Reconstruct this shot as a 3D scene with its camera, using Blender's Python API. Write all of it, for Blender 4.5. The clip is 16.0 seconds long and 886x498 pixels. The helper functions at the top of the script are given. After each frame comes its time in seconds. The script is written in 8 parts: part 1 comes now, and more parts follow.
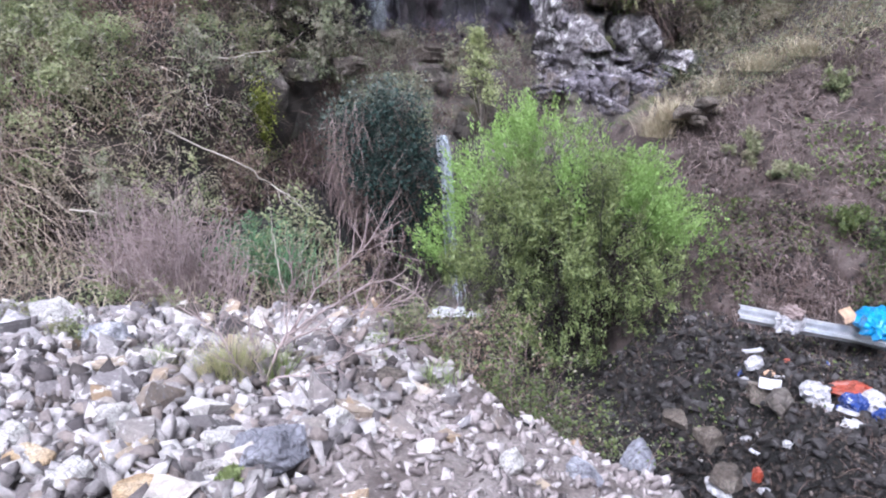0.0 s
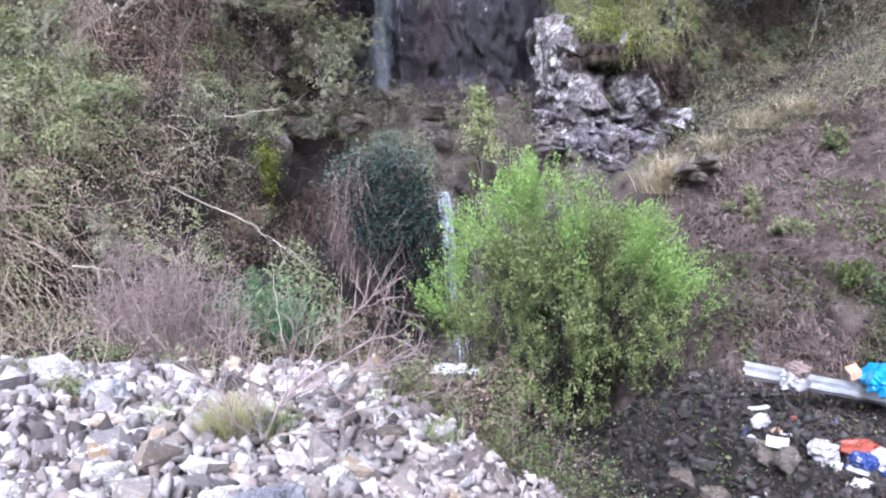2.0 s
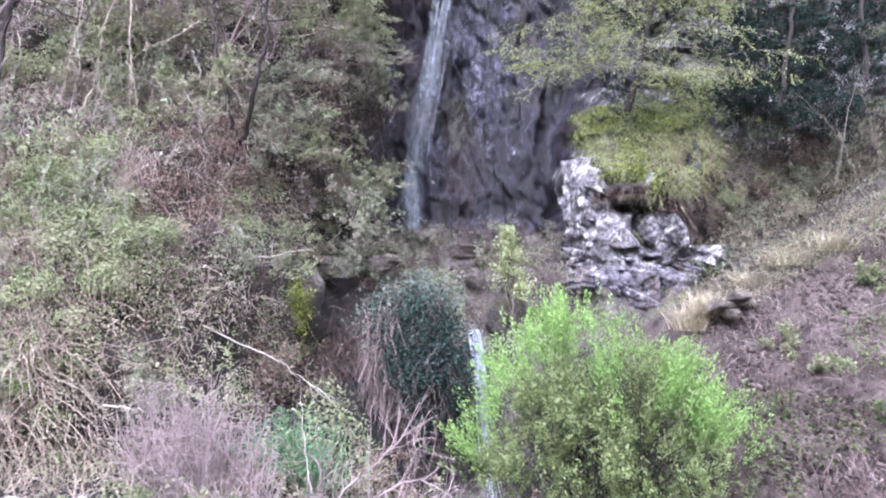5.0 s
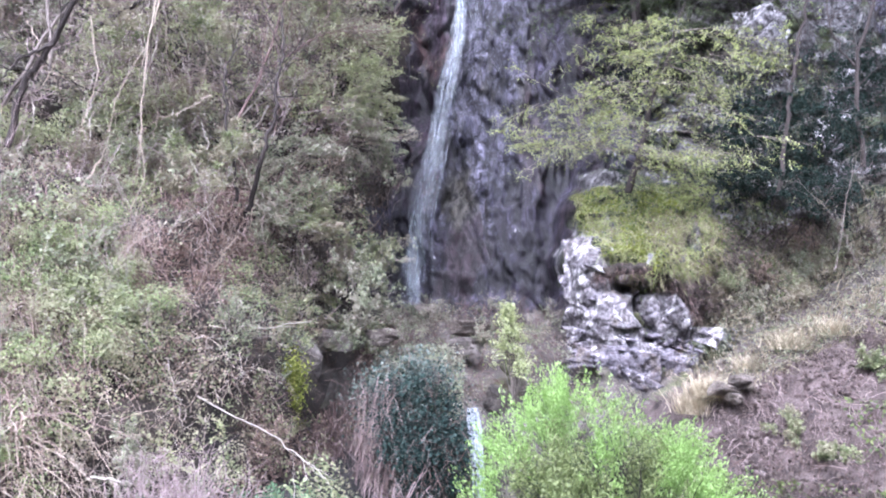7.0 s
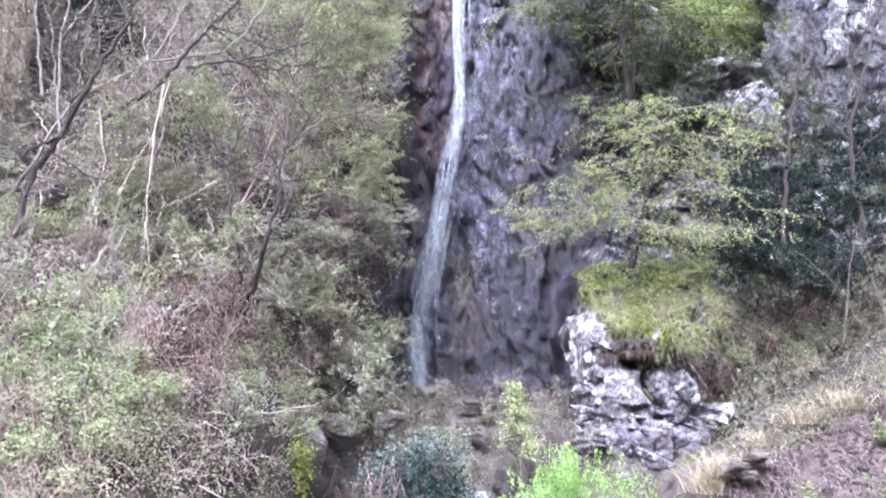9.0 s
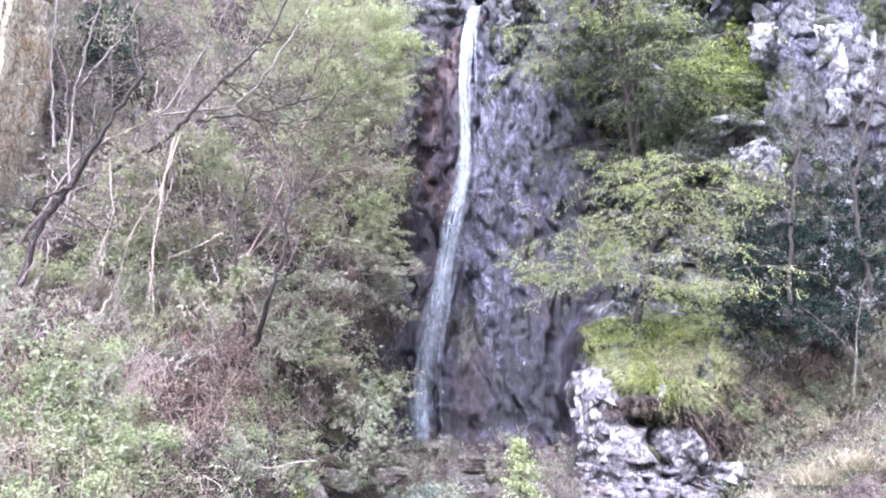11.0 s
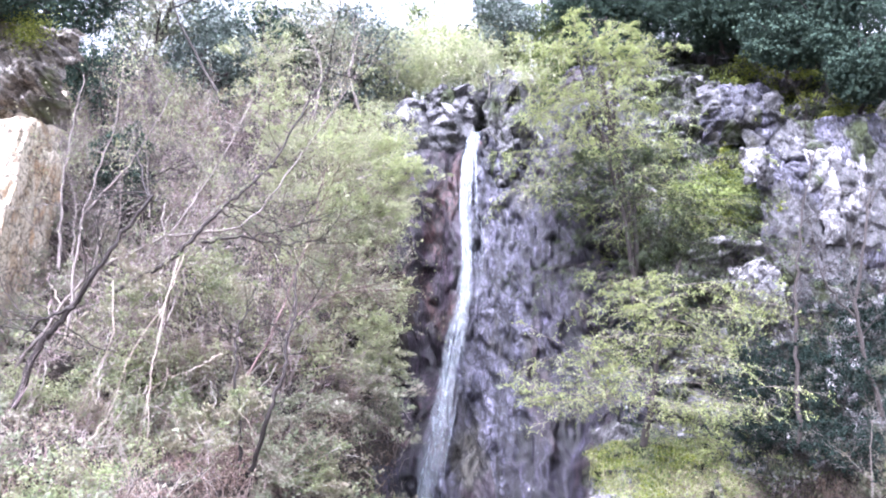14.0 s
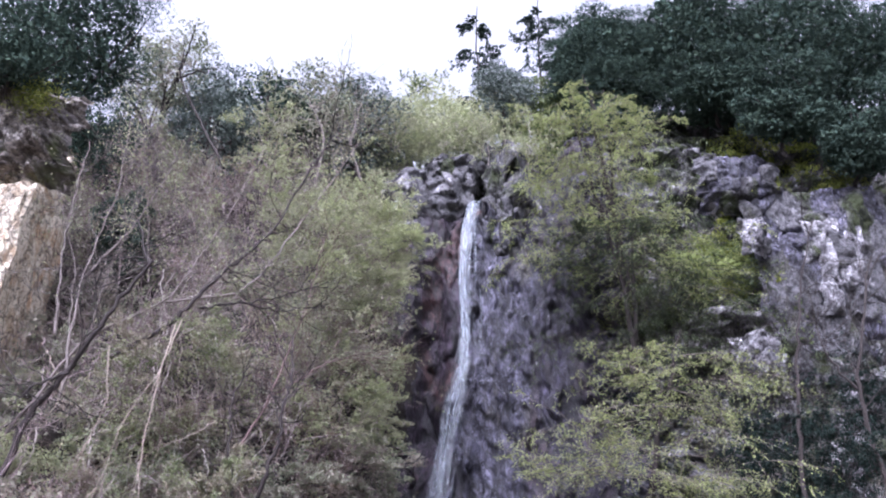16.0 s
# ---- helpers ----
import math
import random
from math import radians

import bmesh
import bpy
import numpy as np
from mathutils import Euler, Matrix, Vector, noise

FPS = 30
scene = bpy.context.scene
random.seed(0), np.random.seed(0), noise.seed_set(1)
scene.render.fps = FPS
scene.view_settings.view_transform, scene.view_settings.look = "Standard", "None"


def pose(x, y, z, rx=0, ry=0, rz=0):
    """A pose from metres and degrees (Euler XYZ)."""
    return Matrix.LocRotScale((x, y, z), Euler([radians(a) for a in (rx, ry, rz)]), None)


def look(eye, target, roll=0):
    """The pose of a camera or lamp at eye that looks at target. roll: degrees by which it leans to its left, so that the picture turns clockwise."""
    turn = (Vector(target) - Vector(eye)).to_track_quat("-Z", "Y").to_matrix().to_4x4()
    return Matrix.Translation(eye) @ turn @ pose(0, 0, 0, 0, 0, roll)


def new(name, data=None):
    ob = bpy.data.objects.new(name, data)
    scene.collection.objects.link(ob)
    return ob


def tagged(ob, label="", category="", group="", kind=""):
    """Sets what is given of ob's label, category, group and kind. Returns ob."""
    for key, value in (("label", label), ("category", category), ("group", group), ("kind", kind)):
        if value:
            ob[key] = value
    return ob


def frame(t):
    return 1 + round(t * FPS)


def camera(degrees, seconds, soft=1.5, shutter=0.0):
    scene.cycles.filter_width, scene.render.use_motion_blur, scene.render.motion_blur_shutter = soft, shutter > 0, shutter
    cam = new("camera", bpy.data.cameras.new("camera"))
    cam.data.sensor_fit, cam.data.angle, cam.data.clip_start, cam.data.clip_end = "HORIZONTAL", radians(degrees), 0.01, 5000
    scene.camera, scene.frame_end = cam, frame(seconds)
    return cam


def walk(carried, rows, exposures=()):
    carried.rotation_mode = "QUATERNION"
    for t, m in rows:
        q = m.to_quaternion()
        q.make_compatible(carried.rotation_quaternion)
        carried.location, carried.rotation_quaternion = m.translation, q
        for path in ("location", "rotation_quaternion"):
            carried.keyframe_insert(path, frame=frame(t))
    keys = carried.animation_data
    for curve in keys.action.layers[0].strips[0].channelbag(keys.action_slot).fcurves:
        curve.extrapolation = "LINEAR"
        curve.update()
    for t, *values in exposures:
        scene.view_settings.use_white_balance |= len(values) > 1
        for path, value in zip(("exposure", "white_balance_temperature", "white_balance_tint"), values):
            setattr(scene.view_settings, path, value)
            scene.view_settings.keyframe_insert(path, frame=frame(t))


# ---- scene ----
# One standing place; the camera only turns: seconds, tilt from straight down, turn to the left, lean to the left.
cam = camera(59.2, 16.0, soft=2.1)
EYE = (0.0, 0.0, 1.6)
TURNS = [
    (0, 75.00, -0.00, -0.19),
    (0.5, 76.05, 0.20, -0.09),
    (1, 76.75, 0.37, -0.06),
    (1.5, 77.65, 0.11, -0.09),
    (2, 79.10, 0.13, -0.25),
    (2.5, 80.21, -0.02, -0.21),
    (3, 81.73, 0.40, -0.21),
    (3.5, 83.66, 1.00, -0.10),
    (4, 85.16, 1.97, -0.38),
    (4.5, 87.08, 2.00, -0.23),
    (5, 89.23, 2.30, -0.69),
    (5.2, 90.24, 2.49, -0.72),
    (7.3, 95.41, 2.32, 0.78),
    (7.5, 95.93, 2.66, 0.41),
    (8, 97.28, 3.00, -0.40),
    (8.5, 98.61, 2.58, -0.38),
    (9, 100.60, 2.61, -0.48),
    (11.3, 104.99, 2.95, 0.21),
    (11.5, 105.37, 2.74, 0.25),
    (12, 106.38, 2.52, 0.64),
    (12.5, 107.44, 2.42, 0.29),
    (13, 109.09, 2.97, 0.35),
    (13.5, 110.76, 2.64, -0.21),
    (14, 113.32, 3.09, 0.08),
    (14.5, 115.55, 3.22, 0.31),
    (15, 116.69, 2.98, 0.53),
    (15.5, 117.64, 3.08, 0.67),
    (16, 118.29, 3.04, 0.56),
]
walk(cam, [(t, pose(*EYE, tilt, 0, turn) @ pose(0, 0, 0, 0, 0, lean)) for t, tilt, turn, lean in TURNS],
     exposures=[(0, 1.55, 5650, 17), (2, 1.79, 5600, 17.5), (3.5, 2.1, 5480, 23), (5, 2.3, 5440, 22), (9, 2.68, 5420, 23), (12.5, 2.98, 5440, 23.5), (14, 3.05, 5450, 24), (14.5, 2.75, 5450, 25), (15.25, 2.32, 5460, 26), (16, 1.82, 5480, 27)])

# ---- light: a bright overcast sky ----
world = bpy.data.worlds.new("overcast_sky")
scene.world = world
world.use_nodes = True
wn, wl = world.node_tree.nodes, world.node_tree.links
sky = wn.new("ShaderNodeTexSky")
sky.sky_type, sky.sun_disc = "NISHITA", False
sky.sun_elevation, sky.sun_rotation = radians(52), radians(200)
sky.dust_density, sky.air_density, sky.ozone_density = 6.0, 1.0, 1.0
grey = wn.new("ShaderNodeHueSaturation")
grey.inputs["Saturation"].default_value = 0.12
wl.new(sky.outputs[0], grey.inputs["Color"])
wl.new(grey.outputs[0], wn["Background"].inputs[0])
wn["Background"].inputs[1].default_value = 0.15

sun_data = bpy.data.lights.new("sun", "SUN")
sun_data.energy, sun_data.angle, sun_data.color = 0.5, radians(25), (1.0, 0.97, 0.93)
sun = new("sun", sun_data)
sun.matrix_world = look((-8, -18, 33), (0, 8, 0))
tagged(sun, kind="structure")


# ---- numbers: smooth noise on arrays ----
def hashed(ix, iy, iz, seed):
    h = (ix * 374761393 + iy * 668265263 + iz * 1440662683 + seed * 974634511) & 0x7FFFFFFF
    h = ((h ^ (h >> 13)) * 1274126177) & 0x7FFFFFFF
    h = ((h ^ (h >> 16)) * 1103515245) & 0x7FFFFFFF
    return ((h ^ (h >> 15)) & 0xFFFFFF) / 0xFFFFFF * 2 - 1


def vnoise(x, y, z, seed=0):
    x, y, z = np.broadcast_arrays(np.asarray(x, float), np.asarray(y, float), np.asarray(z, float))
    i = [np.floor(c).astype(np.int64) for c in (x, y, z)]
    f = [c - k for c, k in zip((x, y, z), i)]
    s = [c * c * (3 - 2 * c) for c in f]
    out = 0
    for dx in (0, 1):
        for dy in (0, 1):
            for dz in (0, 1):
                w = (s[0] if dx else 1 - s[0]) * (s[1] if dy else 1 - s[1]) * (s[2] if dz else 1 - s[2])
                out = out + w * hashed(i[0] + dx, i[1] + dy, i[2] + dz, seed)
    return out


def fbm(x, y, z, octaves=4, seed=0, ridged=False):
    total, amp, k = 0, 1.0, 1.0
    for o in range(octaves):
        n = vnoise(np.asarray(x) * k + 17 * o, np.asarray(y) * k, np.asarray(z) * k + 5 * o, seed + o)
        total = total + amp * ((1 - 2 * np.abs(n)) if ridged else n)
        amp, k = amp * 0.5, k * 2.03
    return total


def step(a, b, x):
    t = np.clip((np.asarray(x, float) - a) / (b - a), 0, 1)
    return t * t * (3 - 2 * t)


def cells(x, z, sx, sz, seed, tilt=0.7):
    """Tilted facets: every jittered cell has a level and a slope of its own."""
    u, w = np.asarray(x, float) / sx, np.asarray(z, float) / sz
    iu, iw = np.floor(u).astype(np.int64), np.floor(w).astype(np.int64)
    best, val = np.full(u.shape, 9e9), np.zeros(u.shape)
    for du in (-1, 0, 1):
        for dw in (-1, 0, 1):
            a, b = iu + du, iw + dw
            pu, pw = u - (a + 0.5 + 0.45 * hashed(a, b, 1, seed)), w - (b + 0.5 + 0.45 * hashed(a, b, 2, seed))
            d = pu * pu + pw * pw
            v = hashed(a, b, 3, seed) + tilt * (hashed(a, b, 4, seed) * pu + hashed(a, b, 5, seed) * pw)
            val, best = np.where(d < best, v, val), np.minimum(d, best)
    return val


# ---- materials ----
def nodes_of(name):
    m = bpy.data.materials.new(name)
    m.use_nodes = True
    n, l = m.node_tree.nodes, m.node_tree.links
    return m, n, l, n["Principled BSDF"]


def ramp(n, l, source, stops):
    r = n.new("ShaderNodeValToRGB")
    e = r.color_ramp.elements
    while len(e) < len(stops):
        e.new(0.5)
    for k, (at, c) in zip(e, stops):
        k.position, k.color = at, (*c, 1)
    l.new(source, r.inputs[0])
    return r.outputs[0]


def mixed(n, l, a, b, fac, kind="MIX"):
    m = n.new("ShaderNodeMix")
    m.data_type, m.blend_type = "RGBA", kind
    for sock, v in ((m.inputs[0], fac), (m.inputs[6], a), (m.inputs[7], b)):
        if hasattr(v, "links"):
            l.new(v, sock)
        elif isinstance(v, (int, float)):
            sock.default_value = v
        else:
            sock.default_value = (*v, 1)
    return m.outputs[2]


def noise_of(n, l, coords, scale, detail=6, rough=0.6):
    t = n.new("ShaderNodeTexNoise")
    t.inputs["Scale"].default_value, t.inputs["Detail"].default_value, t.inputs["Roughness"].default_value = scale, detail, rough
    l.new(coords, t.inputs["Vector"])
    return t.outputs["Fac"]


def coords_of(n, l, stretch=(1, 1, 1)):
    g = n.new("ShaderNodeNewGeometry")
    m = n.new("ShaderNodeMapping")
    m.inputs["Scale"].default_value = stretch
    l.new(g.outputs["Position"], m.inputs["Vector"])
    return m.outputs[0]


def bumped(n, l, shader, heights, strength=0.6, distance=0.05):
    normal = None
    for h, k in heights:
        b = n.new("ShaderNodeBump")
        b.inputs["Strength"].default_value, b.inputs["Distance"].default_value = strength * k, distance
        l.new(h, b.inputs["Height"])
        if normal is not None:
            l.new(normal, b.inputs["Normal"])
        normal = b.outputs[0]
    l.new(normal, shader.inputs["Normal"])


def rock_mat(name, dark, mid, light, stretch=(1, 1, 1), scale=1.0, rough=0.85, moss=None, stain=None, moss_amount=0.5, gloss_stain=0.0, deep=False, bump=0.8, grit=0.75):
    """Rock: broad tone, fine grain, cracks; growth on some of it, streaks in a second colour."""
    m, n, l, s = nodes_of(name)
    c = coords_of(n, l, stretch)
    broad, fine = noise_of(n, l, c, 0.9 * scale, 8, 0.65), noise_of(n, l, c, 9 * scale, 8, 0.7)
    col = ramp(n, l, broad, [(0.34, dark), (0.5, mid), (0.66, light)])
    grain = ramp(n, l, fine, [(0.3, (0.35, 0.35, 0.35)), (0.7, (1, 1, 1))])
    col = mixed(n, l, col, grain, grit, "MULTIPLY")
    v = n.new("ShaderNodeTexVoronoi")
    v.feature = "DISTANCE_TO_EDGE"
    v.inputs["Scale"].default_value = 2.2 * scale
    warp = n.new("ShaderNodeVectorMath")
    warp.operation = "ADD"
    wob = n.new("ShaderNodeTexNoise")
    wob.inputs["Scale"].default_value = 1.7 * scale
    l.new(c, wob.inputs["Vector"])
    l.new(c, warp.inputs[0])
    l.new(wob.outputs["Color"], warp.inputs[1])
    l.new(warp.outputs[0], v.inputs["Vector"])
    crack = ramp(n, l, v.outputs["Distance"], [(0.0, (0.25, 0.23, 0.23)), (0.06, (1, 1, 1))])
    col = mixed(n, l, col, crack, 0.7, "MULTIPLY")
    if stain:
        streak = noise_of(n, l, coords_of(n, l, (1.3, 1.3, 0.25)), 1.2, 5, 0.6)
        mask = ramp(n, l, streak, [(0.5, (0, 0, 0)), (0.64, (1, 1, 1))])
        col = mixed(n, l, col, stain, mask)
    if moss:
        patch = noise_of(n, l, coords_of(n, l), 0.8, 6, 0.65)
        mask = ramp(n, l, patch, [(1 - moss_amount - 0.06, (0, 0, 0)), (1 - moss_amount + 0.06, (1, 1, 1))])
        green = mixed(n, l, moss, grain, 0.6, "MULTIPLY")
        col = mixed(n, l, col, green, mask)
    if deep:
        # long open joints between large plates
        w = n.new("ShaderNodeTexVoronoi")
        w.feature = "DISTANCE_TO_EDGE"
        w.inputs["Scale"].default_value = 0.75 * scale
        l.new(warp.outputs[0], w.inputs["Vector"])
        joint = ramp(n, l, w.outputs["Distance"], [(0.0, (0.07, 0.06, 0.065)), (0.13, (1, 1, 1))])
        col = mixed(n, l, col, joint, 0.9, "MULTIPLY")
    l.new(col, s.inputs["Base Color"])
    s.inputs["Roughness"].default_value = rough
    if gloss_stain:
        r = ramp(n, l, broad, [(0.4, (gloss_stain,) * 3), (0.6, (rough,) * 3)])
        l.new(r, s.inputs["Roughness"])
    bumped(n, l, s, [(broad, 0.3 if deep else 1.0), (v.outputs["Distance"], 0.8 if deep else 0.5), (fine, 0.6)], bump, 0.12)
    return m


def soil_mat(name, dark, mid, light, scale=1.0, rough=0.95):
    m, n, l, s = nodes_of(name)
    c = coords_of(n, l)
    broad, fine = noise_of(n, l, c, 0.7 * scale, 6), noise_of(n, l, c, 14 * scale, 8, 0.75)
    col = ramp(n, l, broad, [(0.35, dark), (0.5, mid), (0.68, light)])
    grain = ramp(n, l, fine, [(0.32, (0.25, 0.25, 0.25)), (0.68, (1, 1, 1))])
    l.new(mixed(n, l, col, grain, 0.8, "MULTIPLY"), s.inputs["Base Color"])
    s.inputs["Roughness"].default_value = rough
    bumped(n, l, s, [(broad, 0.6), (fine, 1.0)], 0.9, 0.05)
    return m


def island_mat(name, colours, rough=0.6, through_light=0.0, by_object=False, grain=0.0, spec=0.3, mottle=None, drift=None):
    """Colour chosen for each piece; leaves let some light through."""
    m, n, l, s = nodes_of(name)
    if by_object:
        r = n.new("ShaderNodeObjectInfo").outputs["Random"]
    else:
        r = n.new("ShaderNodeNewGeometry").outputs["Random Per Island"]
    k = len(colours)
    col = ramp(n, l, r, [(i / max(k - 1, 1), c) for i, c in enumerate(colours)])
    c = coords_of(n, l)
    broad = noise_of(n, l, c, 0.6, 4)
    shade = ramp(n, l, broad, [(0.3, (0.6, 0.6, 0.6)), (0.7, (1, 1, 1))])
    col = mixed(n, l, col, shade, 0.8, "MULTIPLY")
    if drift:
        # neighbouring growth leans towards another hue
        col = mixed(n, l, col, drift, ramp(n, l, noise_of(n, l, coords_of(n, l), 1.1, 4, 0.55), [(0.46, (0, 0, 0)), (0.6, (0.7, 0.7, 0.7))]))
    if mottle:
        # crust and veins of a second and third colour
        patch = noise_of(n, l, c, 7, 6, 0.7)
        col = mixed(n, l, col, mottle[0], ramp(n, l, patch, [(0.5, (0, 0, 0)), (0.66, (0.75, 0.75, 0.75))]))
        vein = noise_of(n, l, coords_of(n, l, (1, 1, 2.2)), 11, 6, 0.65)
        col = mixed(n, l, col, mottle[1], ramp(n, l, vein, [(0.56, (0, 0, 0)), (0.66, (0.8, 0.8, 0.8))]))
    if grain:
        fine = noise_of(n, l, c, grain, 8, 0.7)
        g = ramp(n, l, fine, [(0.3, (0.5, 0.5, 0.5)), (0.65, (1, 1, 1))])
        col = mixed(n, l, col, g, 0.8, "MULTIPLY")
        bumped(n, l, s, [(fine, 1.0)], 0.6, 0.02)
    l.new(col, s.inputs["Base Color"])
    s.inputs["Roughness"].default_value = rough
    s.inputs["Specular IOR Level"].default_value = spec
    if through_light:
        t = n.new("ShaderNodeBsdfTranslucent")
        l.new(col, t.inputs["Color"])
        mx = n.new("ShaderNodeMixShader")
        mx.inputs[0].default_value = through_light
        l.new(s.outputs[0], mx.inputs[1])
        l.new(t.outputs[0], mx.inputs[2])
        l.new(mx.outputs[0], n["Material Output"].inputs[0])
    return m


def plain_mat(name, colour, rough=0.6, metal=0.0, vary=0.3, scale=12, spec=0.5):
    m, n, l, s = nodes_of(name)
    c = coords_of(n, l)
    f = noise_of(n, l, c, scale, 6, 0.7)
    dim = tuple(k * (1 - vary) for k in colour)
    l.new(ramp(n, l, f, [(0.35, dim), (0.6, colour)]), s.inputs["Base Color"])
    s.inputs["Roughness"].default_value, s.inputs["Metallic"].default_value = rough, metal
    s.inputs["Specular IOR Level"].default_value = spec
    bumped(n, l, s, [(f, 1.0)], 0.3, 0.01)
    return m


def wall_mat(name, dark, mid, light, tint, tint_at=0.56, flecks=0.0, rough=(0.35, 0.75), blotched=0.85):
    """Water-worn rock: upright streaks at three widths, short broken joints, stains of a second colour and pale lime crust."""
    m, n, l, s = nodes_of(name)
    upright, fine_up, free = coords_of(n, l, (1.0, 1.0, 0.16)), coords_of(n, l, (1.0, 1.0, 0.2)), coords_of(n, l)
    wide, narrow, grit = noise_of(n, l, upright, 1.3, 8, 0.7), noise_of(n, l, fine_up, 6.0, 9, 0.72), noise_of(n, l, free, 16, 8, 0.8)
    col = ramp(n, l, wide, [(0.36, dark), (0.5, mid), (0.64, light)])
    col = mixed(n, l, col, ramp(n, l, narrow, [(0.4, (0.3, 0.29, 0.3)), (0.5, (0.72, 0.72, 0.72)), (0.6, (1.35, 1.35, 1.35))]), 0.9, "MULTIPLY")
    col = mixed(n, l, col, ramp(n, l, grit, [(0.38, (0.4, 0.39, 0.4)), (0.6, (1.25, 1.25, 1.25))]), 0.6, "MULTIPLY")
    blotch = noise_of(n, l, coords_of(n, l, (1.0, 1.0, 0.6)), 3.2, 10, 0.8)
    col = mixed(n, l, col, ramp(n, l, blotch, [(0.42, (0.3, 0.29, 0.3)), (0.5, (0.85, 0.85, 0.85)), (0.6, (1.9, 1.9, 1.9))]), blotched, "MULTIPLY")
    stain = noise_of(n, l, coords_of(n, l, (0.8, 0.8, 0.3)), 1.1, 4, 0.55)
    col = mixed(n, l, col, mixed(n, l, tint, ramp(n, l, narrow, [(0.35, (0.3, 0.3, 0.3)), (0.65, (1.2, 1.2, 1.2))]), 0.8, "MULTIPLY"), ramp(n, l, stain, [(tint_at, (0, 0, 0)), (tint_at + 0.1, (0.85, 0.85, 0.85))]))
    warp = n.new("ShaderNodeVectorMath")
    warp.operation = "ADD"
    wob = n.new("ShaderNodeTexNoise")
    wob.inputs["Scale"].default_value, wob.inputs["Detail"].default_value = 2.2, 5
    l.new(free, wob.inputs["Vector"])
    l.new(coords_of(n, l, (1.7, 1.7, 0.75)), warp.inputs[0])
    l.new(wob.outputs["Color"], warp.inputs[1])
    v = n.new("ShaderNodeTexVoronoi")
    v.feature = "DISTANCE_TO_EDGE"
    v.inputs["Scale"].default_value = 1.9
    l.new(warp.outputs[0], v.inputs["Vector"])
    # the joints open and close along their length
    opened = mixed(n, l, ramp(n, l, v.outputs["Distance"], [(0.02, (0.05, 0.04, 0.05)), (0.17, (1, 1, 1))]), (1, 1, 1), ramp(n, l, noise_of(n, l, free, 1.8, 3), [(0.52, (0, 0, 0)), (0.64, (1, 1, 1))]))
    col = mixed(n, l, col, opened, 0.9, "MULTIPLY")
    thin = n.new("ShaderNodeTexVoronoi")
    thin.feature = "DISTANCE_TO_EDGE"
    thin.inputs["Scale"].default_value = 2.6
    lean = n.new("ShaderNodeVectorMath")
    lean.operation = "MULTIPLY"
    lean.inputs[1].default_value = (1.3, 1.3, 0.45)
    l.new(warp.outputs[0], lean.inputs[0])
    l.new(lean.outputs[0], thin.inputs["Vector"])
    cut = mixed(n, l, ramp(n, l, thin.outputs["Distance"], [(0.01, (0.05, 0.04, 0.05)), (0.12, (1, 1, 1))]), (1, 1, 1), ramp(n, l, noise_of(n, l, free, 2.7, 3), [(0.52, (0, 0, 0)), (0.64, (1, 1, 1))]))
    col = mixed(n, l, col, cut, 0.85, "MULTIPLY")
    if flecks:
        crust = noise_of(n, l, coords_of(n, l, (1, 1, 0.7)), 3.4, 7, 0.72)
        col = mixed(n, l, col, (0.5, 0.48, 0.5), ramp(n, l, crust, [(0.68 - flecks, (0, 0, 0)), (0.74 - flecks, (0.8, 0.8, 0.8))]))
    l.new(col, s.inputs["Base Color"])
    l.new(ramp(n, l, wide, [(0.4, (rough[0],) * 3), (0.62, (rough[1],) * 3)]), s.inputs["Roughness"])
    bumped(n, l, s, [(narrow, 0.2), (v.outputs["Distance"], 0.3), (grit, 0.9)], 0.8, 0.06)
    return m


WET_ROCK = wall_mat("wet_dark_rock", (0.014, 0.011, 0.02), (0.038, 0.031, 0.051), (0.104, 0.091, 0.142), (0.055, 0.036, 0.042), 0.52, 0.03, blotched=0.5)
RED_ROCK = wall_mat("red_brown_wet_rock", (0.02, 0.0125, 0.022), (0.042, 0.027, 0.044), (0.07, 0.047, 0.07), (0.105, 0.05, 0.047), 0.52, blotched=0.35)
DRY_ROCK = wall_mat("grey_violet_rock", (0.043, 0.039, 0.06), (0.105, 0.099, 0.138), (0.21, 0.2, 0.265), (0.105, 0.094, 0.07), 0.54, 0.0, (0.5, 0.8), 0.5)
LEDGE_ROCK = rock_mat("brown_ledge_rock", (0.04, 0.033, 0.03), (0.11, 0.092, 0.08), (0.24, 0.21, 0.195), (1, 1, 1), 1.8, 0.85,
                      moss=(0.08, 0.09, 0.03), moss_amount=0.42)
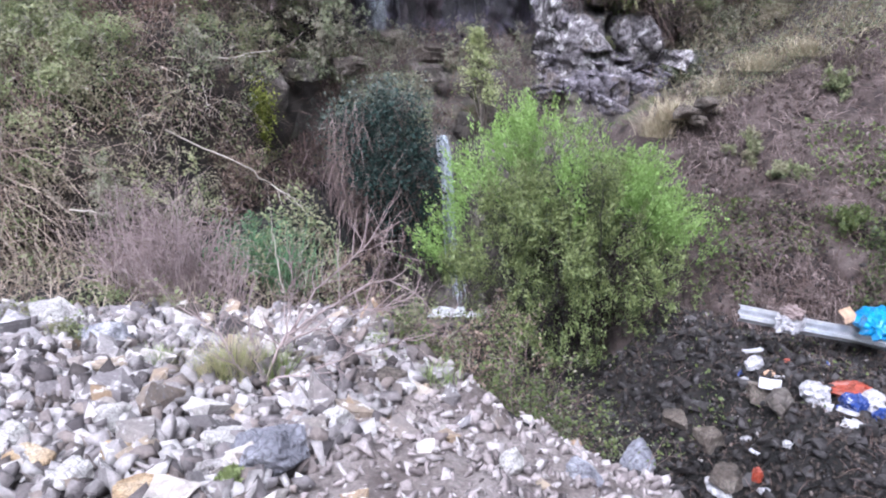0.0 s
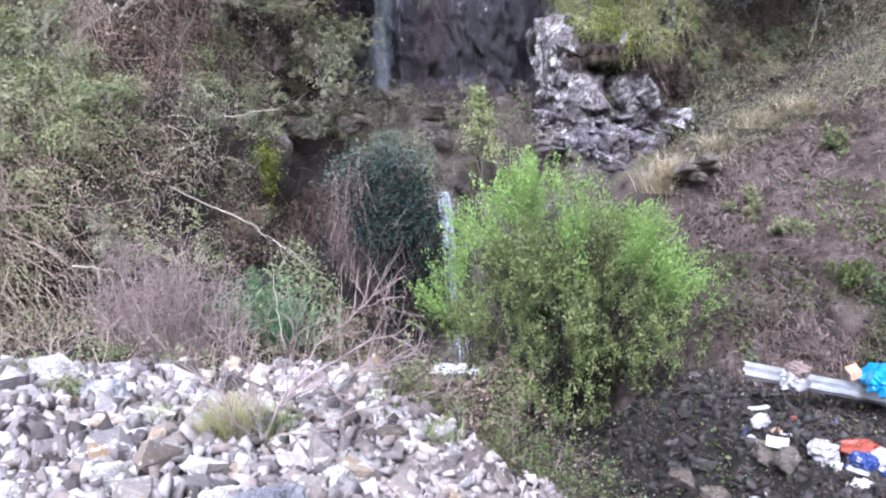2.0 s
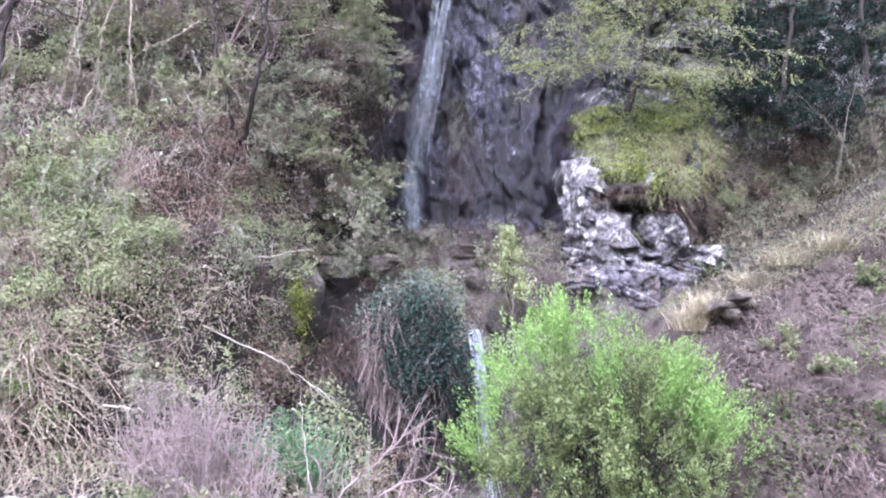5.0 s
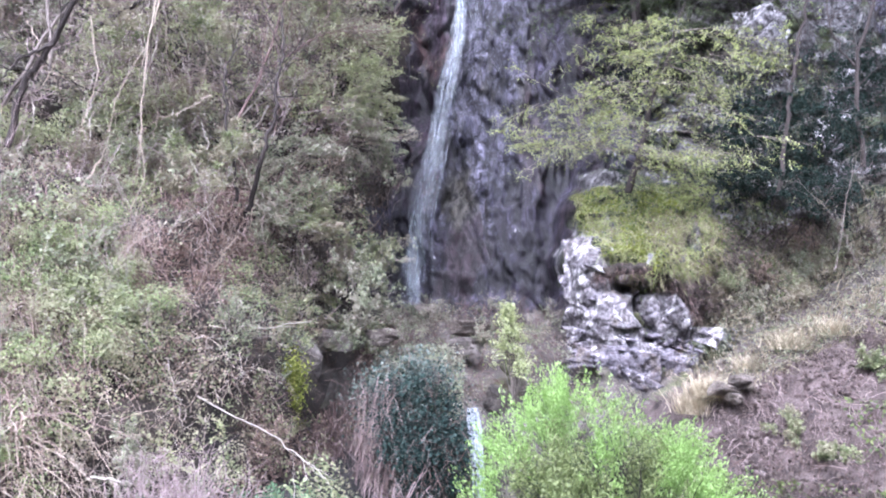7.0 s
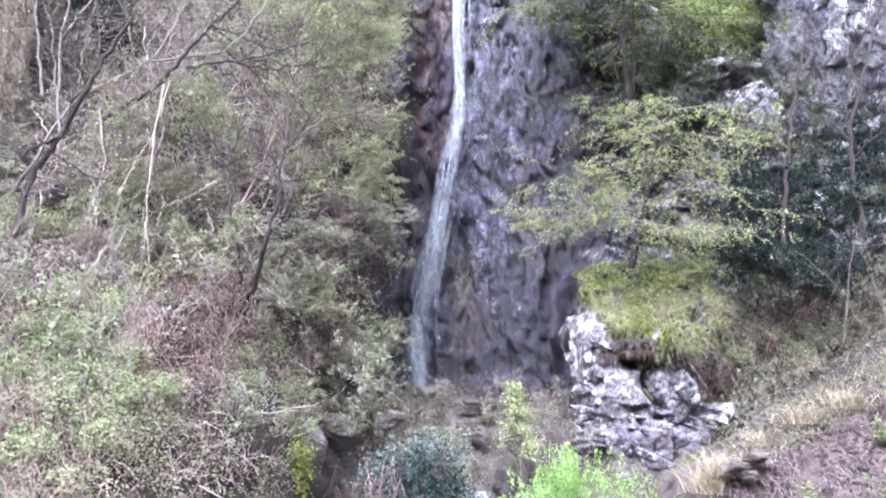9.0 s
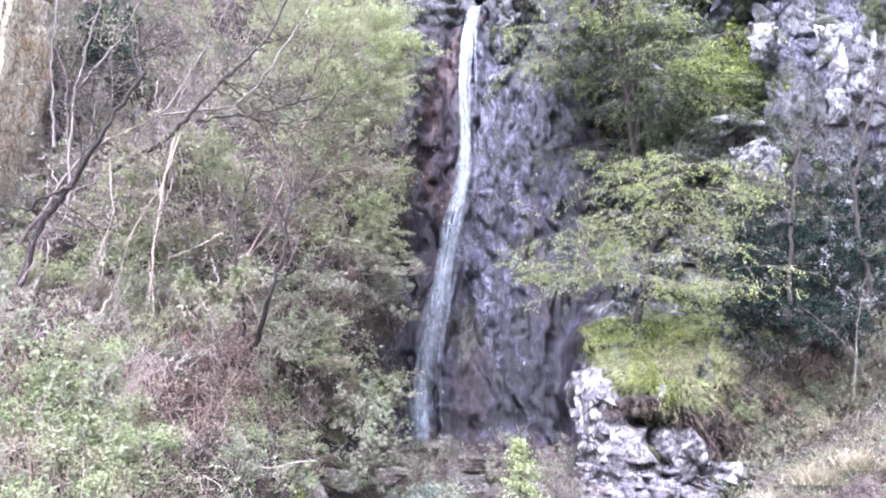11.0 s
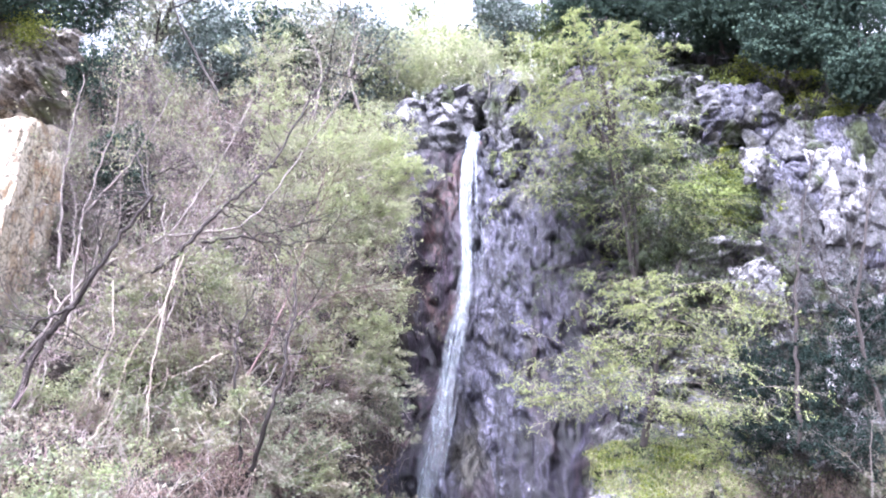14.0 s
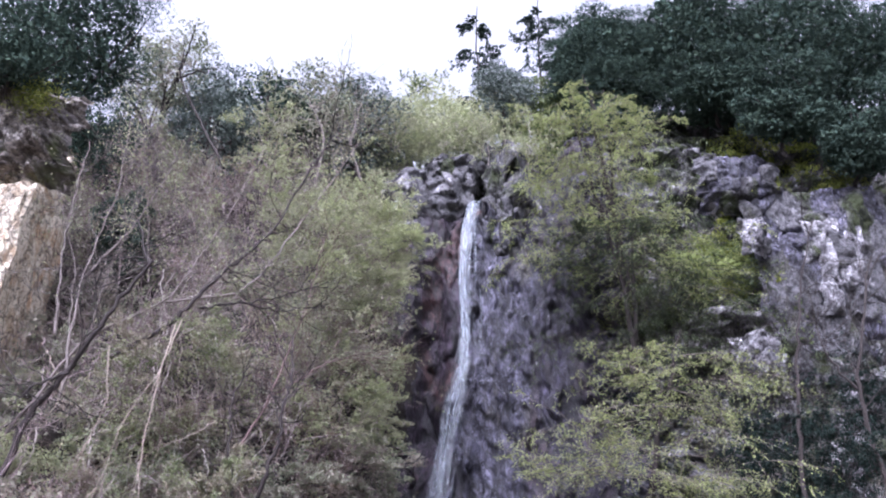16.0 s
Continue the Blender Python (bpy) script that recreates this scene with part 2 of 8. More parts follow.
def crust_mat(name, dark, mid, white, amount=0.5, stain=(0.13, 0.1, 0.08), stretch=(1.2, 1.2, 1.0)):
    """Limestone: grey-violet rock, broken white lime crust with sharp rims, brown earth stains, fine dark specks."""
    m, n, l, s = nodes_of(name)
    c, free = coords_of(n, l, stretch), coords_of(n, l)
    broad, mid_n, fine = noise_of(n, l, c, 1.6, 6, 0.6), noise_of(n, l, c, 5, 8, 0.7), noise_of(n, l, free, 22, 8, 0.75)
    col = ramp(n, l, mid_n, [(0.34, dark), (0.6, mid)])
    patch = noise_of(n, l, c, 3.0, 9, 0.7)
    col = mixed(n, l, col, white, ramp(n, l, patch, [(1 - amount - 0.02, (0, 0, 0)), (1 - amount + 0.05, (0.92, 0.92, 0.92))]))
    col = mixed(n, l, col, stain, ramp(n, l, broad, [(0.58, (0, 0, 0)), (0.68, (0.7, 0.7, 0.7))]))
    pits = noise_of(n, l, free, 9, 8, 0.75)
    col = mixed(n, l, col, ramp(n, l, pits, [(0.38, (0.12, 0.11, 0.11)), (0.47, (1, 1, 1))]), 0.8, "MULTIPLY")
    col = mixed(n, l, col, ramp(n, l, fine, [(0.36, (0.3, 0.28, 0.28)), (0.52, (1, 1, 1))]), 0.75, "MULTIPLY")
    v = n.new("ShaderNodeTexVoronoi")
    v.feature = "DISTANCE_TO_EDGE"
    v.inputs["Scale"].default_value = 2.1
    warp = n.new("ShaderNodeVectorMath")
    warp.operation = "ADD"
    wob = n.new("ShaderNodeTexNoise")
    wob.inputs["Scale"].default_value, wob.inputs["Detail"].default_value = 2.5, 5
    l.new(free, wob.inputs["Vector"])
    l.new(c, warp.inputs[0])
    l.new(wob.outputs["Color"], warp.inputs[1])
    l.new(warp.outputs[0], v.inputs["Vector"])
    col = mixed(n, l, col, ramp(n, l, v.outputs["Distance"], [(0.0, (0.1, 0.09, 0.09)), (0.07, (1, 1, 1))]), 0.8, "MULTIPLY")
    l.new(col, s.inputs["Base Color"])
    s.inputs["Roughness"].default_value = 0.92
    bumped(n, l, s, [(patch, 0.3), (v.outputs["Distance"], 0.4), (pits, 0.7), (fine, 0.5)], 0.7, 0.06)
    return m


LIMESTONE = crust_mat("pale_limestone", (0.07, 0.06, 0.066), (0.23, 0.21, 0.225), (0.56, 0.54, 0.545), 0.46)
CLIFF_GREY = crust_mat("weathered_grey_limestone", (0.045, 0.043, 0.045), (0.135, 0.13, 0.137), (0.28, 0.272, 0.28), 0.4, (0.075, 0.072, 0.045), (1.0, 1.0, 0.5))
CLIFF_STONE = rock_mat("mossy_limestone_cliff", (0.045, 0.04, 0.043), (0.17, 0.16, 0.168), (0.62, 0.6, 0.62), (1.2, 1.2, 0.7), 1.8, 0.92,
                       moss=(0.045, 0.055, 0.02), moss_amount=0.5, deep=True)
PALE_FACE = crust_mat("white_limestone_face", (0.1, 0.09, 0.1), (0.25, 0.24, 0.25), (0.54, 0.53, 0.545), 0.47, (0.14, 0.125, 0.12), (1.1, 1.1, 0.6))
PILLAR_STONE = crust_mat("cream_ochre_rock_face", (0.28, 0.21, 0.135), (0.5, 0.4, 0.28), (0.7, 0.62, 0.48), 0.54, (0.45, 0.265, 0.13), (1.2, 1.2, 0.7))
BANK_SOIL = soil_mat("leaf_litter_soil", (0.016, 0.012, 0.01), (0.04, 0.03, 0.023), (0.085, 0.065, 0.05))
MOUND_SOIL = soil_mat("red_brown_soil", (0.043, 0.03, 0.028), (0.11, 0.08, 0.074), (0.215, 0.168, 0.156), 3.2)
CLOD = island_mat("earth_clod", [(0.05, 0.036, 0.033), (0.11, 0.08, 0.074), (0.17, 0.132, 0.122), (0.07, 0.05, 0.047), (0.26, 0.215, 0.205)], 0.95)
PIT_SOIL = soil_mat("dark_damp_soil", (0.007, 0.0055, 0.0055), (0.017, 0.014, 0.013), (0.045, 0.038, 0.036), 3.0)
GRAVEL = soil_mat("crushed_gravel", (0.2, 0.158, 0.148), (0.39, 0.33, 0.315), (0.58, 0.51, 0.5), 2.6)
STONE = island_mat("rubble_stone", [(0.09, 0.08, 0.085), (0.26, 0.235, 0.245), (0.44, 0.41, 0.41), (0.14, 0.125, 0.13), (0.52, 0.465, 0.43), (0.74, 0.71, 0.69), (0.46, 0.37, 0.29), (0.42, 0.3, 0.2), (0.28, 0.265, 0.285), (0.68, 0.63, 0.59), (0.2, 0.165, 0.15), (0.55, 0.44, 0.33)],
                   0.9, by_object=True, grain=30, mottle=((0.2, 0.18, 0.18), (0.82, 0.79, 0.78)))
PEBBLE = island_mat("rubble_chips", [(0.09, 0.078, 0.082), (0.32, 0.285, 0.29), (0.64, 0.595, 0.59), (0.16, 0.138, 0.14), (0.78, 0.745, 0.74), (0.11, 0.094, 0.097), (0.42, 0.385, 0.395), (0.52, 0.47, 0.465), (0.08, 0.068, 0.068), (0.36, 0.3, 0.275), (0.22, 0.19, 0.192)], 0.9, grain=40)
GRIT = island_mat("pink_grey_grit", [(0.28, 0.235, 0.232), (0.48, 0.42, 0.42), (0.7, 0.645, 0.64), (0.17, 0.14, 0.14), (0.56, 0.49, 0.485), (0.38, 0.325, 0.32)], 0.9, grain=40)
# brown dirt, darkened so its colour carries the shade between the stones
HEAP_SOIL = soil_mat("gap_shade_dirt", (0.03, 0.023, 0.02), (0.075, 0.058, 0.052), (0.16, 0.13, 0.12), 2.6)
DARK_STONE = island_mat("damp_stone", [(0.014, 0.0125, 0.013), (0.032, 0.028, 0.029), (0.1, 0.091, 0.093), (0.021, 0.019, 0.019), (0.05, 0.044, 0.044)], 0.7, grain=15, mottle=((0.014, 0.012, 0.011), (0.13, 0.12, 0.125)))
LEAF_ROT = island_mat("rotting_leaf", [(0.035, 0.026, 0.022), (0.065, 0.049, 0.042), (0.11, 0.086, 0.075)], 0.8)

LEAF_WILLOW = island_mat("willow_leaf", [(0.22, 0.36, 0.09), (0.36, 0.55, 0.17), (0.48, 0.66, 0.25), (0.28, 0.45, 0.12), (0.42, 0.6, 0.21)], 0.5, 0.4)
# duller, darker olive variant of the willow leaf
LEAF_WILLOW_LOW = island_mat("dull_willow_leaf", [(0.15, 0.195, 0.075), (0.24, 0.295, 0.115), (0.35, 0.41, 0.18), (0.19, 0.235, 0.095)], 0.5, 0.35)
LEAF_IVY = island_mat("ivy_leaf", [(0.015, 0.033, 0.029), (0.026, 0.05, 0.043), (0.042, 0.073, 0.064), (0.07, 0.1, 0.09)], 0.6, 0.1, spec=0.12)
LEAF_BANK = island_mat("bramble_leaf", [(0.165, 0.205, 0.11), (0.235, 0.28, 0.145), (0.31, 0.345, 0.18), (0.38, 0.4, 0.23), (0.21, 0.25, 0.13)], 0.6, 0.35, spec=0.15, drift=(0.3, 0.24, 0.2))
LEAF_PALE = island_mat("pale_spring_leaf", [(0.32, 0.36, 0.18), (0.41, 0.45, 0.23), (0.51, 0.54, 0.3), (0.36, 0.39, 0.2)], 0.5, 0.4, drift=(0.36, 0.35, 0.24))
LEAF_YELLOW = island_mat("pale_yellow_leaf", [(0.38, 0.43, 0.19), (0.48, 0.53, 0.26), (0.58, 0.61, 0.36)], 0.5, 0.4)
LEAF_FRESH = island_mat("fresh_bank_leaf", [(0.2, 0.26, 0.125), (0.28, 0.345, 0.17), (0.36, 0.42, 0.21), (0.43, 0.465, 0.25)], 0.6, 0.35, spec=0.15, drift=(0.33, 0.28, 0.21))
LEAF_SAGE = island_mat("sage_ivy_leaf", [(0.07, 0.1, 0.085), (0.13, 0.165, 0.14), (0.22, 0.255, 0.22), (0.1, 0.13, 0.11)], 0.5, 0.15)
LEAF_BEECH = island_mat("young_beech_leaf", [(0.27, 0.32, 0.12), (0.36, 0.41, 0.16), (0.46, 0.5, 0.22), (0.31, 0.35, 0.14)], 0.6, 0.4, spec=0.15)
# two darker copies of the beech leaf, shade put into their colours
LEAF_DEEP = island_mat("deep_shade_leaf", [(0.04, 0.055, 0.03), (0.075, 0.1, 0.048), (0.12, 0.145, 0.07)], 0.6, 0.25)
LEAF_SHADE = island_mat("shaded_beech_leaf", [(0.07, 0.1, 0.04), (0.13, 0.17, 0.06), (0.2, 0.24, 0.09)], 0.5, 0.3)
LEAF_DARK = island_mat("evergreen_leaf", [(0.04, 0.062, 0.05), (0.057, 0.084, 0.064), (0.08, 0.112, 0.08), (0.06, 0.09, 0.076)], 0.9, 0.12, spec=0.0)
# the evergreen leaf again, darkened: shade under the cliff put into its colour
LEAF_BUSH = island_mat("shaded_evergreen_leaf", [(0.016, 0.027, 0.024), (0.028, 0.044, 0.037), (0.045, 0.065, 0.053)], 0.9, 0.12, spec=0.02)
LEAF_GREY = island_mat("grey_green_leaf", [(0.195, 0.225, 0.145), (0.27, 0.3, 0.195), (0.35, 0.375, 0.25), (0.24, 0.265, 0.17)], 0.6, 0.3, spec=0.15, drift=(0.32, 0.275, 0.235))
LEAF_TEAL = island_mat("horsetail_leaf", [(0.08, 0.17, 0.085), (0.15, 0.28, 0.145), (0.24, 0.38, 0.21)], 0.6, 0.3)
TWIG_RED = island_mat("red_brown_cane", [(0.125, 0.08, 0.072), (0.23, 0.157, 0.14), (0.35, 0.26, 0.235), (0.17, 0.115, 0.102)], 0.8)
LEAF_RUST = island_mat("rusty_dead_leaf", [(0.1, 0.065, 0.05), (0.17, 0.115, 0.09), (0.26, 0.185, 0.15)], 0.8, 0.15)
LEAF_DEAD = island_mat("dead_leaf", [(0.13, 0.09, 0.07), (0.23, 0.17, 0.13), (0.33, 0.25, 0.2), (0.17, 0.12, 0.1)], 0.8, 0.15)
MOSS = island_mat("moss_tuft", [(0.13, 0.155, 0.03), (0.22, 0.25, 0.045), (0.31, 0.33, 0.08)], 0.8, 0.2)
MOSS_BRIGHT = island_mat("bright_cliff_moss", [(0.2, 0.26, 0.07), (0.29, 0.35, 0.11), (0.39, 0.44, 0.17)], 0.8, 0.25)
GRASS_GREEN = island_mat("green_grass", [(0.24, 0.28, 0.1), (0.4, 0.43, 0.18), (0.54, 0.54, 0.27), (0.5, 0.45, 0.3)], 0.6, 0.3)
GRASS_DRY = island_mat("dry_grass", [(0.4, 0.33, 0.22), (0.56, 0.48, 0.35), (0.7, 0.62, 0.47), (0.35, 0.32, 0.2)], 0.7, 0.25)
GRASS_DULL = island_mat("weathered_grass", [(0.2, 0.175, 0.115), (0.3, 0.26, 0.18), (0.42, 0.365, 0.26), (0.22, 0.22, 0.13)], 0.7, 0.25)
BARK_DARK = island_mat("dark_bark", [(0.04, 0.033, 0.03), (0.08, 0.065, 0.06)], 0.9, grain=30)
BARK_GREY = island_mat("grey_bark", [(0.14, 0.115, 0.1), (0.24, 0.2, 0.18), (0.32, 0.28, 0.25)], 0.9, grain=30)
TWIG_MAUVE = island_mat("mauve_twig", [(0.2, 0.145, 0.14), (0.32, 0.25, 0.24), (0.44, 0.36, 0.35), (0.14, 0.1, 0.1)], 0.8)
TWIG_MAT = island_mat("matted_dead_stem", [(0.13, 0.092, 0.086), (0.265, 0.2, 0.188), (0.4, 0.318, 0.3), (0.175, 0.13, 0.123)], 0.85, drift=(0.12, 0.086, 0.079))
TWIG_PINK = island_mat("pink_grey_cane", [(0.25, 0.185, 0.18), (0.35, 0.272, 0.265), (0.46, 0.37, 0.36), (0.18, 0.13, 0.125)], 0.8)
TWIG_TAN = island_mat("tan_dead_stem", [(0.25, 0.185, 0.14), (0.38, 0.3, 0.24), (0.51, 0.43, 0.35), (0.18, 0.135, 0.11)], 0.8)
TWIG_GREY = island_mat("grey_twig", [(0.28, 0.235, 0.2), (0.46, 0.4, 0.35), (0.62, 0.56, 0.5), (0.16, 0.13, 0.115)], 0.8)
TWIG_BROWN = island_mat("brown_root", [(0.09, 0.06, 0.05), (0.16, 0.11, 0.1), (0.24, 0.17, 0.15)], 0.85)
TWIG_PALE = island_mat("bleached_wood", [(0.45, 0.4, 0.34), (0.62, 0.57, 0.5)], 0.8)
STEEL = plain_mat("galvanised_steel", (0.68, 0.69, 0.73), 0.32, 0.6, 0.35, 5)
BAG_BLUE = plain_mat("bright_blue_plastic", (0.02, 0.27, 0.58), 0.35, 0, 0.45, 9)
BAG_NAVY = island_mat("blue_and_white_plastic", [(0.02, 0.05, 0.22), (0.03, 0.07, 0.3)], 0.35, mottle=((0.02, 0.02, 0.03), (0.6, 0.6, 0.64)))
BAG_RED = plain_mat("red_orange_plastic", (0.3, 0.055, 0.03), 0.45, 0, 0.5, 9)
PAPER = plain_mat("white_litter", (0.5, 0.49, 0.51), 0.6, 0, 0.45, 14)
BAG_GREY = plain_mat("crumpled_grey_film", (0.45, 0.44, 0.47), 0.3, 0, 0.6, 16)
CARD = plain_mat("brown_cardboard", (0.55, 0.36, 0.24), 0.8, 0, 0.3, 10)
ORANGE_STONE = rock_mat("ochre_stone", (0.35, 0.22, 0.12), (0.62, 0.45, 0.28), (0.8, 0.68, 0.52), (1, 1, 1), 4.0, 0.9)
WHITE_STONE = rock_mat("white_stone", (0.4, 0.37, 0.37), (0.72, 0.69, 0.67), (0.85, 0.82, 0.79), (1, 1, 1), 4.0, 0.9)
GREY_STONE = rock_mat("blue_grey_stone", (0.19, 0.19, 0.225), (0.34, 0.34, 0.395), (0.66, 0.66, 0.71), (1, 1, 1), 3.0, 0.85)
BROWN_STONE = rock_mat("brown_stone", (0.06, 0.05, 0.045), (0.15, 0.12, 0.1), (0.28, 0.24, 0.21), (1, 1, 1), 3.0, 0.85)


# ---- meshes ----
def mesh_of(name, verts, faces, smooth=False):
    """verts: N x 3 array; faces: M x k array."""
    me = bpy.data.meshes.new(name)
    verts, faces = np.asarray(verts, np.float32), np.asarray(faces, np.int32)
    k = faces.shape[1]
    me.vertices.add(len(verts))
    me.vertices.foreach_set("co", verts.ravel())
    me.loops.add(faces.size)
    me.loops.foreach_set("vertex_index", faces.ravel())
    me.polygons.add(len(faces))
    me.polygons.foreach_set("loop_start", np.arange(0, faces.size, k, dtype=np.int32))
    if smooth:
        me.polygons.foreach_set("use_smooth", np.ones(len(faces), bool))
    me.update()
    me.validate()
    return me


def thing(name, label, category, at=(0, 0, 0), group="", kind=""):
    ob = new(name)
    ob.empty_display_size = 0.2
    ob.location = at
    return tagged(ob, label, category, group, kind)


def part(name, mesh, material, parent, label="", kind=""):
    """A mesh (or bmesh) in the place's own coordinates becomes a part under parent."""
    if isinstance(mesh, bmesh.types.BMesh):
        me = bpy.data.meshes.new(name)
        mesh.to_mesh(me)
        mesh.free()
        mesh = me
    if not mesh.materials:
        mesh.materials.append(material)
    ob = new(name, mesh)
    ob.parent = parent
    if parent is not None:
        off = Vector(parent.location)
        up = parent.parent
        while up is not None:
            off += Vector(up.location)
            up = up.parent
        ob.matrix_parent_inverse = Matrix.Translation(-off)
    return tagged(ob, label, "", "", kind)


def grid_faces(nu, nv):
    i, j = np.meshgrid(np.arange(nu - 1), np.arange(nv - 1), indexing="ij")
    a = (i * nv + j).ravel()
    return np.stack([a, a + nv, a + nv + 1, a + 1], -1)


def tubes(lines, sides=4):
    """Round stems along polylines: [(points, radii)]."""
    vs, fs, base = [], [], 0
    ang = np.arange(sides) / sides * 2 * np.pi
    ca, sa = np.cos(ang), np.sin(ang)
    for pts, rad in lines:
        pts = np.asarray(pts, float)
        rad = np.broadcast_to(np.asarray(rad, float), len(pts))
        tan = np.gradient(pts, axis=0)
        tan /= np.linalg.norm(tan, axis=1)[:, None] + 1e-9
        ref = np.array([0, 0, 1.0]) if abs(tan[:, 2]).mean() < 0.8 else np.array([1.0, 0, 0])
        a = np.cross(tan, ref)
        a /= np.linalg.norm(a, axis=1)[:, None] + 1e-9
        b = np.cross(tan, a)
        ring = pts[:, None] + rad[:, None, None] * (a[:, None] * ca[:, None] + b[:, None] * sa[:, None])
        n = len(pts)
        vs.append(ring.reshape(-1, 3))
        i, j = np.meshgrid(np.arange(n - 1), np.arange(sides), indexing="ij")
        j2 = (j + 1) % sides
        fs.append(base + np.stack([i * sides + j, i * sides + j2, (i + 1) * sides + j2, (i + 1) * sides + j], -1).reshape(-1, 4))
        base += n * sides
    return np.concatenate(vs), np.concatenate(fs)


def leaf_quads(points, size, rng, up=0.4, width=0.5, axis=None, spread=1.0, vary=0.35, facing=None):
    """A folded leaf at each point."""
    p = np.asarray(points, float)
    n = len(p)
    a = rng.normal(size=(n, 3)) * spread
    if axis is not None:
        a = a + axis
    a /= np.linalg.norm(a, axis=1)[:, None] + 1e-9
    nor = rng.normal(size=(n, 3)) + np.array([0, -0.3, up * 3])
    if facing is not None:
        nor = nor * 0.45 + facing * 1.2
    b = np.cross(nor, a)
    b /= np.linalg.norm(b, axis=1)[:, None] + 1e-9
    nor = np.cross(a, b)
    s = (size * (1 + vary * rng.uniform(-1, 1, n)))[:, None]
    lift = nor * s * 0.12
    v = np.stack([p - a * s / 2, p + b * s * width / 2 + lift, p + a * s / 2, p - b * s * width / 2 + lift], 1)
    return v.reshape(-1, 3), np.arange(4 * n).reshape(n, 4)


def blades(base, height, rng, lean=0.5, width=0.012, droop=0.5):
    """Grass: bent tapered blades of three quads."""
    n = len(base)
    h = height * rng.uniform(0.5, 1.2, n)
    th = rng.uniform(0, 2 * np.pi, n)
    out = np.stack([np.cos(th), np.sin(th), np.zeros(n)], -1)
    side = np.stack([-np.sin(th), np.cos(th), np.zeros(n)], -1)
    k = lean * rng.uniform(0.2, 1.3, n)
    rows = []
    for i, u in enumerate((0, 0.4, 0.75, 1.0)):
        c = base + out * (h * k * (u + droop * u * u))[:, None]
        c[:, 2] += h * (u - droop * 0.5 * u * u * np.minimum(k, 1))
        w = width * (1 - u * 0.9) / 2
        rows += [c - side * w, c + side * w]
    v = np.stack(rows, 1).reshape(-1, 3)
    f = (np.arange(n) * 8)[:, None, None] + np.array([[0, 1, 3, 2], [2, 3, 5, 4], [4, 5, 7, 6]])
    return v, f.reshape(-1, 4)


def stalks(base, heading, length, width, rng, spread=0.5, droop=0.3, wobble=0.08):
    """Thin bent stems as three-piece strips."""
    n = len(base)
    d = np.asarray(heading, float) + rng.normal(size=(n, 3)) * spread
    d /= np.linalg.norm(d, axis=1)[:, None] + 1e-9
    side = np.cross(d, rng.normal(size=(n, 3)))
    side /= np.linalg.norm(side, axis=1)[:, None] + 1e-9
    L = (length * rng.uniform(0.4, 1.3, n))[:, None]
    w = (width * rng.uniform(0.6, 1.3, n))[:, None]
    rows, drift = [], np.zeros((n, 3))
    for u in (0, 0.35, 0.7, 1.0):
        c = base + d * L * u + np.array([0, 0, -1.0]) * droop * L * u * u + drift
        drift = drift + rng.normal(size=(n, 3)) * wobble * L
        k = w * (1 - 0.65 * u) / 2
        rows += [c - side * k, c + side * k]
    v = np.stack(rows, 1).reshape(-1, 3)
    f = (np.arange(n) * 8)[:, None, None] + np.array([[0, 1, 3, 2], [2, 3, 5, 4], [4, 5, 7, 6]])
    return v, f.reshape(-1, 4)


def joined(*pieces):
    vs, fs, base = [], [], 0
    for v, f in pieces:
        vs.append(v)
        fs.append(np.asarray(f) + base)
        base += len(v)
    return np.concatenate(vs), np.concatenate(fs)


def grow(start, heading, length, radius, rng, depth=3, kids=3, wander=0.25, angle=0.7, rise=0.1, shrink=0.62, steps=6, out=None, tips=None):
    """A branching stem: lists of polylines and the points along its finest twigs."""
    out = [] if out is None else out
    tips = [] if tips is None else tips
    d = np.asarray(heading, float)
    d /= np.linalg.norm(d)
    p = np.asarray(start, float)
    pts, dirs = [p], [d]
    for i in range(steps):
        d = d + rng.normal(size=3) * wander / math.sqrt(steps) + np.array([0, 0, rise / steps])
        d /= np.linalg.norm(d)
        p = p + d * length / steps
        pts.append(p)
        dirs.append(d)
    out.append((np.array(pts), np.linspace(radius, radius * 0.45, steps + 1)))
    if depth == 0:
        tips.extend(pts[1:])
        return out, tips
    for k in range(kids):
        i = rng.integers(max(1, steps // 3), steps + 1)
        side = rng.normal(size=3)
        side -= dirs[i] * side.dot(dirs[i])
        side /= np.linalg.norm(side) + 1e-9
        a = angle * rng.uniform(0.6, 1.3)
        grow(pts[i], dirs[i] * math.cos(a) + side * math.sin(a), length * shrink * rng.uniform(0.7, 1.15), radius * 0.5, rng,
             depth - 1, kids, wander, angle, rise, shrink, max(3, steps - 1), out, tips)
    return out, tips


def clumped(centre, radii, n, clumps, rng, tight=0.22, shell=0.55, flat=1.0):
    """Points in clumps inside an ellipsoid, denser towards its skin."""
    d = rng.normal(size=(clumps, 3))
    d /= np.linalg.norm(d, axis=1)[:, None]
    r = rng.uniform(shell, 1.0, clumps) ** 0.7
    c = d * r[:, None]
    pick = rng.integers(0, clumps, n)
    size = tight * rng.uniform(0.5, 1.4, clumps)
    q = c[pick] + rng.normal(size=(n, 3)) * size[pick][:, None] * np.array([1, 1, flat])
    return np.asarray(centre) + q * np.asarray(radii)


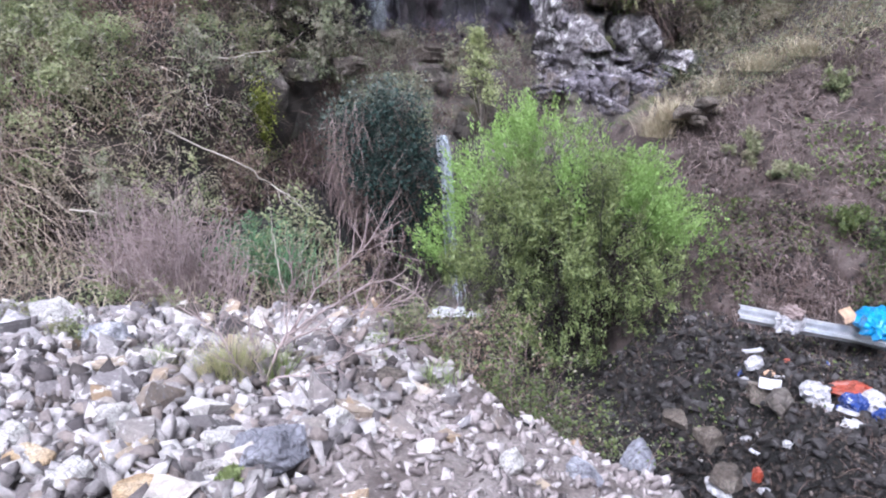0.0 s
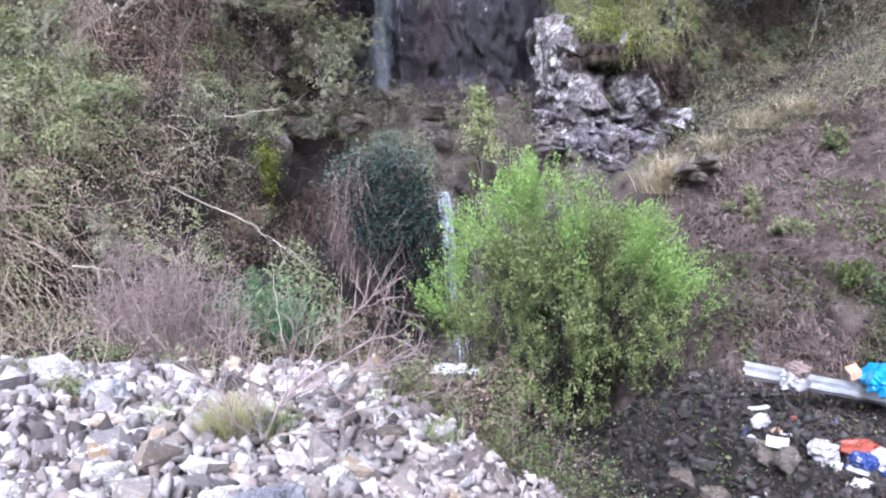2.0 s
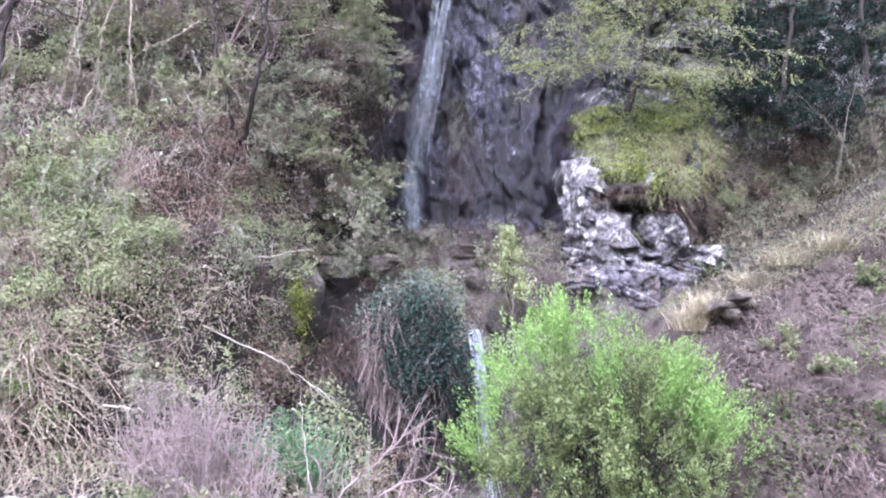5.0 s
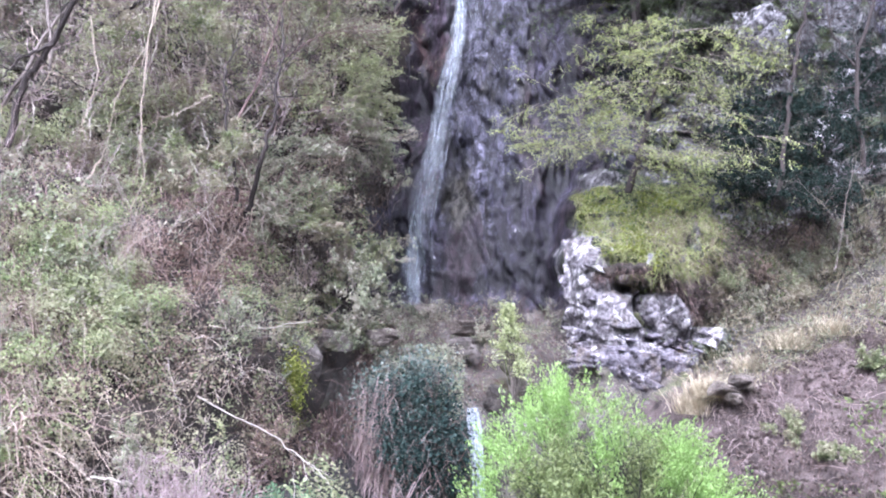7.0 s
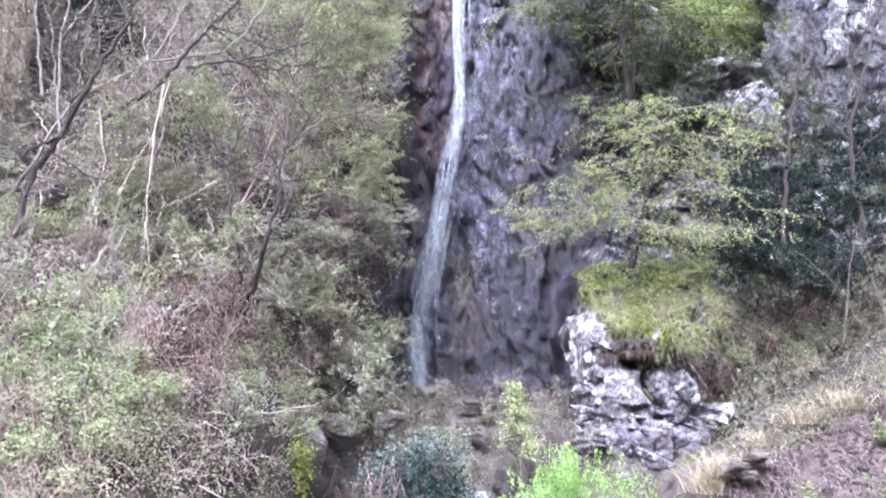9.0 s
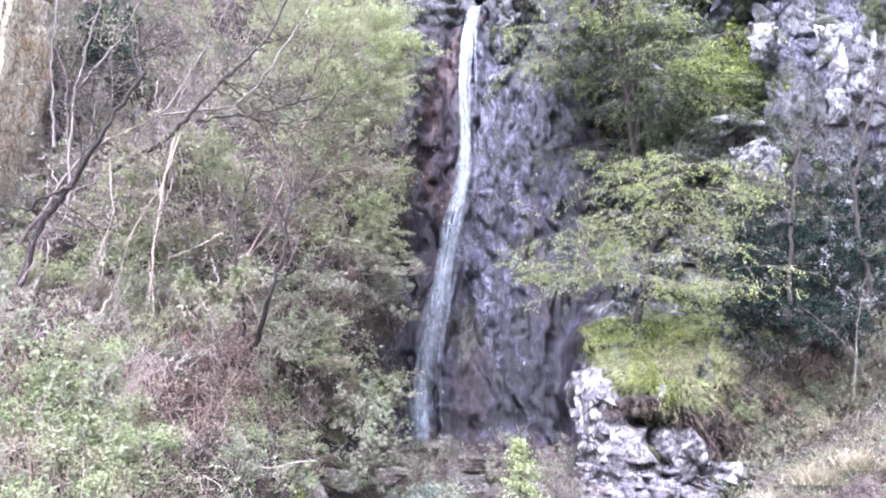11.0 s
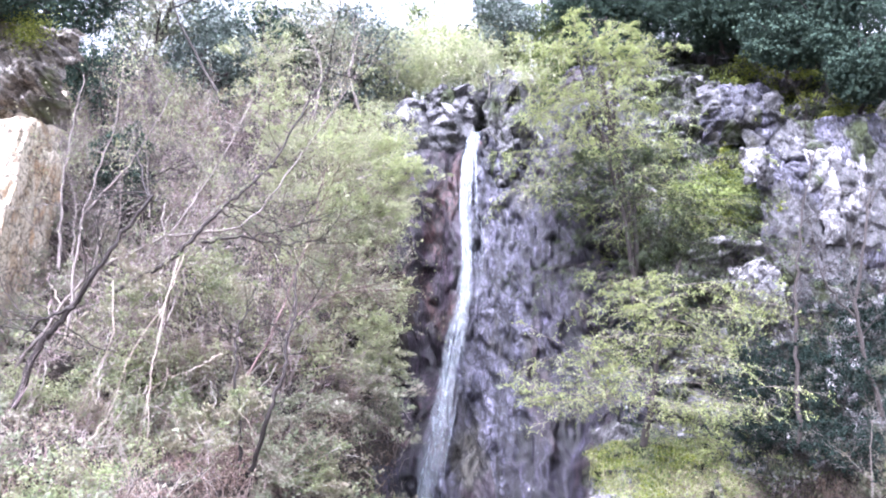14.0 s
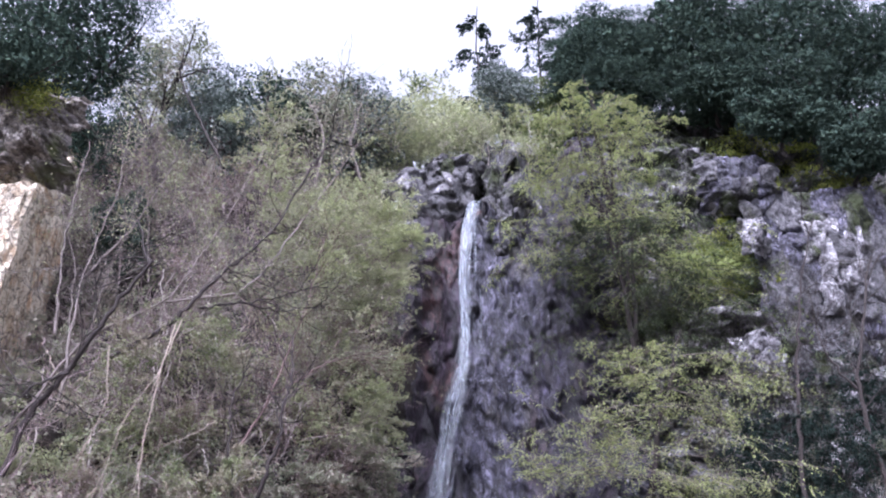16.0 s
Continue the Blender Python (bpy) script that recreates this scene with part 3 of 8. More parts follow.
def mounds(centre, radii, n, clumps, rng, size=0.3, shell=0.4, flat=0.7):
    """Leaf places on the skins of many small rounded masses, with the way each skin faces."""
    d = rng.normal(size=(clumps, 3))
    d /= np.linalg.norm(d, axis=1)[:, None]
    c = d * (rng.uniform(shell, 1.0, clumps) ** 0.6)[:, None]
    r = size * rng.uniform(0.5, 1.3, clumps)
    pick = rng.choice(clumps, n, p=r ** 2 / (r ** 2).sum())
    e = rng.normal(size=(n, 3))
    e /= np.linalg.norm(e, axis=1)[:, None]
    e[:, 2] = np.where(rng.random(n) < 0.65, np.abs(e[:, 2]), e[:, 2])
    q = c[pick] + e * (r[pick] * rng.uniform(0.7, 1.12, n))[:, None] * np.array([1, 1, flat])
    return np.asarray(centre) + q * np.asarray(radii), e


def sprays(base, heading, length, rng, counts=(6, 6), flat=0.0, width=0.02, leaves=7, rise=0.1, spread=0.35, fork=0.8):
    """Stems that fork twice, all thin strips; also the leaf places along the finest and their directions.
    flat: how strongly the forks keep to one level sheet."""
    strips, parents = [], []
    n = len(base)
    d = np.asarray(heading, float) + rng.normal(size=(n, 3)) * spread
    d /= np.linalg.norm(d, axis=1)[:, None]
    L = np.broadcast_to(length, n) * rng.uniform(0.7, 1.25, n)
    p = np.asarray(base, float)
    w = width
    for level in range(len(counts) + 1):
        n = len(p)
        pts, q, dd = [p], p, d
        for k in range(4):
            dd = dd + rng.normal(size=(n, 3)) * 0.16 * np.array([1, 1, 1 - flat]) + np.array([0, 0, rise * 0.25])
            dd /= np.linalg.norm(dd, axis=1)[:, None]
            q = q + dd * (L / 4)[:, None]
            pts.append(q)
        line = np.stack(pts, 1)
        side = np.cross(d, rng.normal(size=(n, 3)))
        side /= np.linalg.norm(side, axis=1)[:, None] + 1e-9
        taper = (w * np.array([1, 0.85, 0.7, 0.55, 0.35]))[None, :, None] / 2
        keep = [0, 1, 2, 3, 4] if level < len(counts) else [0, 2, 4]
        v = np.stack([line - side[:, None] * taper, line + side[:, None] * taper], 2)[:, keep].reshape(-1, 3)
        quads = [[2 * j, 2 * j + 1, 2 * j + 3, 2 * j + 2] for j in range(len(keep) - 1)]
        f = (np.arange(n) * 2 * len(keep))[:, None, None] + np.array(quads)
        strips.append((v, f.reshape(-1, 4)))
        if level == len(counts):
            u = rng.uniform(0.1, 4, (n, leaves))
            i = np.minimum(u.astype(int), 3)
            r_ = np.arange(n)[:, None]
            lp = line[r_, i] + (line[r_, i + 1] - line[r_, i]) * (u - i)[..., None] + rng.normal(size=(n, leaves, 3)) * 0.025
            return joined(*strips), lp.reshape(-1, 3), np.repeat(d, leaves, 0)
        k = counts[level]
        u = rng.uniform(0.7, 4, (n, k))
        i = np.minimum(u.astype(int), 3)
        r_ = np.arange(n)[:, None]
        seg = line[r_, i + 1] - line[r_, i]
        p = (line[r_, i] + seg * (u - i)[..., None]).reshape(-1, 3)
        seg = seg.reshape(-1, 3)
        seg = seg / (np.linalg.norm(seg, axis=1)[:, None] + 1e-9)
        d = seg * 0.7 + rng.normal(size=(len(p), 3)) * fork * np.array([1, 1, 1 - flat]) + np.array([0, 0, rise])
        d /= np.linalg.norm(d, axis=1)[:, None]
        L = np.repeat(L, k) * (0.62 - 0.32 * (u.ravel() / 4)) * rng.uniform(0.6, 1.2, len(p))
        w = w * 0.6


# ---- the lie of the land ----
def left_bank(x, z):
    s = step(-7.5, -1.2, x)
    brow = np.interp(x, [-12, -7, -5.2, -4, -3, -2.4], [5.2, 3.9, 3.2, 1.8, 0.6, -0.6])
    near = step(0.7, -0.7, z - brow)
    return 11.0 + 0.7 * (z + 1) + 4.4 * s - 1.2 * step(-7, -12, x) - 1.9 * near


def centre_wall(x, z):
    return np.interp(z, [-7, -0.6, 0.1, 1.5, 2.1, 15.5, 16.5, 20, 26, 30], [15.6, 16.5, 17.4, 21.2, 22.0, 23.5, 24.6, 27.5, 36, 60])


def crest_z(x):
    return 0.35 + 0.5 * np.clip(np.asarray(x, float) - 4.9, -2, 14)


def right_bank(x, z):
    c = crest_z(x)
    mound = np.interp(z - c, [-6, -2.6, 0, 0.35], [8.6, 11.2, 14.6, 16.2])
    above = np.interp(z, [0, 1.5, 5, 8, 20, 24, 30], [16.4, 17.8, 20.2, 23.2, 25.5, 29, 60])
    return np.where(z < c + 0.35, mound, np.maximum(above, 16.2 + 0.4 * (z - c)))


plate_rng = np.random.default_rng(17)
PLATES = []
for count_, tilt_, tall_ in ((110, 0.25, 0.35), (900, 0.2, 0.4)):
    PLATES.append((plate_rng.uniform(-3.6, 4.0, count_), plate_rng.uniform(-1, 18, count_), np.clip(plate_rng.normal(size=count_), -1.5, 1.5) * tilt_, np.clip(plate_rng.normal(size=count_), -1.5, 1.5) * tilt_ * 0.4, plate_rng.normal(size=count_) * 0.12 * tilt_, tall_))


def plates(x, z):
    """Upright broken plates of the rock wall: how far each place stands out."""
    out = np.zeros(len(x))
    for k in range(0, len(x), 8000):
        a, b = x[k:k + 8000], z[k:k + 8000]
        a = a + 0.06 * fbm(a * 4, 8, b * 2, 3, 18)
        for sx, sz, tx, tz, off, tall in PLATES:
            d = (a[:, None] - sx) ** 2 + (tall * (b[:, None] - sz)) ** 2
            near = d.argmin(1)
            out[k:k + 8000] += tx[near] * (a - sx[near]) + tz[near] * (b - sz[near]) + 2.2 * off[near]
    return out


def wall_y(x, z, rough=True):
    """How far off the gorge's side is at a given place across and height."""
    x, z = np.broadcast_arrays(np.asarray(x, float), np.asarray(z, float))
    low_ = step(5.6, 4.3, z)
    wl_, wr = 1 - step(-3.4, -2.2, x), step(2.7 - 0.65 * low_, 3.8 - 1.0 * low_, x)
    y = left_bank(x, z) * wl_ + right_bank(x, z) * wr + centre_wall(x, z) * (1 - wl_ - wr)
    y = y + 6.0 * step(20, 27, z) * step(1.0, -2.0, x)
    if rough:
        mid = 1 - wl_ - wr
        bank = fbm(x * 0.45, 0, z * 0.45, 5, 3)
        strata = np.array(fbm(x * 0.5, 3, z * 0.2, 3, 5) * 0.25)
        inside = np.asarray(mid > 0.01)
        if inside.any():
            strata[inside] = strata[inside] + plates(x[inside], z[inside]) + 0.1 * cells(x[inside] + 0.08 * z[inside], z[inside], 0.34, 1.5, 81) + 0.05 * cells(x[inside], z[inside] + 0.3 * x[inside], 0.15, 0.42, 82)
        blocks = 0.5 * cells(x, z, 1.3, 1.0, 21) + 0.28 * cells(x, z, 0.45, 0.38, 22) + 0.3 * fbm(x * 0.6, 7, z * 0.5, 4, 23)
        low = step(crest_z(x) + 0.6, crest_z(x), z)
        soil = fbm(x * 0.8, 5, z * 0.8, 5, 31) * 0.3 + fbm(x * 3, 5, z * 3, 3, 32) * 0.13
        y = y - bank * 0.8 * wl_ - strata * mid - wr * (low * soil + (1 - low) * blocks)
        y = y + 2.4 * np.exp(-(((x - 5.5) / 1.3) ** 2 + ((z - 11.7) / 0.8) ** 2))
        y = y - 2.0 * np.exp(-(((x - 3.9) / 1.5) ** 2 + ((z - 3.3) / 1.05) ** 2)) * wr
        # the dark recess in the rock behind the tall fall's upper half
        y = y + 1.3 * np.exp(-(((x + 1.7) / 0.6) ** 2 + ((z - 10.0) / 3.6) ** 4)) * mid
        # a hollow under the mossy rock beside the ivy
        y = y + 1.3 * np.exp(-(((x + 2.85) / 0.5) ** 2 + ((z - 0.75) / 0.35) ** 2))
    return y


def heap_edge(x):
    """How far the tipped rubble reaches before it drops into the gully."""
    return np.interp(x, [-20, -4, -1, -0.5, 0.0, 0.45, 0.85, 1.28, 2.0, 3.0, 6, 20], [7.6, 7.4, 7.0, 6.4, 5.6, 5.25, 4.95, 4.7, 4.2, 3.6, 2.5, 2.0])


def ground_z(x, y, rough=True):
    """Height of the ground: the tipped rubble, the drop behind it and the stream bed."""
    x, y = np.broadcast_arrays(np.asarray(x, float), np.asarray(y, float))
    top = -0.55 * step(0.6, 3.4, y) - 0.11 * np.clip(y - 3.4, 0, 6) - 0.42 * np.clip(x, 0, 3) * step(1.5, 4.5, y)
    edge = heap_edge(x)
    floor = -3.9 + 1.75 * step(1.8, 4.2, x) + 2.7 * step(-0.6, -2.6, x) - 0.35 * step(6.5, 4.5, y) * step(1, 3, x) * -1
    drop = np.clip((y - edge) * 0.8, 0, None)
    z = np.maximum(top - drop, np.minimum(floor, top))
    if rough:
        z = z + (0.10 + 0.1 * step(1.5, 3.0, x)) * fbm(x * 0.9, y * 0.9, 0, 4, 41) * step(0.8, 3.0, y) + 0.035 * fbm(x * 5, y * 5, 0, 3, 45) * step(0.8, 2.5, y)
    return z


xs = np.concatenate([np.linspace(-60, -15, 24)[:-1], np.arange(-15, -2.8, 0.14), np.arange(-2.8, 4.0, 0.055), np.arange(4.0, 17, 0.085), np.linspace(17, 60, 24)[1:]])
zs = np.concatenate([np.arange(-6.5, 22, 0.085), np.linspace(22, 30, 24)[1:]])
GX, GZ = np.meshgrid(xs, zs, indexing="ij")
GY = wall_y(GX, GZ)
jx = 0.12 * fbm(GX * 1.3, 9, GZ * 1.3, 4, 61)
wall_pts = np.stack([GX + jx, GY, GZ], -1).reshape(-1, 3)
wall_faces = grid_faces(len(xs), len(zs))
cx, cz = wall_pts[wall_faces[:, 0], 0], wall_pts[wall_faces[:, 0], 2]
jag = 0.5 * fbm(cx * 0.8, 1, cz * 0.8, 4, 71)
zone = np.where(cx + jag < -2.6, 0, np.where(cx + jag > np.where(cz > 5.5, 5.0, 2.6), np.where(cz + 0.3 * jag < crest_z(cx) + 0.3, 3, np.where(cz + 0.5 * jag < crest_z(cx) + 2.2, 5, 4)), np.where(cz + 0.4 * jag < 1.6, 1, 2)))
ZONES = [("bank_left", BANK_SOIL, "overgrown earth bank of soil and dead leaves"), ("ledge_rock", LEDGE_ROCK, "brown rock ledge under the tall fall"),
         ("waterfall_cliff", WET_ROCK, "tall dark wet rock wall behind the waterfall"), ("bank_right", MOUND_SOIL, "bare red-brown earth mound with dead stems"),
         ("cliff_right", CLIFF_STONE, "pale mossy limestone cliff"), ("bank_ledge", LEDGE_ROCK, "grassy rock ledge behind the mound")]
for k, (name, mat, label) in enumerate(ZONES):
    f = wall_faces[zone == k]
    used, inv = np.unique(f, return_inverse=True)
    me = mesh_of(name, wall_pts[used], inv.reshape(-1, 4)[:, ::-1], k in (0, 3, 5))
    me.materials.append(mat)
    if name == "waterfall_cliff":
        # the dry middle of the wall is paler than its wet sides
        me.materials.append(DRY_ROCK)
        me.materials.append(RED_ROCK)
        fx, fz, fj = cx[zone == k], cz[zone == k], jag[zone == k]
        fj = fj + 0.35 * fbm(fx * 3, 2, fz * 0.7, 4, 75)
        middle = (fx + 0.5 * fj > -0.75 + 0.1 * (fz - 8)) & (fx + 0.7 * fj < 0.75 + 0.12 * (fz - 4)) & (fz + 2.5 * fj > 4.2)
        reddish = (fx + 0.4 * fj < -0.85 + 0.1 * (fz - 8)) & (fz > 4.5)
        me.polygons.foreach_set("material_index", np.where(reddish, 2, middle.astype(int)).astype(np.int32))
    if name == "cliff_right":
        # bare white faces between the mossy parts
        me.materials.append(PALE_FACE)
        fx, fz, fj = cx[zone == k], cz[zone == k], jag[zone == k]
        bare = (fx + 1.6 * fj > 10.4) & (fz + 2 * fj > 9.5) & (fz + 2 * fj < 17) & (fbm(fx * 0.9, 6, fz * 0.7, 4, 73) > -0.02)
        me.polygons.foreach_set("material_index", bare.astype(np.int32))
    tagged(new(name, me), label, "cliff" if "bank" not in name else "bank", kind="structure")

# the ground: fine near by, one sheet to the horizon
gx = np.concatenate([-np.geomspace(400, 12, 18), np.arange(-11.5, 11.6, 0.09), np.geomspace(12, 400, 18)])
gy = np.concatenate([-np.geomspace(400, 9.5, 16), np.arange(-9.0, 18.1, 0.09), np.geomspace(19, 400, 14)])
QX, QY = np.meshgrid(gx, gy, indexing="ij")
gpts = np.stack([QX, QY, ground_z(QX, QY)], -1).reshape(-1, 3)
gf = grid_faces(len(gx), len(gy))
mx_, my_ = gpts[gf[:, 0], 0], gpts[gf[:, 0], 1]
edge_ = heap_edge(mx_)
on_heap = (my_ < edge_ + np.where(mx_ < -0.7, 0.5, 0.1) + 0.3 * fbm(mx_ * 2, my_ * 2, 0, 3, 77)) & (my_ > -8 + 2 * fbm(mx_ * 0.4, my_ * 0.4, 3, 3, 79)) & (np.abs(mx_) < 11)
stony = on_heap & (mx_ < -0.95 + 0.3 * (my_ - 4) + 0.5 * fbm(mx_ * 1.5, my_ * 1.5, 0, 3, 78)) & (my_ > 1.7 + 0.9 * fbm(mx_ * 1.2, my_ * 1.2, 5, 3, 76))
for name, mask, mat, label in (("ground", ~on_heap, PIT_SOIL, "dark damp earth of the stream gully"), ("ground_rubble", stony, HEAP_SOIL, "brown dirt between the tipped stones, gap shade put into its colour"), ("ground_gravel", on_heap & ~stony, GRAVEL, "crushed pale gravel slope between the stones")):
    f = gf[mask]
    used, inv = np.unique(f, return_inverse=True)
    me = mesh_of(name, gpts[used], inv.reshape(-1, 4), True)
    me.materials.append(mat)
    tagged(new(name, me), label, "ground", kind="structure")


# unseen slope added behind the camera; it keeps low sky light off the gully
hx, hv = np.meshgrid(np.linspace(-90, 90, 60), np.linspace(0, 1, 24), indexing="ij")
hz = -1.5 + 27 * hv
hy = -13 - 26 * hv + 0.004 * hx ** 2 + 2.5 * fbm(hx * 0.1, 3, hz * 0.15, 4, 83)
me = mesh_of("bank_behind", np.stack([hx, hy, hz], -1).reshape(-1, 3), grid_faces(60, 24), True)
me.materials.append(soil_mat("dark_blocking_slope", (0.03, 0.035, 0.02), (0.06, 0.065, 0.035), (0.1, 0.1, 0.06), 0.6))
tagged(new("bank_behind", me), "unseen dark slope added behind the camera to block low sky light", "bank", kind="structure")


# ---- water ----
def water_mat(name, low, high, stretch):
    m, n, l, s = nodes_of(name)
    s.inputs["Base Color"].default_value = (0.66, 0.72, 0.79, 1)
    s.inputs["Roughness"].default_value = 0.35
    tr = n.new("ShaderNodeBsdfTransparent")
    mxs = n.new("ShaderNodeMixShader")
    l.new(ramp(n, l, noise_of(n, l, coords_of(n, l, stretch), 1.5, 5), [(0.38, (low,) * 3), (0.68, (high,) * 3)]), mxs.inputs[0])
    l.new(tr.outputs[0], mxs.inputs[1])
    l.new(s.outputs[0], mxs.inputs[2])
    l.new(mxs.outputs[0], n["Material Output"].inputs[0])
    return m


WATER = water_mat("falling_water", 0.05, 0.5, (9, 9, 1.2))
VEIL = water_mat("water_veil", 0.0, 0.17, (16, 16, 0.7))


def water_fall(name, label, path, strands, seed, thick=0.035, sheets=6, water=None):
    """path: (x, y, z, half width), top to bottom; many thin strands that follow it."""
    rng = np.random.default_rng(seed)
    path = np.array(path, float)
    u = np.linspace(0, 1, len(path))
    lines, veils = [], []
    for k in range(strands):
        # fewer threads reach the foot, where the water frays
        a = 0.8 * rng.random() ** 1.5 if k > strands * 0.25 else 0.0
        b = min(rng.uniform(0.9, 1.0), a + rng.uniform(0.2, 0.6))
        off = rng.normal() * 0.62
        uu = np.linspace(a, b, 26)
        c = [np.interp(uu, u, path[:, i]) for i in range(4)]
        wob = 0.35 * np.cumsum(rng.normal(size=26)) * 0.12
        x = c[0] + np.clip(off + wob, -1.6, 1.6) * c[3] * 0.8
        y = c[1] - 0.05 - 0.1 * rng.random() + 0.02 * rng.normal(size=26)
        r = thick * rng.uniform(0.3, 1.0) * (1.3 - 0.9 * uu) * np.sin(np.linspace(0.12, 0.97, 26) * np.pi) ** 0.5
        lines.append((np.stack([x, y, c[2]], -1), r))
    # a thin veil of spray behind the bright threads
    for k in range(sheets):
        uu = np.linspace(0, rng.uniform(0.93, 1.0), 60)
        c = [np.interp(uu, u, path[:, i]) for i in range(4)]
        w = c[3] * rng.uniform(0.25, 0.5) * (1 + 0.6 * fbm(uu * 14, k, 0, 3, seed))
        mid = c[0] + c[3] * (rng.uniform(-0.6, 0.6) + 0.5 * fbm(uu * 6, k, 5, 3, seed + 2))
        veil = np.stack([np.stack([mid - w, c[1] - 0.02 * k, c[2]], -1), np.stack([mid + w, c[1] - 0.02 * k - 0.03, c[2]], -1)], 1).reshape(-1, 3)
        vf = (np.arange(59) * 2)[:, None] + np.array([0, 1, 3, 2])
        veils.append((veil, vf))
    v, f = tubes(lines, 4)
    ob = thing(name, label, "waterfall", tuple(path[-1, :3]))
    part("falling_water", mesh_of("falling_water", v, f, True), water or WATER, ob, "bright threads of falling water", "stuff")
    for veil, vf in veils:
        part("veil", mesh_of("veil", veil, vf, True), VEIL, ob, "thin see-through sheet of spray")
    return ob


def wall_front(x, z, gap=0.12):
    return float(wall_y(x, z)) - gap


TALL = [(-0.1, 16.3, 0.16), (-0.25, 15.8, 0.26), (-0.45, 14.6, 0.22), (-0.54, 13, 0.2), (-0.48, 11, 0.2), (-0.5, 9.8, 0.24), (-0.8, 8.6, 0.29), (-1.05, 7.2, 0.3),
        (-1.25, 5.8, 0.32), (-1.5, 4.6, 0.3), (-1.65, 3.8, 0.34), (-1.66, 2.8, 0.38), (-1.6, 1.95, 0.4), (-1.58, 1.45, 0.42)]
tall_y = [wall_front(x, z, 0.2) for x, z, w in TALL]
tall_y = [min(tall_y[max(0, i - 1):i + 2]) for i in range(len(tall_y))]
water_fall("waterfall", "tall white thread of water falling down the dark cliff", [(x, y, z, w) for (x, z, w), y in zip(TALL, tall_y)], 64, 1, 0.009, 4)
SIDE = [(-0.1, 15.6, 0.06), (-0.1, 14, 0.15), (-0.05, 12, 0.2), (-0.05, 10, 0.22), (-0.2, 8.5, 0.22)]
water_fall("side_trickle", "thin trickle of water beside the main fall", [(x, wall_front(x, z, 0.15), z, w) for x, z, w in SIDE], 12, 2, 0.009, 0)
LOWER = [(0.0, -0.25, 0.1), (0.05, -0.7, 0.14), (0.12, -1.4, 0.13), (0.15, -2.2, 0.12), (0.22, -3.0, 0.16), (0.3, -3.6, 0.2), (0.34, -3.95, 0.24)]
water_fall("lower_waterfall", "short white fall dropping into the gully", [(x, 15.75, z, w) for x, z, w in LOWER], 70, 3, 0.024, water=water_mat("white_water", 0.3, 0.9, (9, 9, 1.2)))

POOL_WATER = plain_mat("foamy_water", (0.86, 0.89, 0.9), 0.15, 0, 0.7, 6)
rng = np.random.default_rng(4)
a, r = np.meshgrid(np.linspace(0, 2 * np.pi, 40, endpoint=False), np.linspace(0.0, 1, 10), indexing="ij")
rad = r * (0.58 + 0.1 * np.cos(3 * a + 1) + 0.06 * np.cos(7 * a))
pv = np.stack([0.25 + rad * np.cos(a) * 1.05, 15.35 + rad * np.sin(a) * 0.8, -3.86 + 0.03 * fbm(rad * np.cos(a) * 6, rad * np.sin(a) * 6, 0, 3, 8)], -1).reshape(-1, 3)
pf = grid_faces(40, 10)
last = np.stack([np.arange(9) + 39 * 10, np.arange(9), np.arange(9) + 1, np.arange(9) + 39 * 10 + 1], -1)
me = mesh_of("plunge_pool", pv, np.concatenate([pf, last]), True)
me.materials.append(POOL_WATER)
tagged(new("water_pool", me), "small foaming pool under the lower fall", "pool", kind="structure")


# ---- stones ----
def hull_stone(seed, extra=4, squash=(1, 0.8, 0.65), loose=0.2, chip=0.0):
    """An angular fragment: a knocked-about block with some corners broken off."""
    rng = np.random.default_rng(seed)
    bm = bmesh.new()
    corners = np.array([[x, y, z] for x in (-1, 1) for y in (-1, 1) for z in (-1, 1)], float) * 0.42
    corners += rng.uniform(-loose, loose, (8, 3))
    for c in corners[rng.permutation(8)[:7 if seed % 3 else 6]]:
        bm.verts.new(Vector(c * np.array(squash)))
    for k in range(extra):
        d = rng.normal(size=3)
        d /= np.linalg.norm(d)
        bm.verts.new(Vector(d * 0.52 * np.array(squash)))
    res = bmesh.ops.convex_hull(bm, input=bm.verts)
    bmesh.ops.delete(bm, geom=list({g for g in res["geom_interior"] + res["geom_unused"] if isinstance(g, bmesh.types.BMVert)}), context="VERTS")
    if chip:
        bmesh.ops.subdivide_edges(bm, edges=bm.edges[:], cuts=2, use_grid_fill=True)
        bmesh.ops.triangulate(bm, faces=bm.faces[:])
        p = np.array([q.co[:] for q in bm.verts])
        p = p + rng.normal(size=p.shape) * chip
        for q, c in zip(bm.verts, p):
            q.co = c
    me = bpy.data.meshes.new("stone")
    bm.to_mesh(me)
    bm.free()
    return me


STONES = [hull_stone(k, 4 + k % 4, (1, 0.65 + 0.03 * (k % 8), 0.4 + 0.05 * (k % 7)), chip=0.011) for k in range(26)]


def stone_arrays(me):
    v = np.array([q.co[:] for q in me.vertices])
    return v, np.array([p.vertices[:] for p in me.polygons])


STONE_ARRAYS = [stone_arrays(hull_stone(60 + k, 1 + k % 2, (1.15, 0.5 + 0.08 * (k % 5), 0.3 + 0.06 * (k % 4)), 0.24)) for k in range(24)]


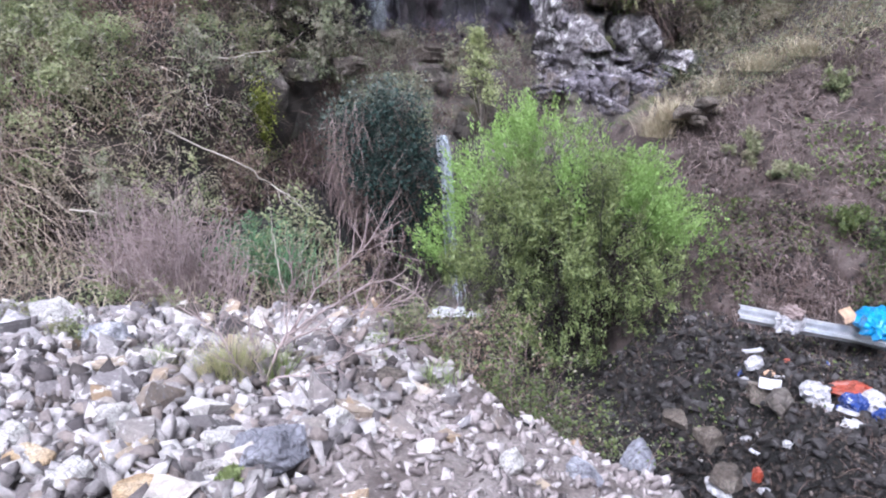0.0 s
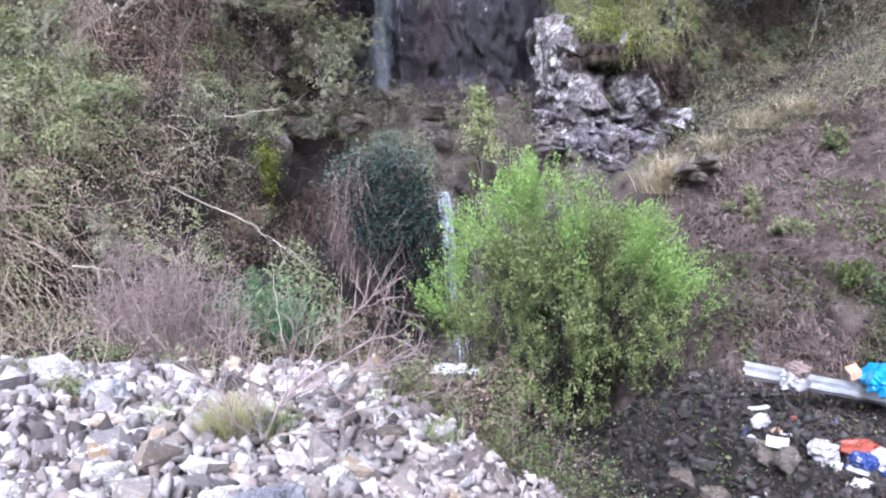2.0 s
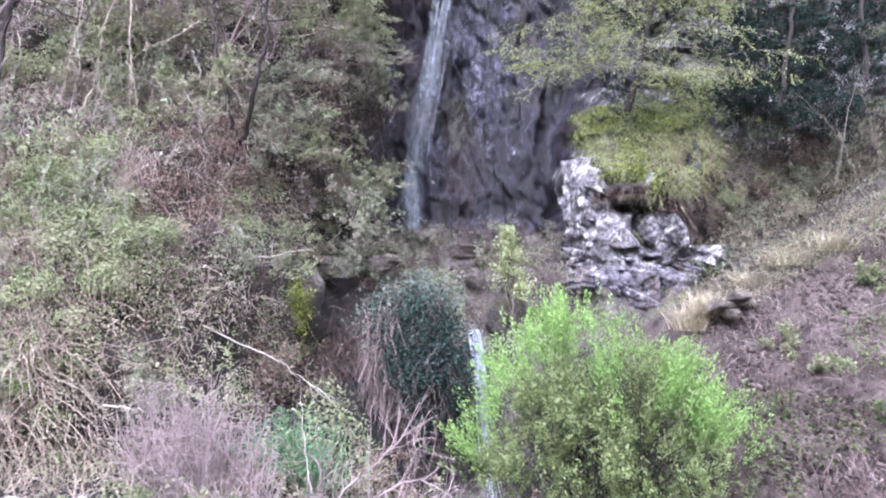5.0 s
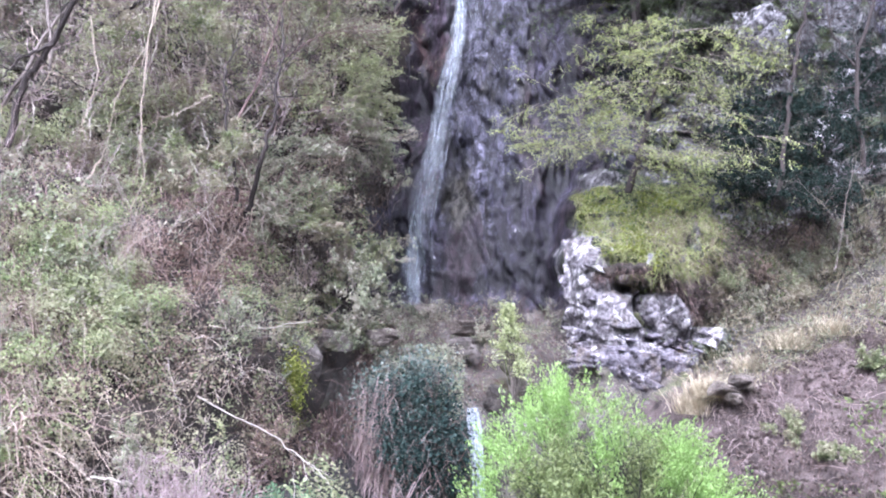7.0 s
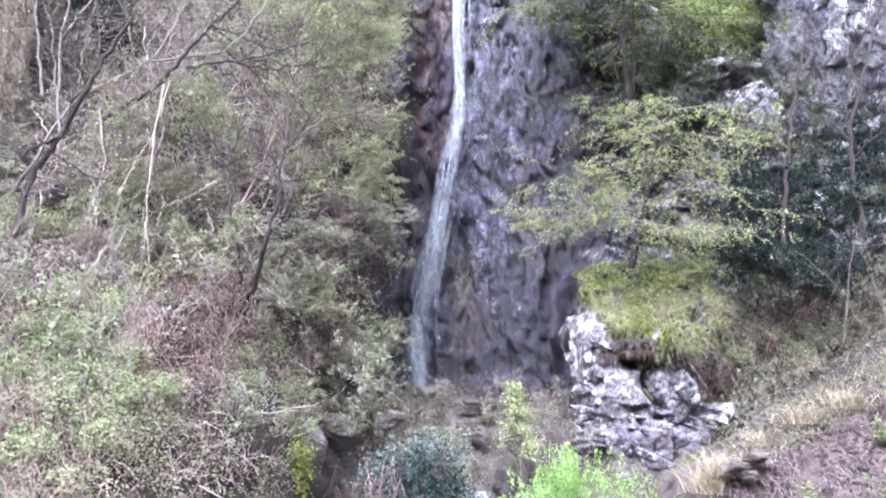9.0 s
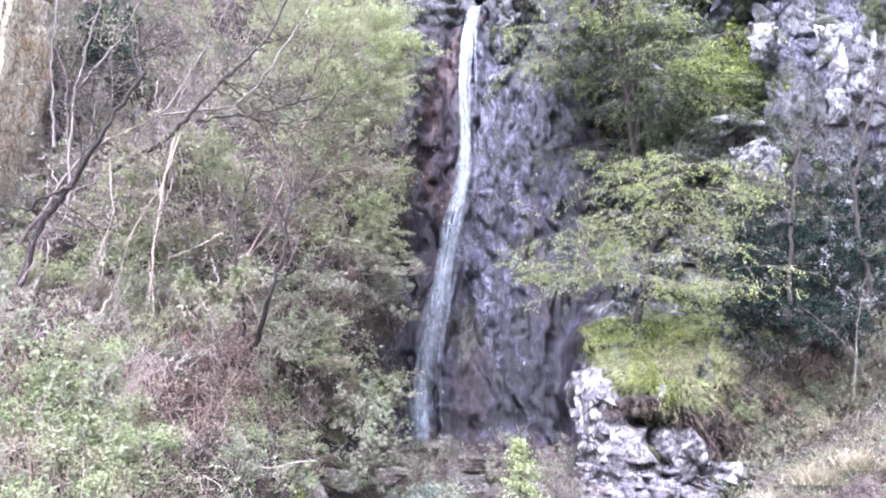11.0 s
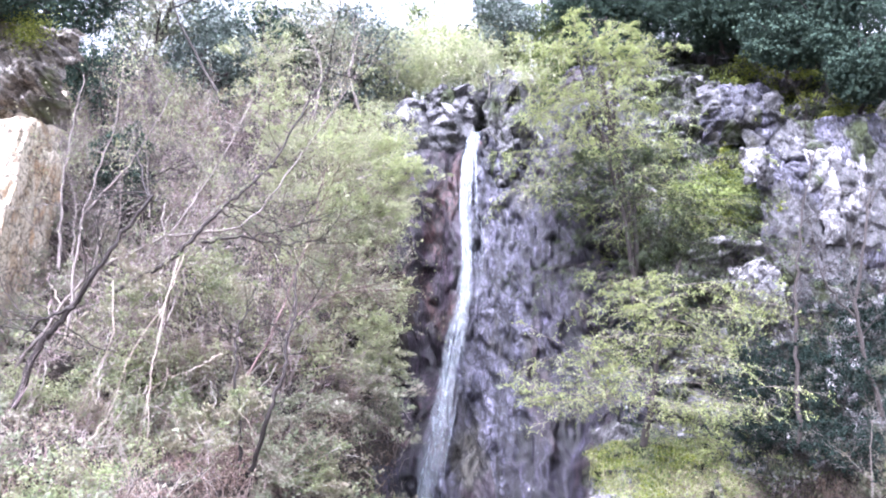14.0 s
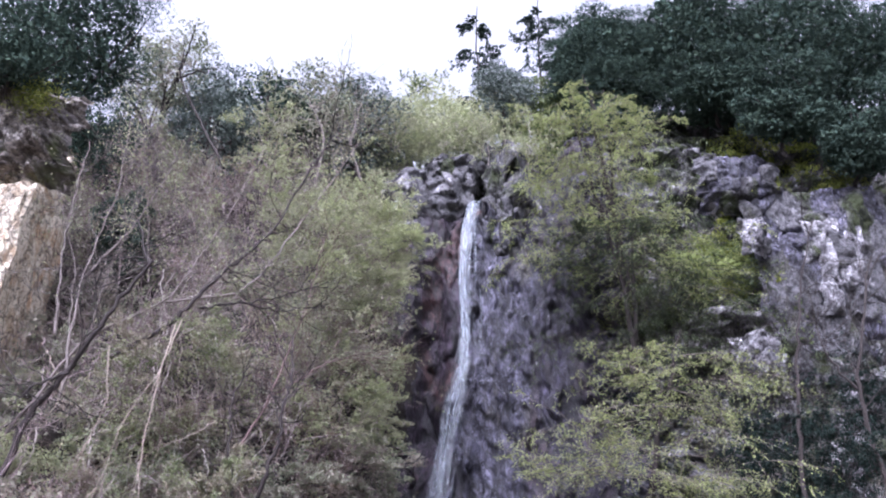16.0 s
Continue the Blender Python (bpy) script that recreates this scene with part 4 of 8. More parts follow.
def random_turn(rng):
    q = rng.normal(size=4)
    q /= np.linalg.norm(q)
    w, x, y, z = q
    return np.array([[1 - 2 * (y * y + z * z), 2 * (x * y - z * w), 2 * (x * z + y * w)], [2 * (x * y + z * w), 1 - 2 * (x * x + z * z), 2 * (y * z - x * w)],
                     [2 * (x * z - y * w), 2 * (y * z + x * w), 1 - 2 * (x * x + y * y)]])


def loose_stones(spots, sizes, rng):
    pieces = []
    for p, d in zip(spots, sizes):
        v, f = STONE_ARRAYS[rng.integers(len(STONE_ARRAYS))]
        pieces.append(((v * d) @ random_turn(rng).T + p, f))
    return joined(*pieces)


heap = thing("rubble_heap", "tipped heap of pale angular broken stones", "rubble", (0, 5, -0.8))
rng = np.random.default_rng(12)
for me in STONES:
    me.materials.append(STONE)
count = 0
while count < 300:
    x, y = rng.uniform(-4.6, 1.6), rng.uniform(2.9, 7.4)
    if y > heap_edge(x) + 0.15 or (x > 0.1 and rng.random() < 0.75) or (x > -0.6 and y < 4.6 and rng.random() < 0.6):
        continue
    d = (0.12 + 0.17 * rng.random() ** 2.0) * (0.55 if x > -0.35 else 1.0)
    ob = new("stone", STONES[rng.integers(len(STONES))])
    ob.parent = heap
    ob.matrix_parent_inverse = Matrix.Translation(-Vector(heap.location))
    q = Matrix(random_turn(rng).tolist()).to_quaternion().slerp(Euler((0, 0, rng.uniform(0, 6.3))).to_quaternion(), 0.6)
    ob.matrix_basis = Matrix.LocRotScale((x, y, float(ground_z(x, y)) + d * 0.18), q, (d * rng.uniform(1, 1.5), d, d))
    count += 1
spots, sizes, loose_ = [], [], []
while len(spots) < 12000:
    x, y = rng.uniform(-6.0, 2.4), rng.uniform(1.9, 7.6)
    if y > heap_edge(x) + (0.5 if x < -0.7 else 0.05) or rng.random() > step(1.4, 2.8, y) + 0.15:
        continue
    bare = x > -0.5 + 0.25 * (y - 4)
    d = (0.022 + 0.08 * rng.random() ** 2.2) if bare else (0.045 + 0.13 * rng.random() ** 1.7)
    spots.append((x, y, float(ground_z(x, y, False)) + d * 0.2))
    sizes.append(d)
    loose_.append(bare)
while len(spots) < 23000:
    # the near side of the slope, thinning out towards the road
    x, y = rng.uniform(-7.5, 4.5), rng.uniform(-5.0, 2.7)
    if rng.random() > step(-5.0, 2.2, y) ** 2 * step(4.5, 2.0, x) * step(-7.5, -5.0, x):
        continue
    d = 0.025 + 0.1 * rng.random() ** 2.2
    spots.append((x, y, float(ground_z(x, y, False)) + d * 0.2))
    sizes.append(d)
    loose_.append(x > -0.9)
spots, sizes, loose_ = np.array(spots), np.array(sizes), np.array(loose_)
spots[:, 2] += ground_z(spots[:, 0], spots[:, 1]) - ground_z(spots[:, 0], spots[:, 1], False)
v, f = loose_stones(spots[~loose_], sizes[~loose_], rng)
part("chip_fill", mesh_of("chip_fill", v, f), PEBBLE, heap, "small pale chips filling the gaps", "stuff")
v, f = loose_stones(spots[loose_], sizes[loose_], rng)
part("grit_fill", mesh_of("grit_fill", v, f), GRIT, heap, "pinkish crushed grit on the bare slope", "stuff")


def rock_mesh(name, seed, planes=9, detail=4, rough=0.05, near=0.3, far=0.5):
    """A broken block: flat cut faces in all directions, then fine roughness. Unit size."""
    rng = np.random.default_rng(seed)
    bm = bmesh.new()
    bmesh.ops.create_icosphere(bm, subdivisions=detail, radius=1)
    d = np.array([q.co[:] for q in bm.verts])
    d /= np.linalg.norm(d, axis=1)[:, None]
    nor = rng.normal(size=(planes, 3))
    nor /= np.linalg.norm(nor, axis=1)[:, None]
    nor = np.concatenate([nor, np.eye(3), -np.eye(3)])
    h = np.concatenate([rng.uniform(near, far, planes), np.full(6, 0.5)])
    dots = d @ nor.T
    r = np.where(dots > 0.05, h / np.maximum(dots, 0.05), 9).min(1)
    p = d * r[:, None]
    k = 1 + rough * fbm(p[:, 0] * 5 + seed, p[:, 1] * 5, p[:, 2] * 5, 4, seed) + rough * 1.3 * cells(p[:, 0] + p[:, 1] * 0.7, p[:, 2] - p[:, 1] * 0.5, 0.28, 0.22, seed) + rough * 0.7 * cells(p[:, 0] - p[:, 1] * 0.6, p[:, 2] + p[:, 1] * 0.6, 0.11, 0.09, seed + 1)
    p = p * k[:, None]
    for q, c in zip(bm.verts, p):
        q.co = c
    me = bpy.data.meshes.new(name)
    bm.to_mesh(me)
    bm.free()
    return me


def facets(x, z, count, rng, box, tilt):
    """Broken planes: each place takes the tilted plane of its nearest seed. Gives depth, the seed's number and the joints."""
    sx, sz = rng.uniform(box[0], box[1], count), rng.uniform(box[2], box[3], count)
    d = (x.ravel()[:, None] - sx) ** 2 + (0.6 * (z.ravel()[:, None] - sz)) ** 2
    two = np.argpartition(d, 1, axis=1)[:, :2]
    dd = np.take_along_axis(d, two, 1)
    order = np.argsort(dd, axis=1)
    near = np.take_along_axis(two, order, 1)[:, 0]
    dd = np.sqrt(np.take_along_axis(dd, order, 1))
    tx, tz, off = rng.normal(size=count) * tilt, rng.normal(size=count) * tilt, rng.normal(size=count) * tilt * 0.12
    y = tx[near] * (x.ravel() - sx[near]) + tz[near] * (z.ravel() - sz[near]) + off[near]
    return y.reshape(x.shape), near.reshape(x.shape), (dd[:, 1] - dd[:, 0]).reshape(x.shape)


def rock_face(name, at, w, h, depth, seed, materials, coarse=16, fine=110, res=110, cleft=None, tilt=0.5, ragged=0.3):
    """A weathered face of rock: a bulging, broken front that runs back into the slope, with open joints."""
    rng = np.random.default_rng(seed)
    u, v = np.meshgrid(np.linspace(-1.35, 1.35, res), np.linspace(-1.35, 1.35, res), indexing="ij")
    x, z = u * w, v * h
    x = x + 0.1 * w * fbm(u * 3, seed, v * 3, 3, seed)
    rr = (np.abs(u) ** 2.6 + np.abs(v) ** 2.6) ** (1 / 2.6) + ragged * fbm(u * 1.7, seed, v * 1.7, 4, seed + 1)
    y = -depth * np.sqrt(np.clip(1 - rr ** 3, 0, 1)) + 2.5 * depth * np.clip(rr - 1, 0, 1)
    box = (-1.4 * w, 1.4 * w, -1.4 * h, 1.4 * h)
    y1, n1, e1 = facets(x, z, coarse, rng, box, tilt)
    y2, n2, e2 = facets(x + 0.05 * fbm(x * 6, 0, z * 6, 3, seed + 3), z, fine, rng, box, tilt)
    cell = math.sqrt(w * h * 4 / coarse)
    y = y + y1 * 0.7 + y2 * 0.34 + 0.09 * cell * np.exp(-(e1 / (0.06 * cell)) ** 2) + 0.02 * np.exp(-(e2 / 0.012) ** 2) + 0.025 * fbm(x * 5, 2, z * 5, 4, seed + 4)
    if cleft:
        # one deep upright cleft
        cx0, wide, low, high = cleft
        y = y + 0.9 * depth * np.exp(-((x - cx0 - 0.12 * fbm(z * 2, 0, 0, 3, seed + 5)) / wide) ** 2) * step(low, low + 0.25, z) * step(high + 0.2, high, z)
    pts = np.stack([at[0] + x, at[1] + y, at[2] + z], -1).reshape(-1, 3)
    faces = grid_faces(res, res)
    me = mesh_of(name, pts, faces[:, ::-1])
    for m in materials:
        me.materials.append(m)
    pick = rng.integers(0, len(materials), coarse)
    me.polygons.foreach_set("material_index", pick[n1.ravel()[faces[:, 0]]].astype(np.int32))
    return me


def face_rock(name, label, at, w, h, depth, seed, materials, **kw):
    return tagged(new(name, rock_face(name, at, w, h, depth, seed, materials, **kw)), label, "rock")


def rock(name, label, at, size, seed, material, turn=0.0, sink=0.2, category="rock", tilt=(0, 0), **kw):
    me = rock_mesh(name, seed, **kw)
    me.materials.append(material)
    ob = new(name, me)
    ob.location = (at[0], at[1], at[2] + size[2] * (0.5 - sink))
    ob.rotation_euler, ob.scale = (radians(tilt[0]), radians(tilt[1]), radians(turn)), size
    return tagged(ob, label, category)


# ---- plants ----
def leafy_shrub(name, label, centre, radii, leaves, size, material, seed, bark=BARK_GREY, clumps=60, stems=9, tight=0.2, width=0.5, foot=None, up=0.4, shell=0.45, category="shrub", flat=1.0, group="", thin=0.012):
    rng = np.random.default_rng(seed)
    c, r = np.array(centre, float), np.array(radii, float)
    foot = np.array(foot if foot is not None else (c[0], c[1] + r[1] * 0.3, c[2] - r[2]), float)
    ob = thing(name, label, category, tuple(foot), group)
    pts = clumped(c, r, leaves, clumps, rng, tight, shell, flat)
    lines = []
    for k in range(stems):
        tip = pts[rng.integers(len(pts))]
        mid = foot * 0.5 + tip * 0.5 + rng.normal(size=3) * r * 0.12
        t = np.linspace(0, 1, 7)[:, None]
        line = (1 - t) ** 2 * (foot + rng.normal(size=3) * 0.06 * r) + 2 * t * (1 - t) * mid + t * t * tip
        lines.append((line, np.linspace(thin * 1.6, thin * 0.4, 7)))
        for j in range(3):
            i = rng.integers(2, 7)
            q = line[i] + (pts[rng.integers(len(pts))] - line[i]) * rng.uniform(0.25, 0.5)
            lines.append((np.linspace(line[i], q, 4) + rng.normal(size=(4, 3)) * 0.02 * r, np.linspace(thin * 0.7, thin * 0.25, 4)))
    part("branchwork", mesh_of("branchwork", *tubes(lines, 4), True), bark, ob, kind="stuff")
    part("foliage", mesh_of("foliage", *leaf_quads(pts, size, rng, up, width)), material, ob, kind="stuff")
    return ob


def bare_shrub(name, label, foot, height, seed, material=TWIG_MAUVE, stems=7, spread=0.6, lean=(0, 0, 0), depth=3, kids=3, radius=0.012, category="shrub", wander=0.35):
    rng = np.random.default_rng(seed)
    ob = thing(name, label, category, tuple(foot))
    out = []
    for k in range(stems):
        d = np.array([0, 0, 1.0]) + rng.normal(size=3) * spread * np.array([1, 1, 0.2]) + np.array(lean)
        grow(np.array(foot) + rng.normal(size=3) * np.array([0.08, 0.08, 0]) * height, d, height * rng.uniform(0.4, 0.62), radius, rng, depth, kids, wander, 0.55, 0.15, 0.62, 6, out, [])
    part("brushwood", mesh_of("brushwood", *tubes(out, 3), True), material, ob, kind="stuff")
    return ob


def arching_canes(name, label, boxes, count, length, seed, material, radius=0.006, category="thicket", kind="", leaf=None, leaf_count=0, leaf_size=0.06, down=0.8, sway=(0, -0.6, 0)):
    """Long arching dead stems that spring from a bank and hang over."""
    rng = np.random.default_rng(seed)
    lines = []
    for k in range(count):
        x0, x1, z0, z1 = boxes[rng.integers(len(boxes))]
        x, z = rng.uniform(x0, x1), rng.uniform(z0, z1)
        p = np.array([x, float(wall_y(x, z, False)) - 0.1, z])
        L = length * rng.uniform(0.4, 1.2)
        th = rng.uniform(-1, 1)
        d = np.array([math.sin(th) * 0.7, -0.55, 0.75]) + np.array(sway) * 0.3
        t = np.linspace(0, 1, 9)[:, None]
        line = p + d * L * t + np.array([0, 0, -down * 1.25]) * L * t * t + np.cumsum(rng.normal(size=(9, 3)), 0) * L * 0.011
        lines.append((line, np.linspace(radius, radius * 0.35, 9)))
    base = np.mean([q[0][0] for q in lines], 0)
    ob = thing(name, label, category, tuple(base), kind=kind)
    part("brushwood", mesh_of("brushwood", *tubes(lines, 3), True), material, ob, kind="stuff")
    if leaf_count:
        allp = np.concatenate([q[0][3:] for q in lines])
        pts = allp[rng.integers(0, len(allp), leaf_count)] + rng.normal(size=(leaf_count, 3)) * 0.07
        part("foliage", mesh_of("foliage", *leaf_quads(pts, leaf_size, rng, 0.5, 0.6)), leaf, ob, kind="stuff")
    return ob


def tangled_thicket(name, label, centre, radii, count, seed, material, radius=0.005, category="thicket", foot_z=None):
    """A dome of fine criss-crossing dead twigs."""
    rng = np.random.default_rng(seed)
    c, r = np.array(centre, float), np.array(radii, float)
    lines, shoots_ = [], []
    for k in range(count):
        th, u = rng.uniform(0, 2 * np.pi), rng.random() ** 0.5
        foot = c + r * np.array([math.cos(th) * u * 0.8, math.sin(th) * u * 0.8, -1.0])
        th2, h = th + rng.normal() * 0.9, rng.uniform(-0.55, 0.95)
        w = math.sqrt(max(0.05, 1 - h * h * 0.9)) * rng.uniform(0.5, 1.15)
        tip = c + r * np.array([math.cos(th2) * w, math.sin(th2) * w, h * 1.05])
        mid = (foot + tip) / 2 + r * np.array([math.cos(th2) * 0.15, math.sin(th2) * 0.15, 0.45]) * rng.uniform(0.5, 2.2)
        t = np.linspace(0, 1, 7)[:, None]
        line = (1 - t) ** 2 * foot + 2 * t * (1 - t) * mid + t * t * tip + np.cumsum(rng.normal(size=(7, 3)), 0) * 0.015
        lines.append((line, np.linspace(radius, radius * 0.35, 7)))
        for j in range(2):
            i = rng.integers(3, 7)
            q = line[i] + rng.normal(size=3) * 0.22 * r
            shoots_.append((np.linspace(line[i], q, 3), np.linspace(radius * 0.6, radius * 0.3, 3)))
    ob = thing(name, label, category, (c[0], c[1], c[2] - r[2]))
    part("brushwood", mesh_of("brushwood", *tubes(lines, 3), True), material, ob, kind="stuff")
    part("side_growth", mesh_of("side_growth", *tubes(shoots_, 3), True), material, ob, kind="stuff")
    return ob


def grass_tuft(name, label, at, height, count, seed, material, radius=0.15, lean=0.5, width=0.012, category="grass", group=""):
    rng = np.random.default_rng(seed)
    b = np.array(at) + rng.normal(size=(count, 3)) * np.array([radius, radius, 0.0])
    ob = thing(name, label, category, at, group)
    part("grass", mesh_of("grass", *blades(b, height, rng, lean, width)), material, ob, kind="stuff")
    return ob


def spray_shrub(name, label, foot, heading, length, leaf, seed, stems=7, leaves=6, leaf_size=0.06, wood=TWIG_GREY, group="", width=0.022, counts=(6, 6), category="shrub", flat=0.0):
    """An airy shrub: forking stems with small leaves on the finest twigs."""
    rng = np.random.default_rng(seed)
    base = np.array(foot) + rng.normal(size=(stems, 3)) * np.array([0.12, 0.06, 0.06]) * length
    (v, f), lp, ld = sprays(base, heading, length, rng, counts, flat, width, max(leaves, 1), 0.12 * (1 - flat), 0.45 - 0.25 * flat)
    ob = thing(name, label, category, tuple(foot), group)
    part("branchwork", mesh_of("branchwork", v, f), wood, ob, kind="stuff")
    if leaves:
        part("foliage", mesh_of("foliage", *leaf_quads(lp, leaf_size, rng, 0.5, 0.6, ld, 0.9)), leaf, ob, kind="stuff")
    return ob


def layered_tree(name, label, foot, top, spread, seed, leaf, limbs=40, leaves=7, bark=BARK_DARK, trunk=0.1, size=0.06, low=0.15, stems=1, wood=BARK_GREY, front=0.3):
    """A young beech: a slender stem and level feathery sprays of leaves in tiers."""
    rng = np.random.default_rng(seed)
    foot, top = np.array(foot, float), np.array(top, float)
    ob = thing(name, label, "tree", tuple(foot))
    axes = []
    for k in range(stems):
        tp = top + (rng.normal(size=3) * np.array([0.9, 0.4, 0.4]) if k else 0)
        t = np.linspace(0, 1, 12)[:, None]
        axis = foot + (tp - foot) * t + np.cumsum(rng.normal(size=(12, 3)) * np.array([1, 1, 0]), 0) * 0.06
        axes.append(axis)
        part("trunk", mesh_of("trunk", *tubes([(axis, np.linspace(trunk, trunk * 0.18, 12))], 7), True), bark, ob)
    p, d, L = [], [], []
    tiers = max(4, limbs // 8)
    for k in range(limbs):
        axis = axes[rng.integers(len(axes))]
        # five boughs or so to a tier, with a gap to the next
        u = low + (1 - low) * (k * tiers // limbs + 0.25 * rng.random() + 0.1) / tiers
        p.append([np.interp(u * 11, np.arange(12), axis[:, i]) for i in range(3)])
        th = rng.uniform(0, 2 * np.pi)
        d.append([math.cos(th), math.sin(th) * 0.7 - front, rng.uniform(-0.06, 0.12)])
        L.append(spread * (0.3 + 0.7 * math.sin(min(1.0, (1 - u) / (1 - low) * 1.1 + 0.12) * math.pi / 2)) * rng.uniform(0.6, 1.15))
    (v, f), lp, ld = sprays(np.array(p), np.array(d), np.array(L), rng, (11, 5), 0.93, 0.022, leaves, -0.2, 0.05, 0.75)
    part("branchwork", mesh_of("branchwork", v, f), wood, ob, kind="stuff")
    part("crown", mesh_of("crown", *leaf_quads(lp, size, rng, 1.2, 0.62, ld, 0.6)), leaf, ob, kind="stuff")
    return ob


def crown_tree(name, label, foot, centre, radii, leaves, size, leaf, seed, bark=BARK_DARK, trunk=0.2, clumps=70, tight=0.16, limbs=10, shell=0.5, slim=0.6):
    rng = np.random.default_rng(seed)
    foot, c, r = (np.array(k, float) for k in (foot, centre, radii))
    ob = thing(name, label, "tree", tuple(foot))
    t = np.linspace(0, 1, 10)[:, None]
    axis = foot + (c - foot) * t + np.cumsum(rng.normal(size=(10, 3)), 0) * 0.05
    part("trunk", mesh_of("trunk", *tubes([(axis, np.linspace(trunk, trunk * 0.4, 10))], 8), True), bark, ob)
    pts, face = mounds(c, r, leaves, clumps, rng, tight, shell)
    lines = []
    for k in range(limbs):
        p, q = axis[rng.integers(5, 10)], pts[rng.integers(len(pts))]
        mid = (p + q) / 2 + rng.normal(size=3) * 0.1 * r
        t2 = np.linspace(0, 1, 7)[:, None]
        lines.append(((1 - t2) ** 2 * p + 2 * t2 * (1 - t2) * mid + t2 * t2 * q, np.linspace(trunk * 0.4, 0.015, 7)))
    part("branchwork", mesh_of("branchwork", *tubes(lines, 5), True), bark, ob, kind="stuff")
    part("crown", mesh_of("crown", *leaf_quads(pts, size, rng, 0.5, slim, facing=face)), leaf, ob, kind="stuff")
    # broad dense foliage inside, where no sky shows through
    deep = rng.normal(size=(leaves // 5, 3))
    deep *= (rng.random(len(deep)) ** 0.33 / np.linalg.norm(deep, axis=1))[:, None]
    part("inner_foliage", mesh_of("inner_foliage", *leaf_quads(c + deep * r * 0.8, max(0.13, size * 1.5), rng, 0.3, 0.5)), leaf, ob, kind="stuff")
    return ob


HOLLOWS = [(-4.95, 3.2, 0.85, 1.3), (-3.35, 3.4, 0.4, 0.75), (-2.75, 4.4, 0.4, 0.9), (-2.5, 8.4, 0.45, 1.6), (-4.35, 5.4, 0.45, 0.6), (-2.9, 2.0, 0.4, 0.3), (-3.3, 6.6, 0.4, 0.35), (-5.3, 5.6, 0.3, 0.5),
           (-4.2, 8.0, 0.6, 0.4), (-3.2, 10.0, 0.55, 0.45), (-5.8, 8.8, 0.5, 0.5), (-8.6, 9.6, 0.5, 1.6), (-4.9, 11.0, 0.6, 0.5), (-3.0, 0.75, 0.45, 0.35), (-6.9, 11.2, 0.6, 0.7), (-2.3, 11.6, 0.5, 0.9), (-5.6, 14.2, 0.8, 0.6), (-3.9, 12.8, 0.45, 0.4)]


def in_hollow(x, z):
    """Places on the left slope that stay bare and dark under the growth around them."""
    x, z = np.asarray(x, float), np.asarray(z, float)
    wob = 0.35 * fbm(x * 1.7, 3, z * 1.7, 3, 87)
    return np.any([((x - hx_) / rx_) ** 2 + ((z - hz_) / rz_) ** 2 < 1 + wob for hx_, hz_, rx_, rz_ in HOLLOWS], axis=0)


def cover(name, label, boxes, count, size, material, seed, off=(0.02, 0.35), group="", patch=0.0, width=0.6, hollow=0.92):
    """Low growth all over a stretch of the bank: leaves just off its face."""
    rng = np.random.default_rng(seed)
    area = np.array([(b[1] - b[0]) * (b[3] - b[2]) for b in boxes], float)
    pick = rng.choice(len(boxes), count, p=area / area.sum())
    b = np.array(boxes)[pick]
    x, z = rng.uniform(b[:, 0], b[:, 1]), rng.uniform(b[:, 2], b[:, 3])
    y = wall_y(x, z) - rng.uniform(*off, count) - 0.35 * np.clip(fbm(x * 1.1, 2, z * 1.1, 3, seed), -0.2, 1)
    keep = (fbm(x * 0.9, 0, z * 0.9, 3, seed + 5) > patch) & ~(in_hollow(x, z) & (rng.random(count) < hollow))
    pts = np.stack([x, y, z], -1)[keep]
    me = mesh_of(name, *leaf_quads(pts, size, rng, 0.5, width))
    me.materials.append(material)
    return tagged(new(name, me), label, "undergrowth", group, "stuff")


def tufted(name, label, boxes, clumps, leaves, size, material, seed, r=(0.14, 0.4), off=0.2, patch=-0.1, width=0.6, hollow=0.95):
    """Growth in rounded tufts all over a stretch of the bank: leaves on each tuft's skin."""
    rng = np.random.default_rng(seed)
    area = np.array([(b[1] - b[0]) * (b[3] - b[2]) for b in boxes], float)
    b = np.array(boxes)[rng.choice(len(boxes), clumps, p=area / area.sum())]
    x, z = rng.uniform(b[:, 0], b[:, 1]), rng.uniform(b[:, 2], b[:, 3])
    keep = (fbm(x * 0.7, 0, z * 0.7, 3, seed + 5) > patch) & ~(in_hollow(x, z) & (rng.random(clumps) < hollow))
    x, z = x[keep], z[keep]
    c = np.stack([x, wall_y(x, z) - off * rng.random(len(x)), z], -1)
    rad = r[0] + (r[1] - r[0]) * rng.random(len(x)) ** 1.6
    pick = rng.choice(len(x), leaves, p=rad ** 2 / (rad ** 2).sum())
    e = rng.normal(size=(leaves, 3))
    e /= np.linalg.norm(e, axis=1)[:, None]
    e[:, 1] = np.where(e[:, 1] > 0.25, -e[:, 1], e[:, 1])
    lump = 1 + 0.35 * fbm(e[:, 0] * 2 + pick * 3.1, e[:, 1] * 2, e[:, 2] * 2, 2, seed + 7)
    pts = c[pick] + e * (rad[pick] * lump * rng.uniform(0.8, 1.1, leaves))[:, None] * np.array([1.1, 0.8, 0.8])
    me = mesh_of(name, *leaf_quads(pts, size, rng, 0.5, width, facing=e))
    me.materials.append(material)
    return tagged(new(name, me), label, "undergrowth", kind="stuff")


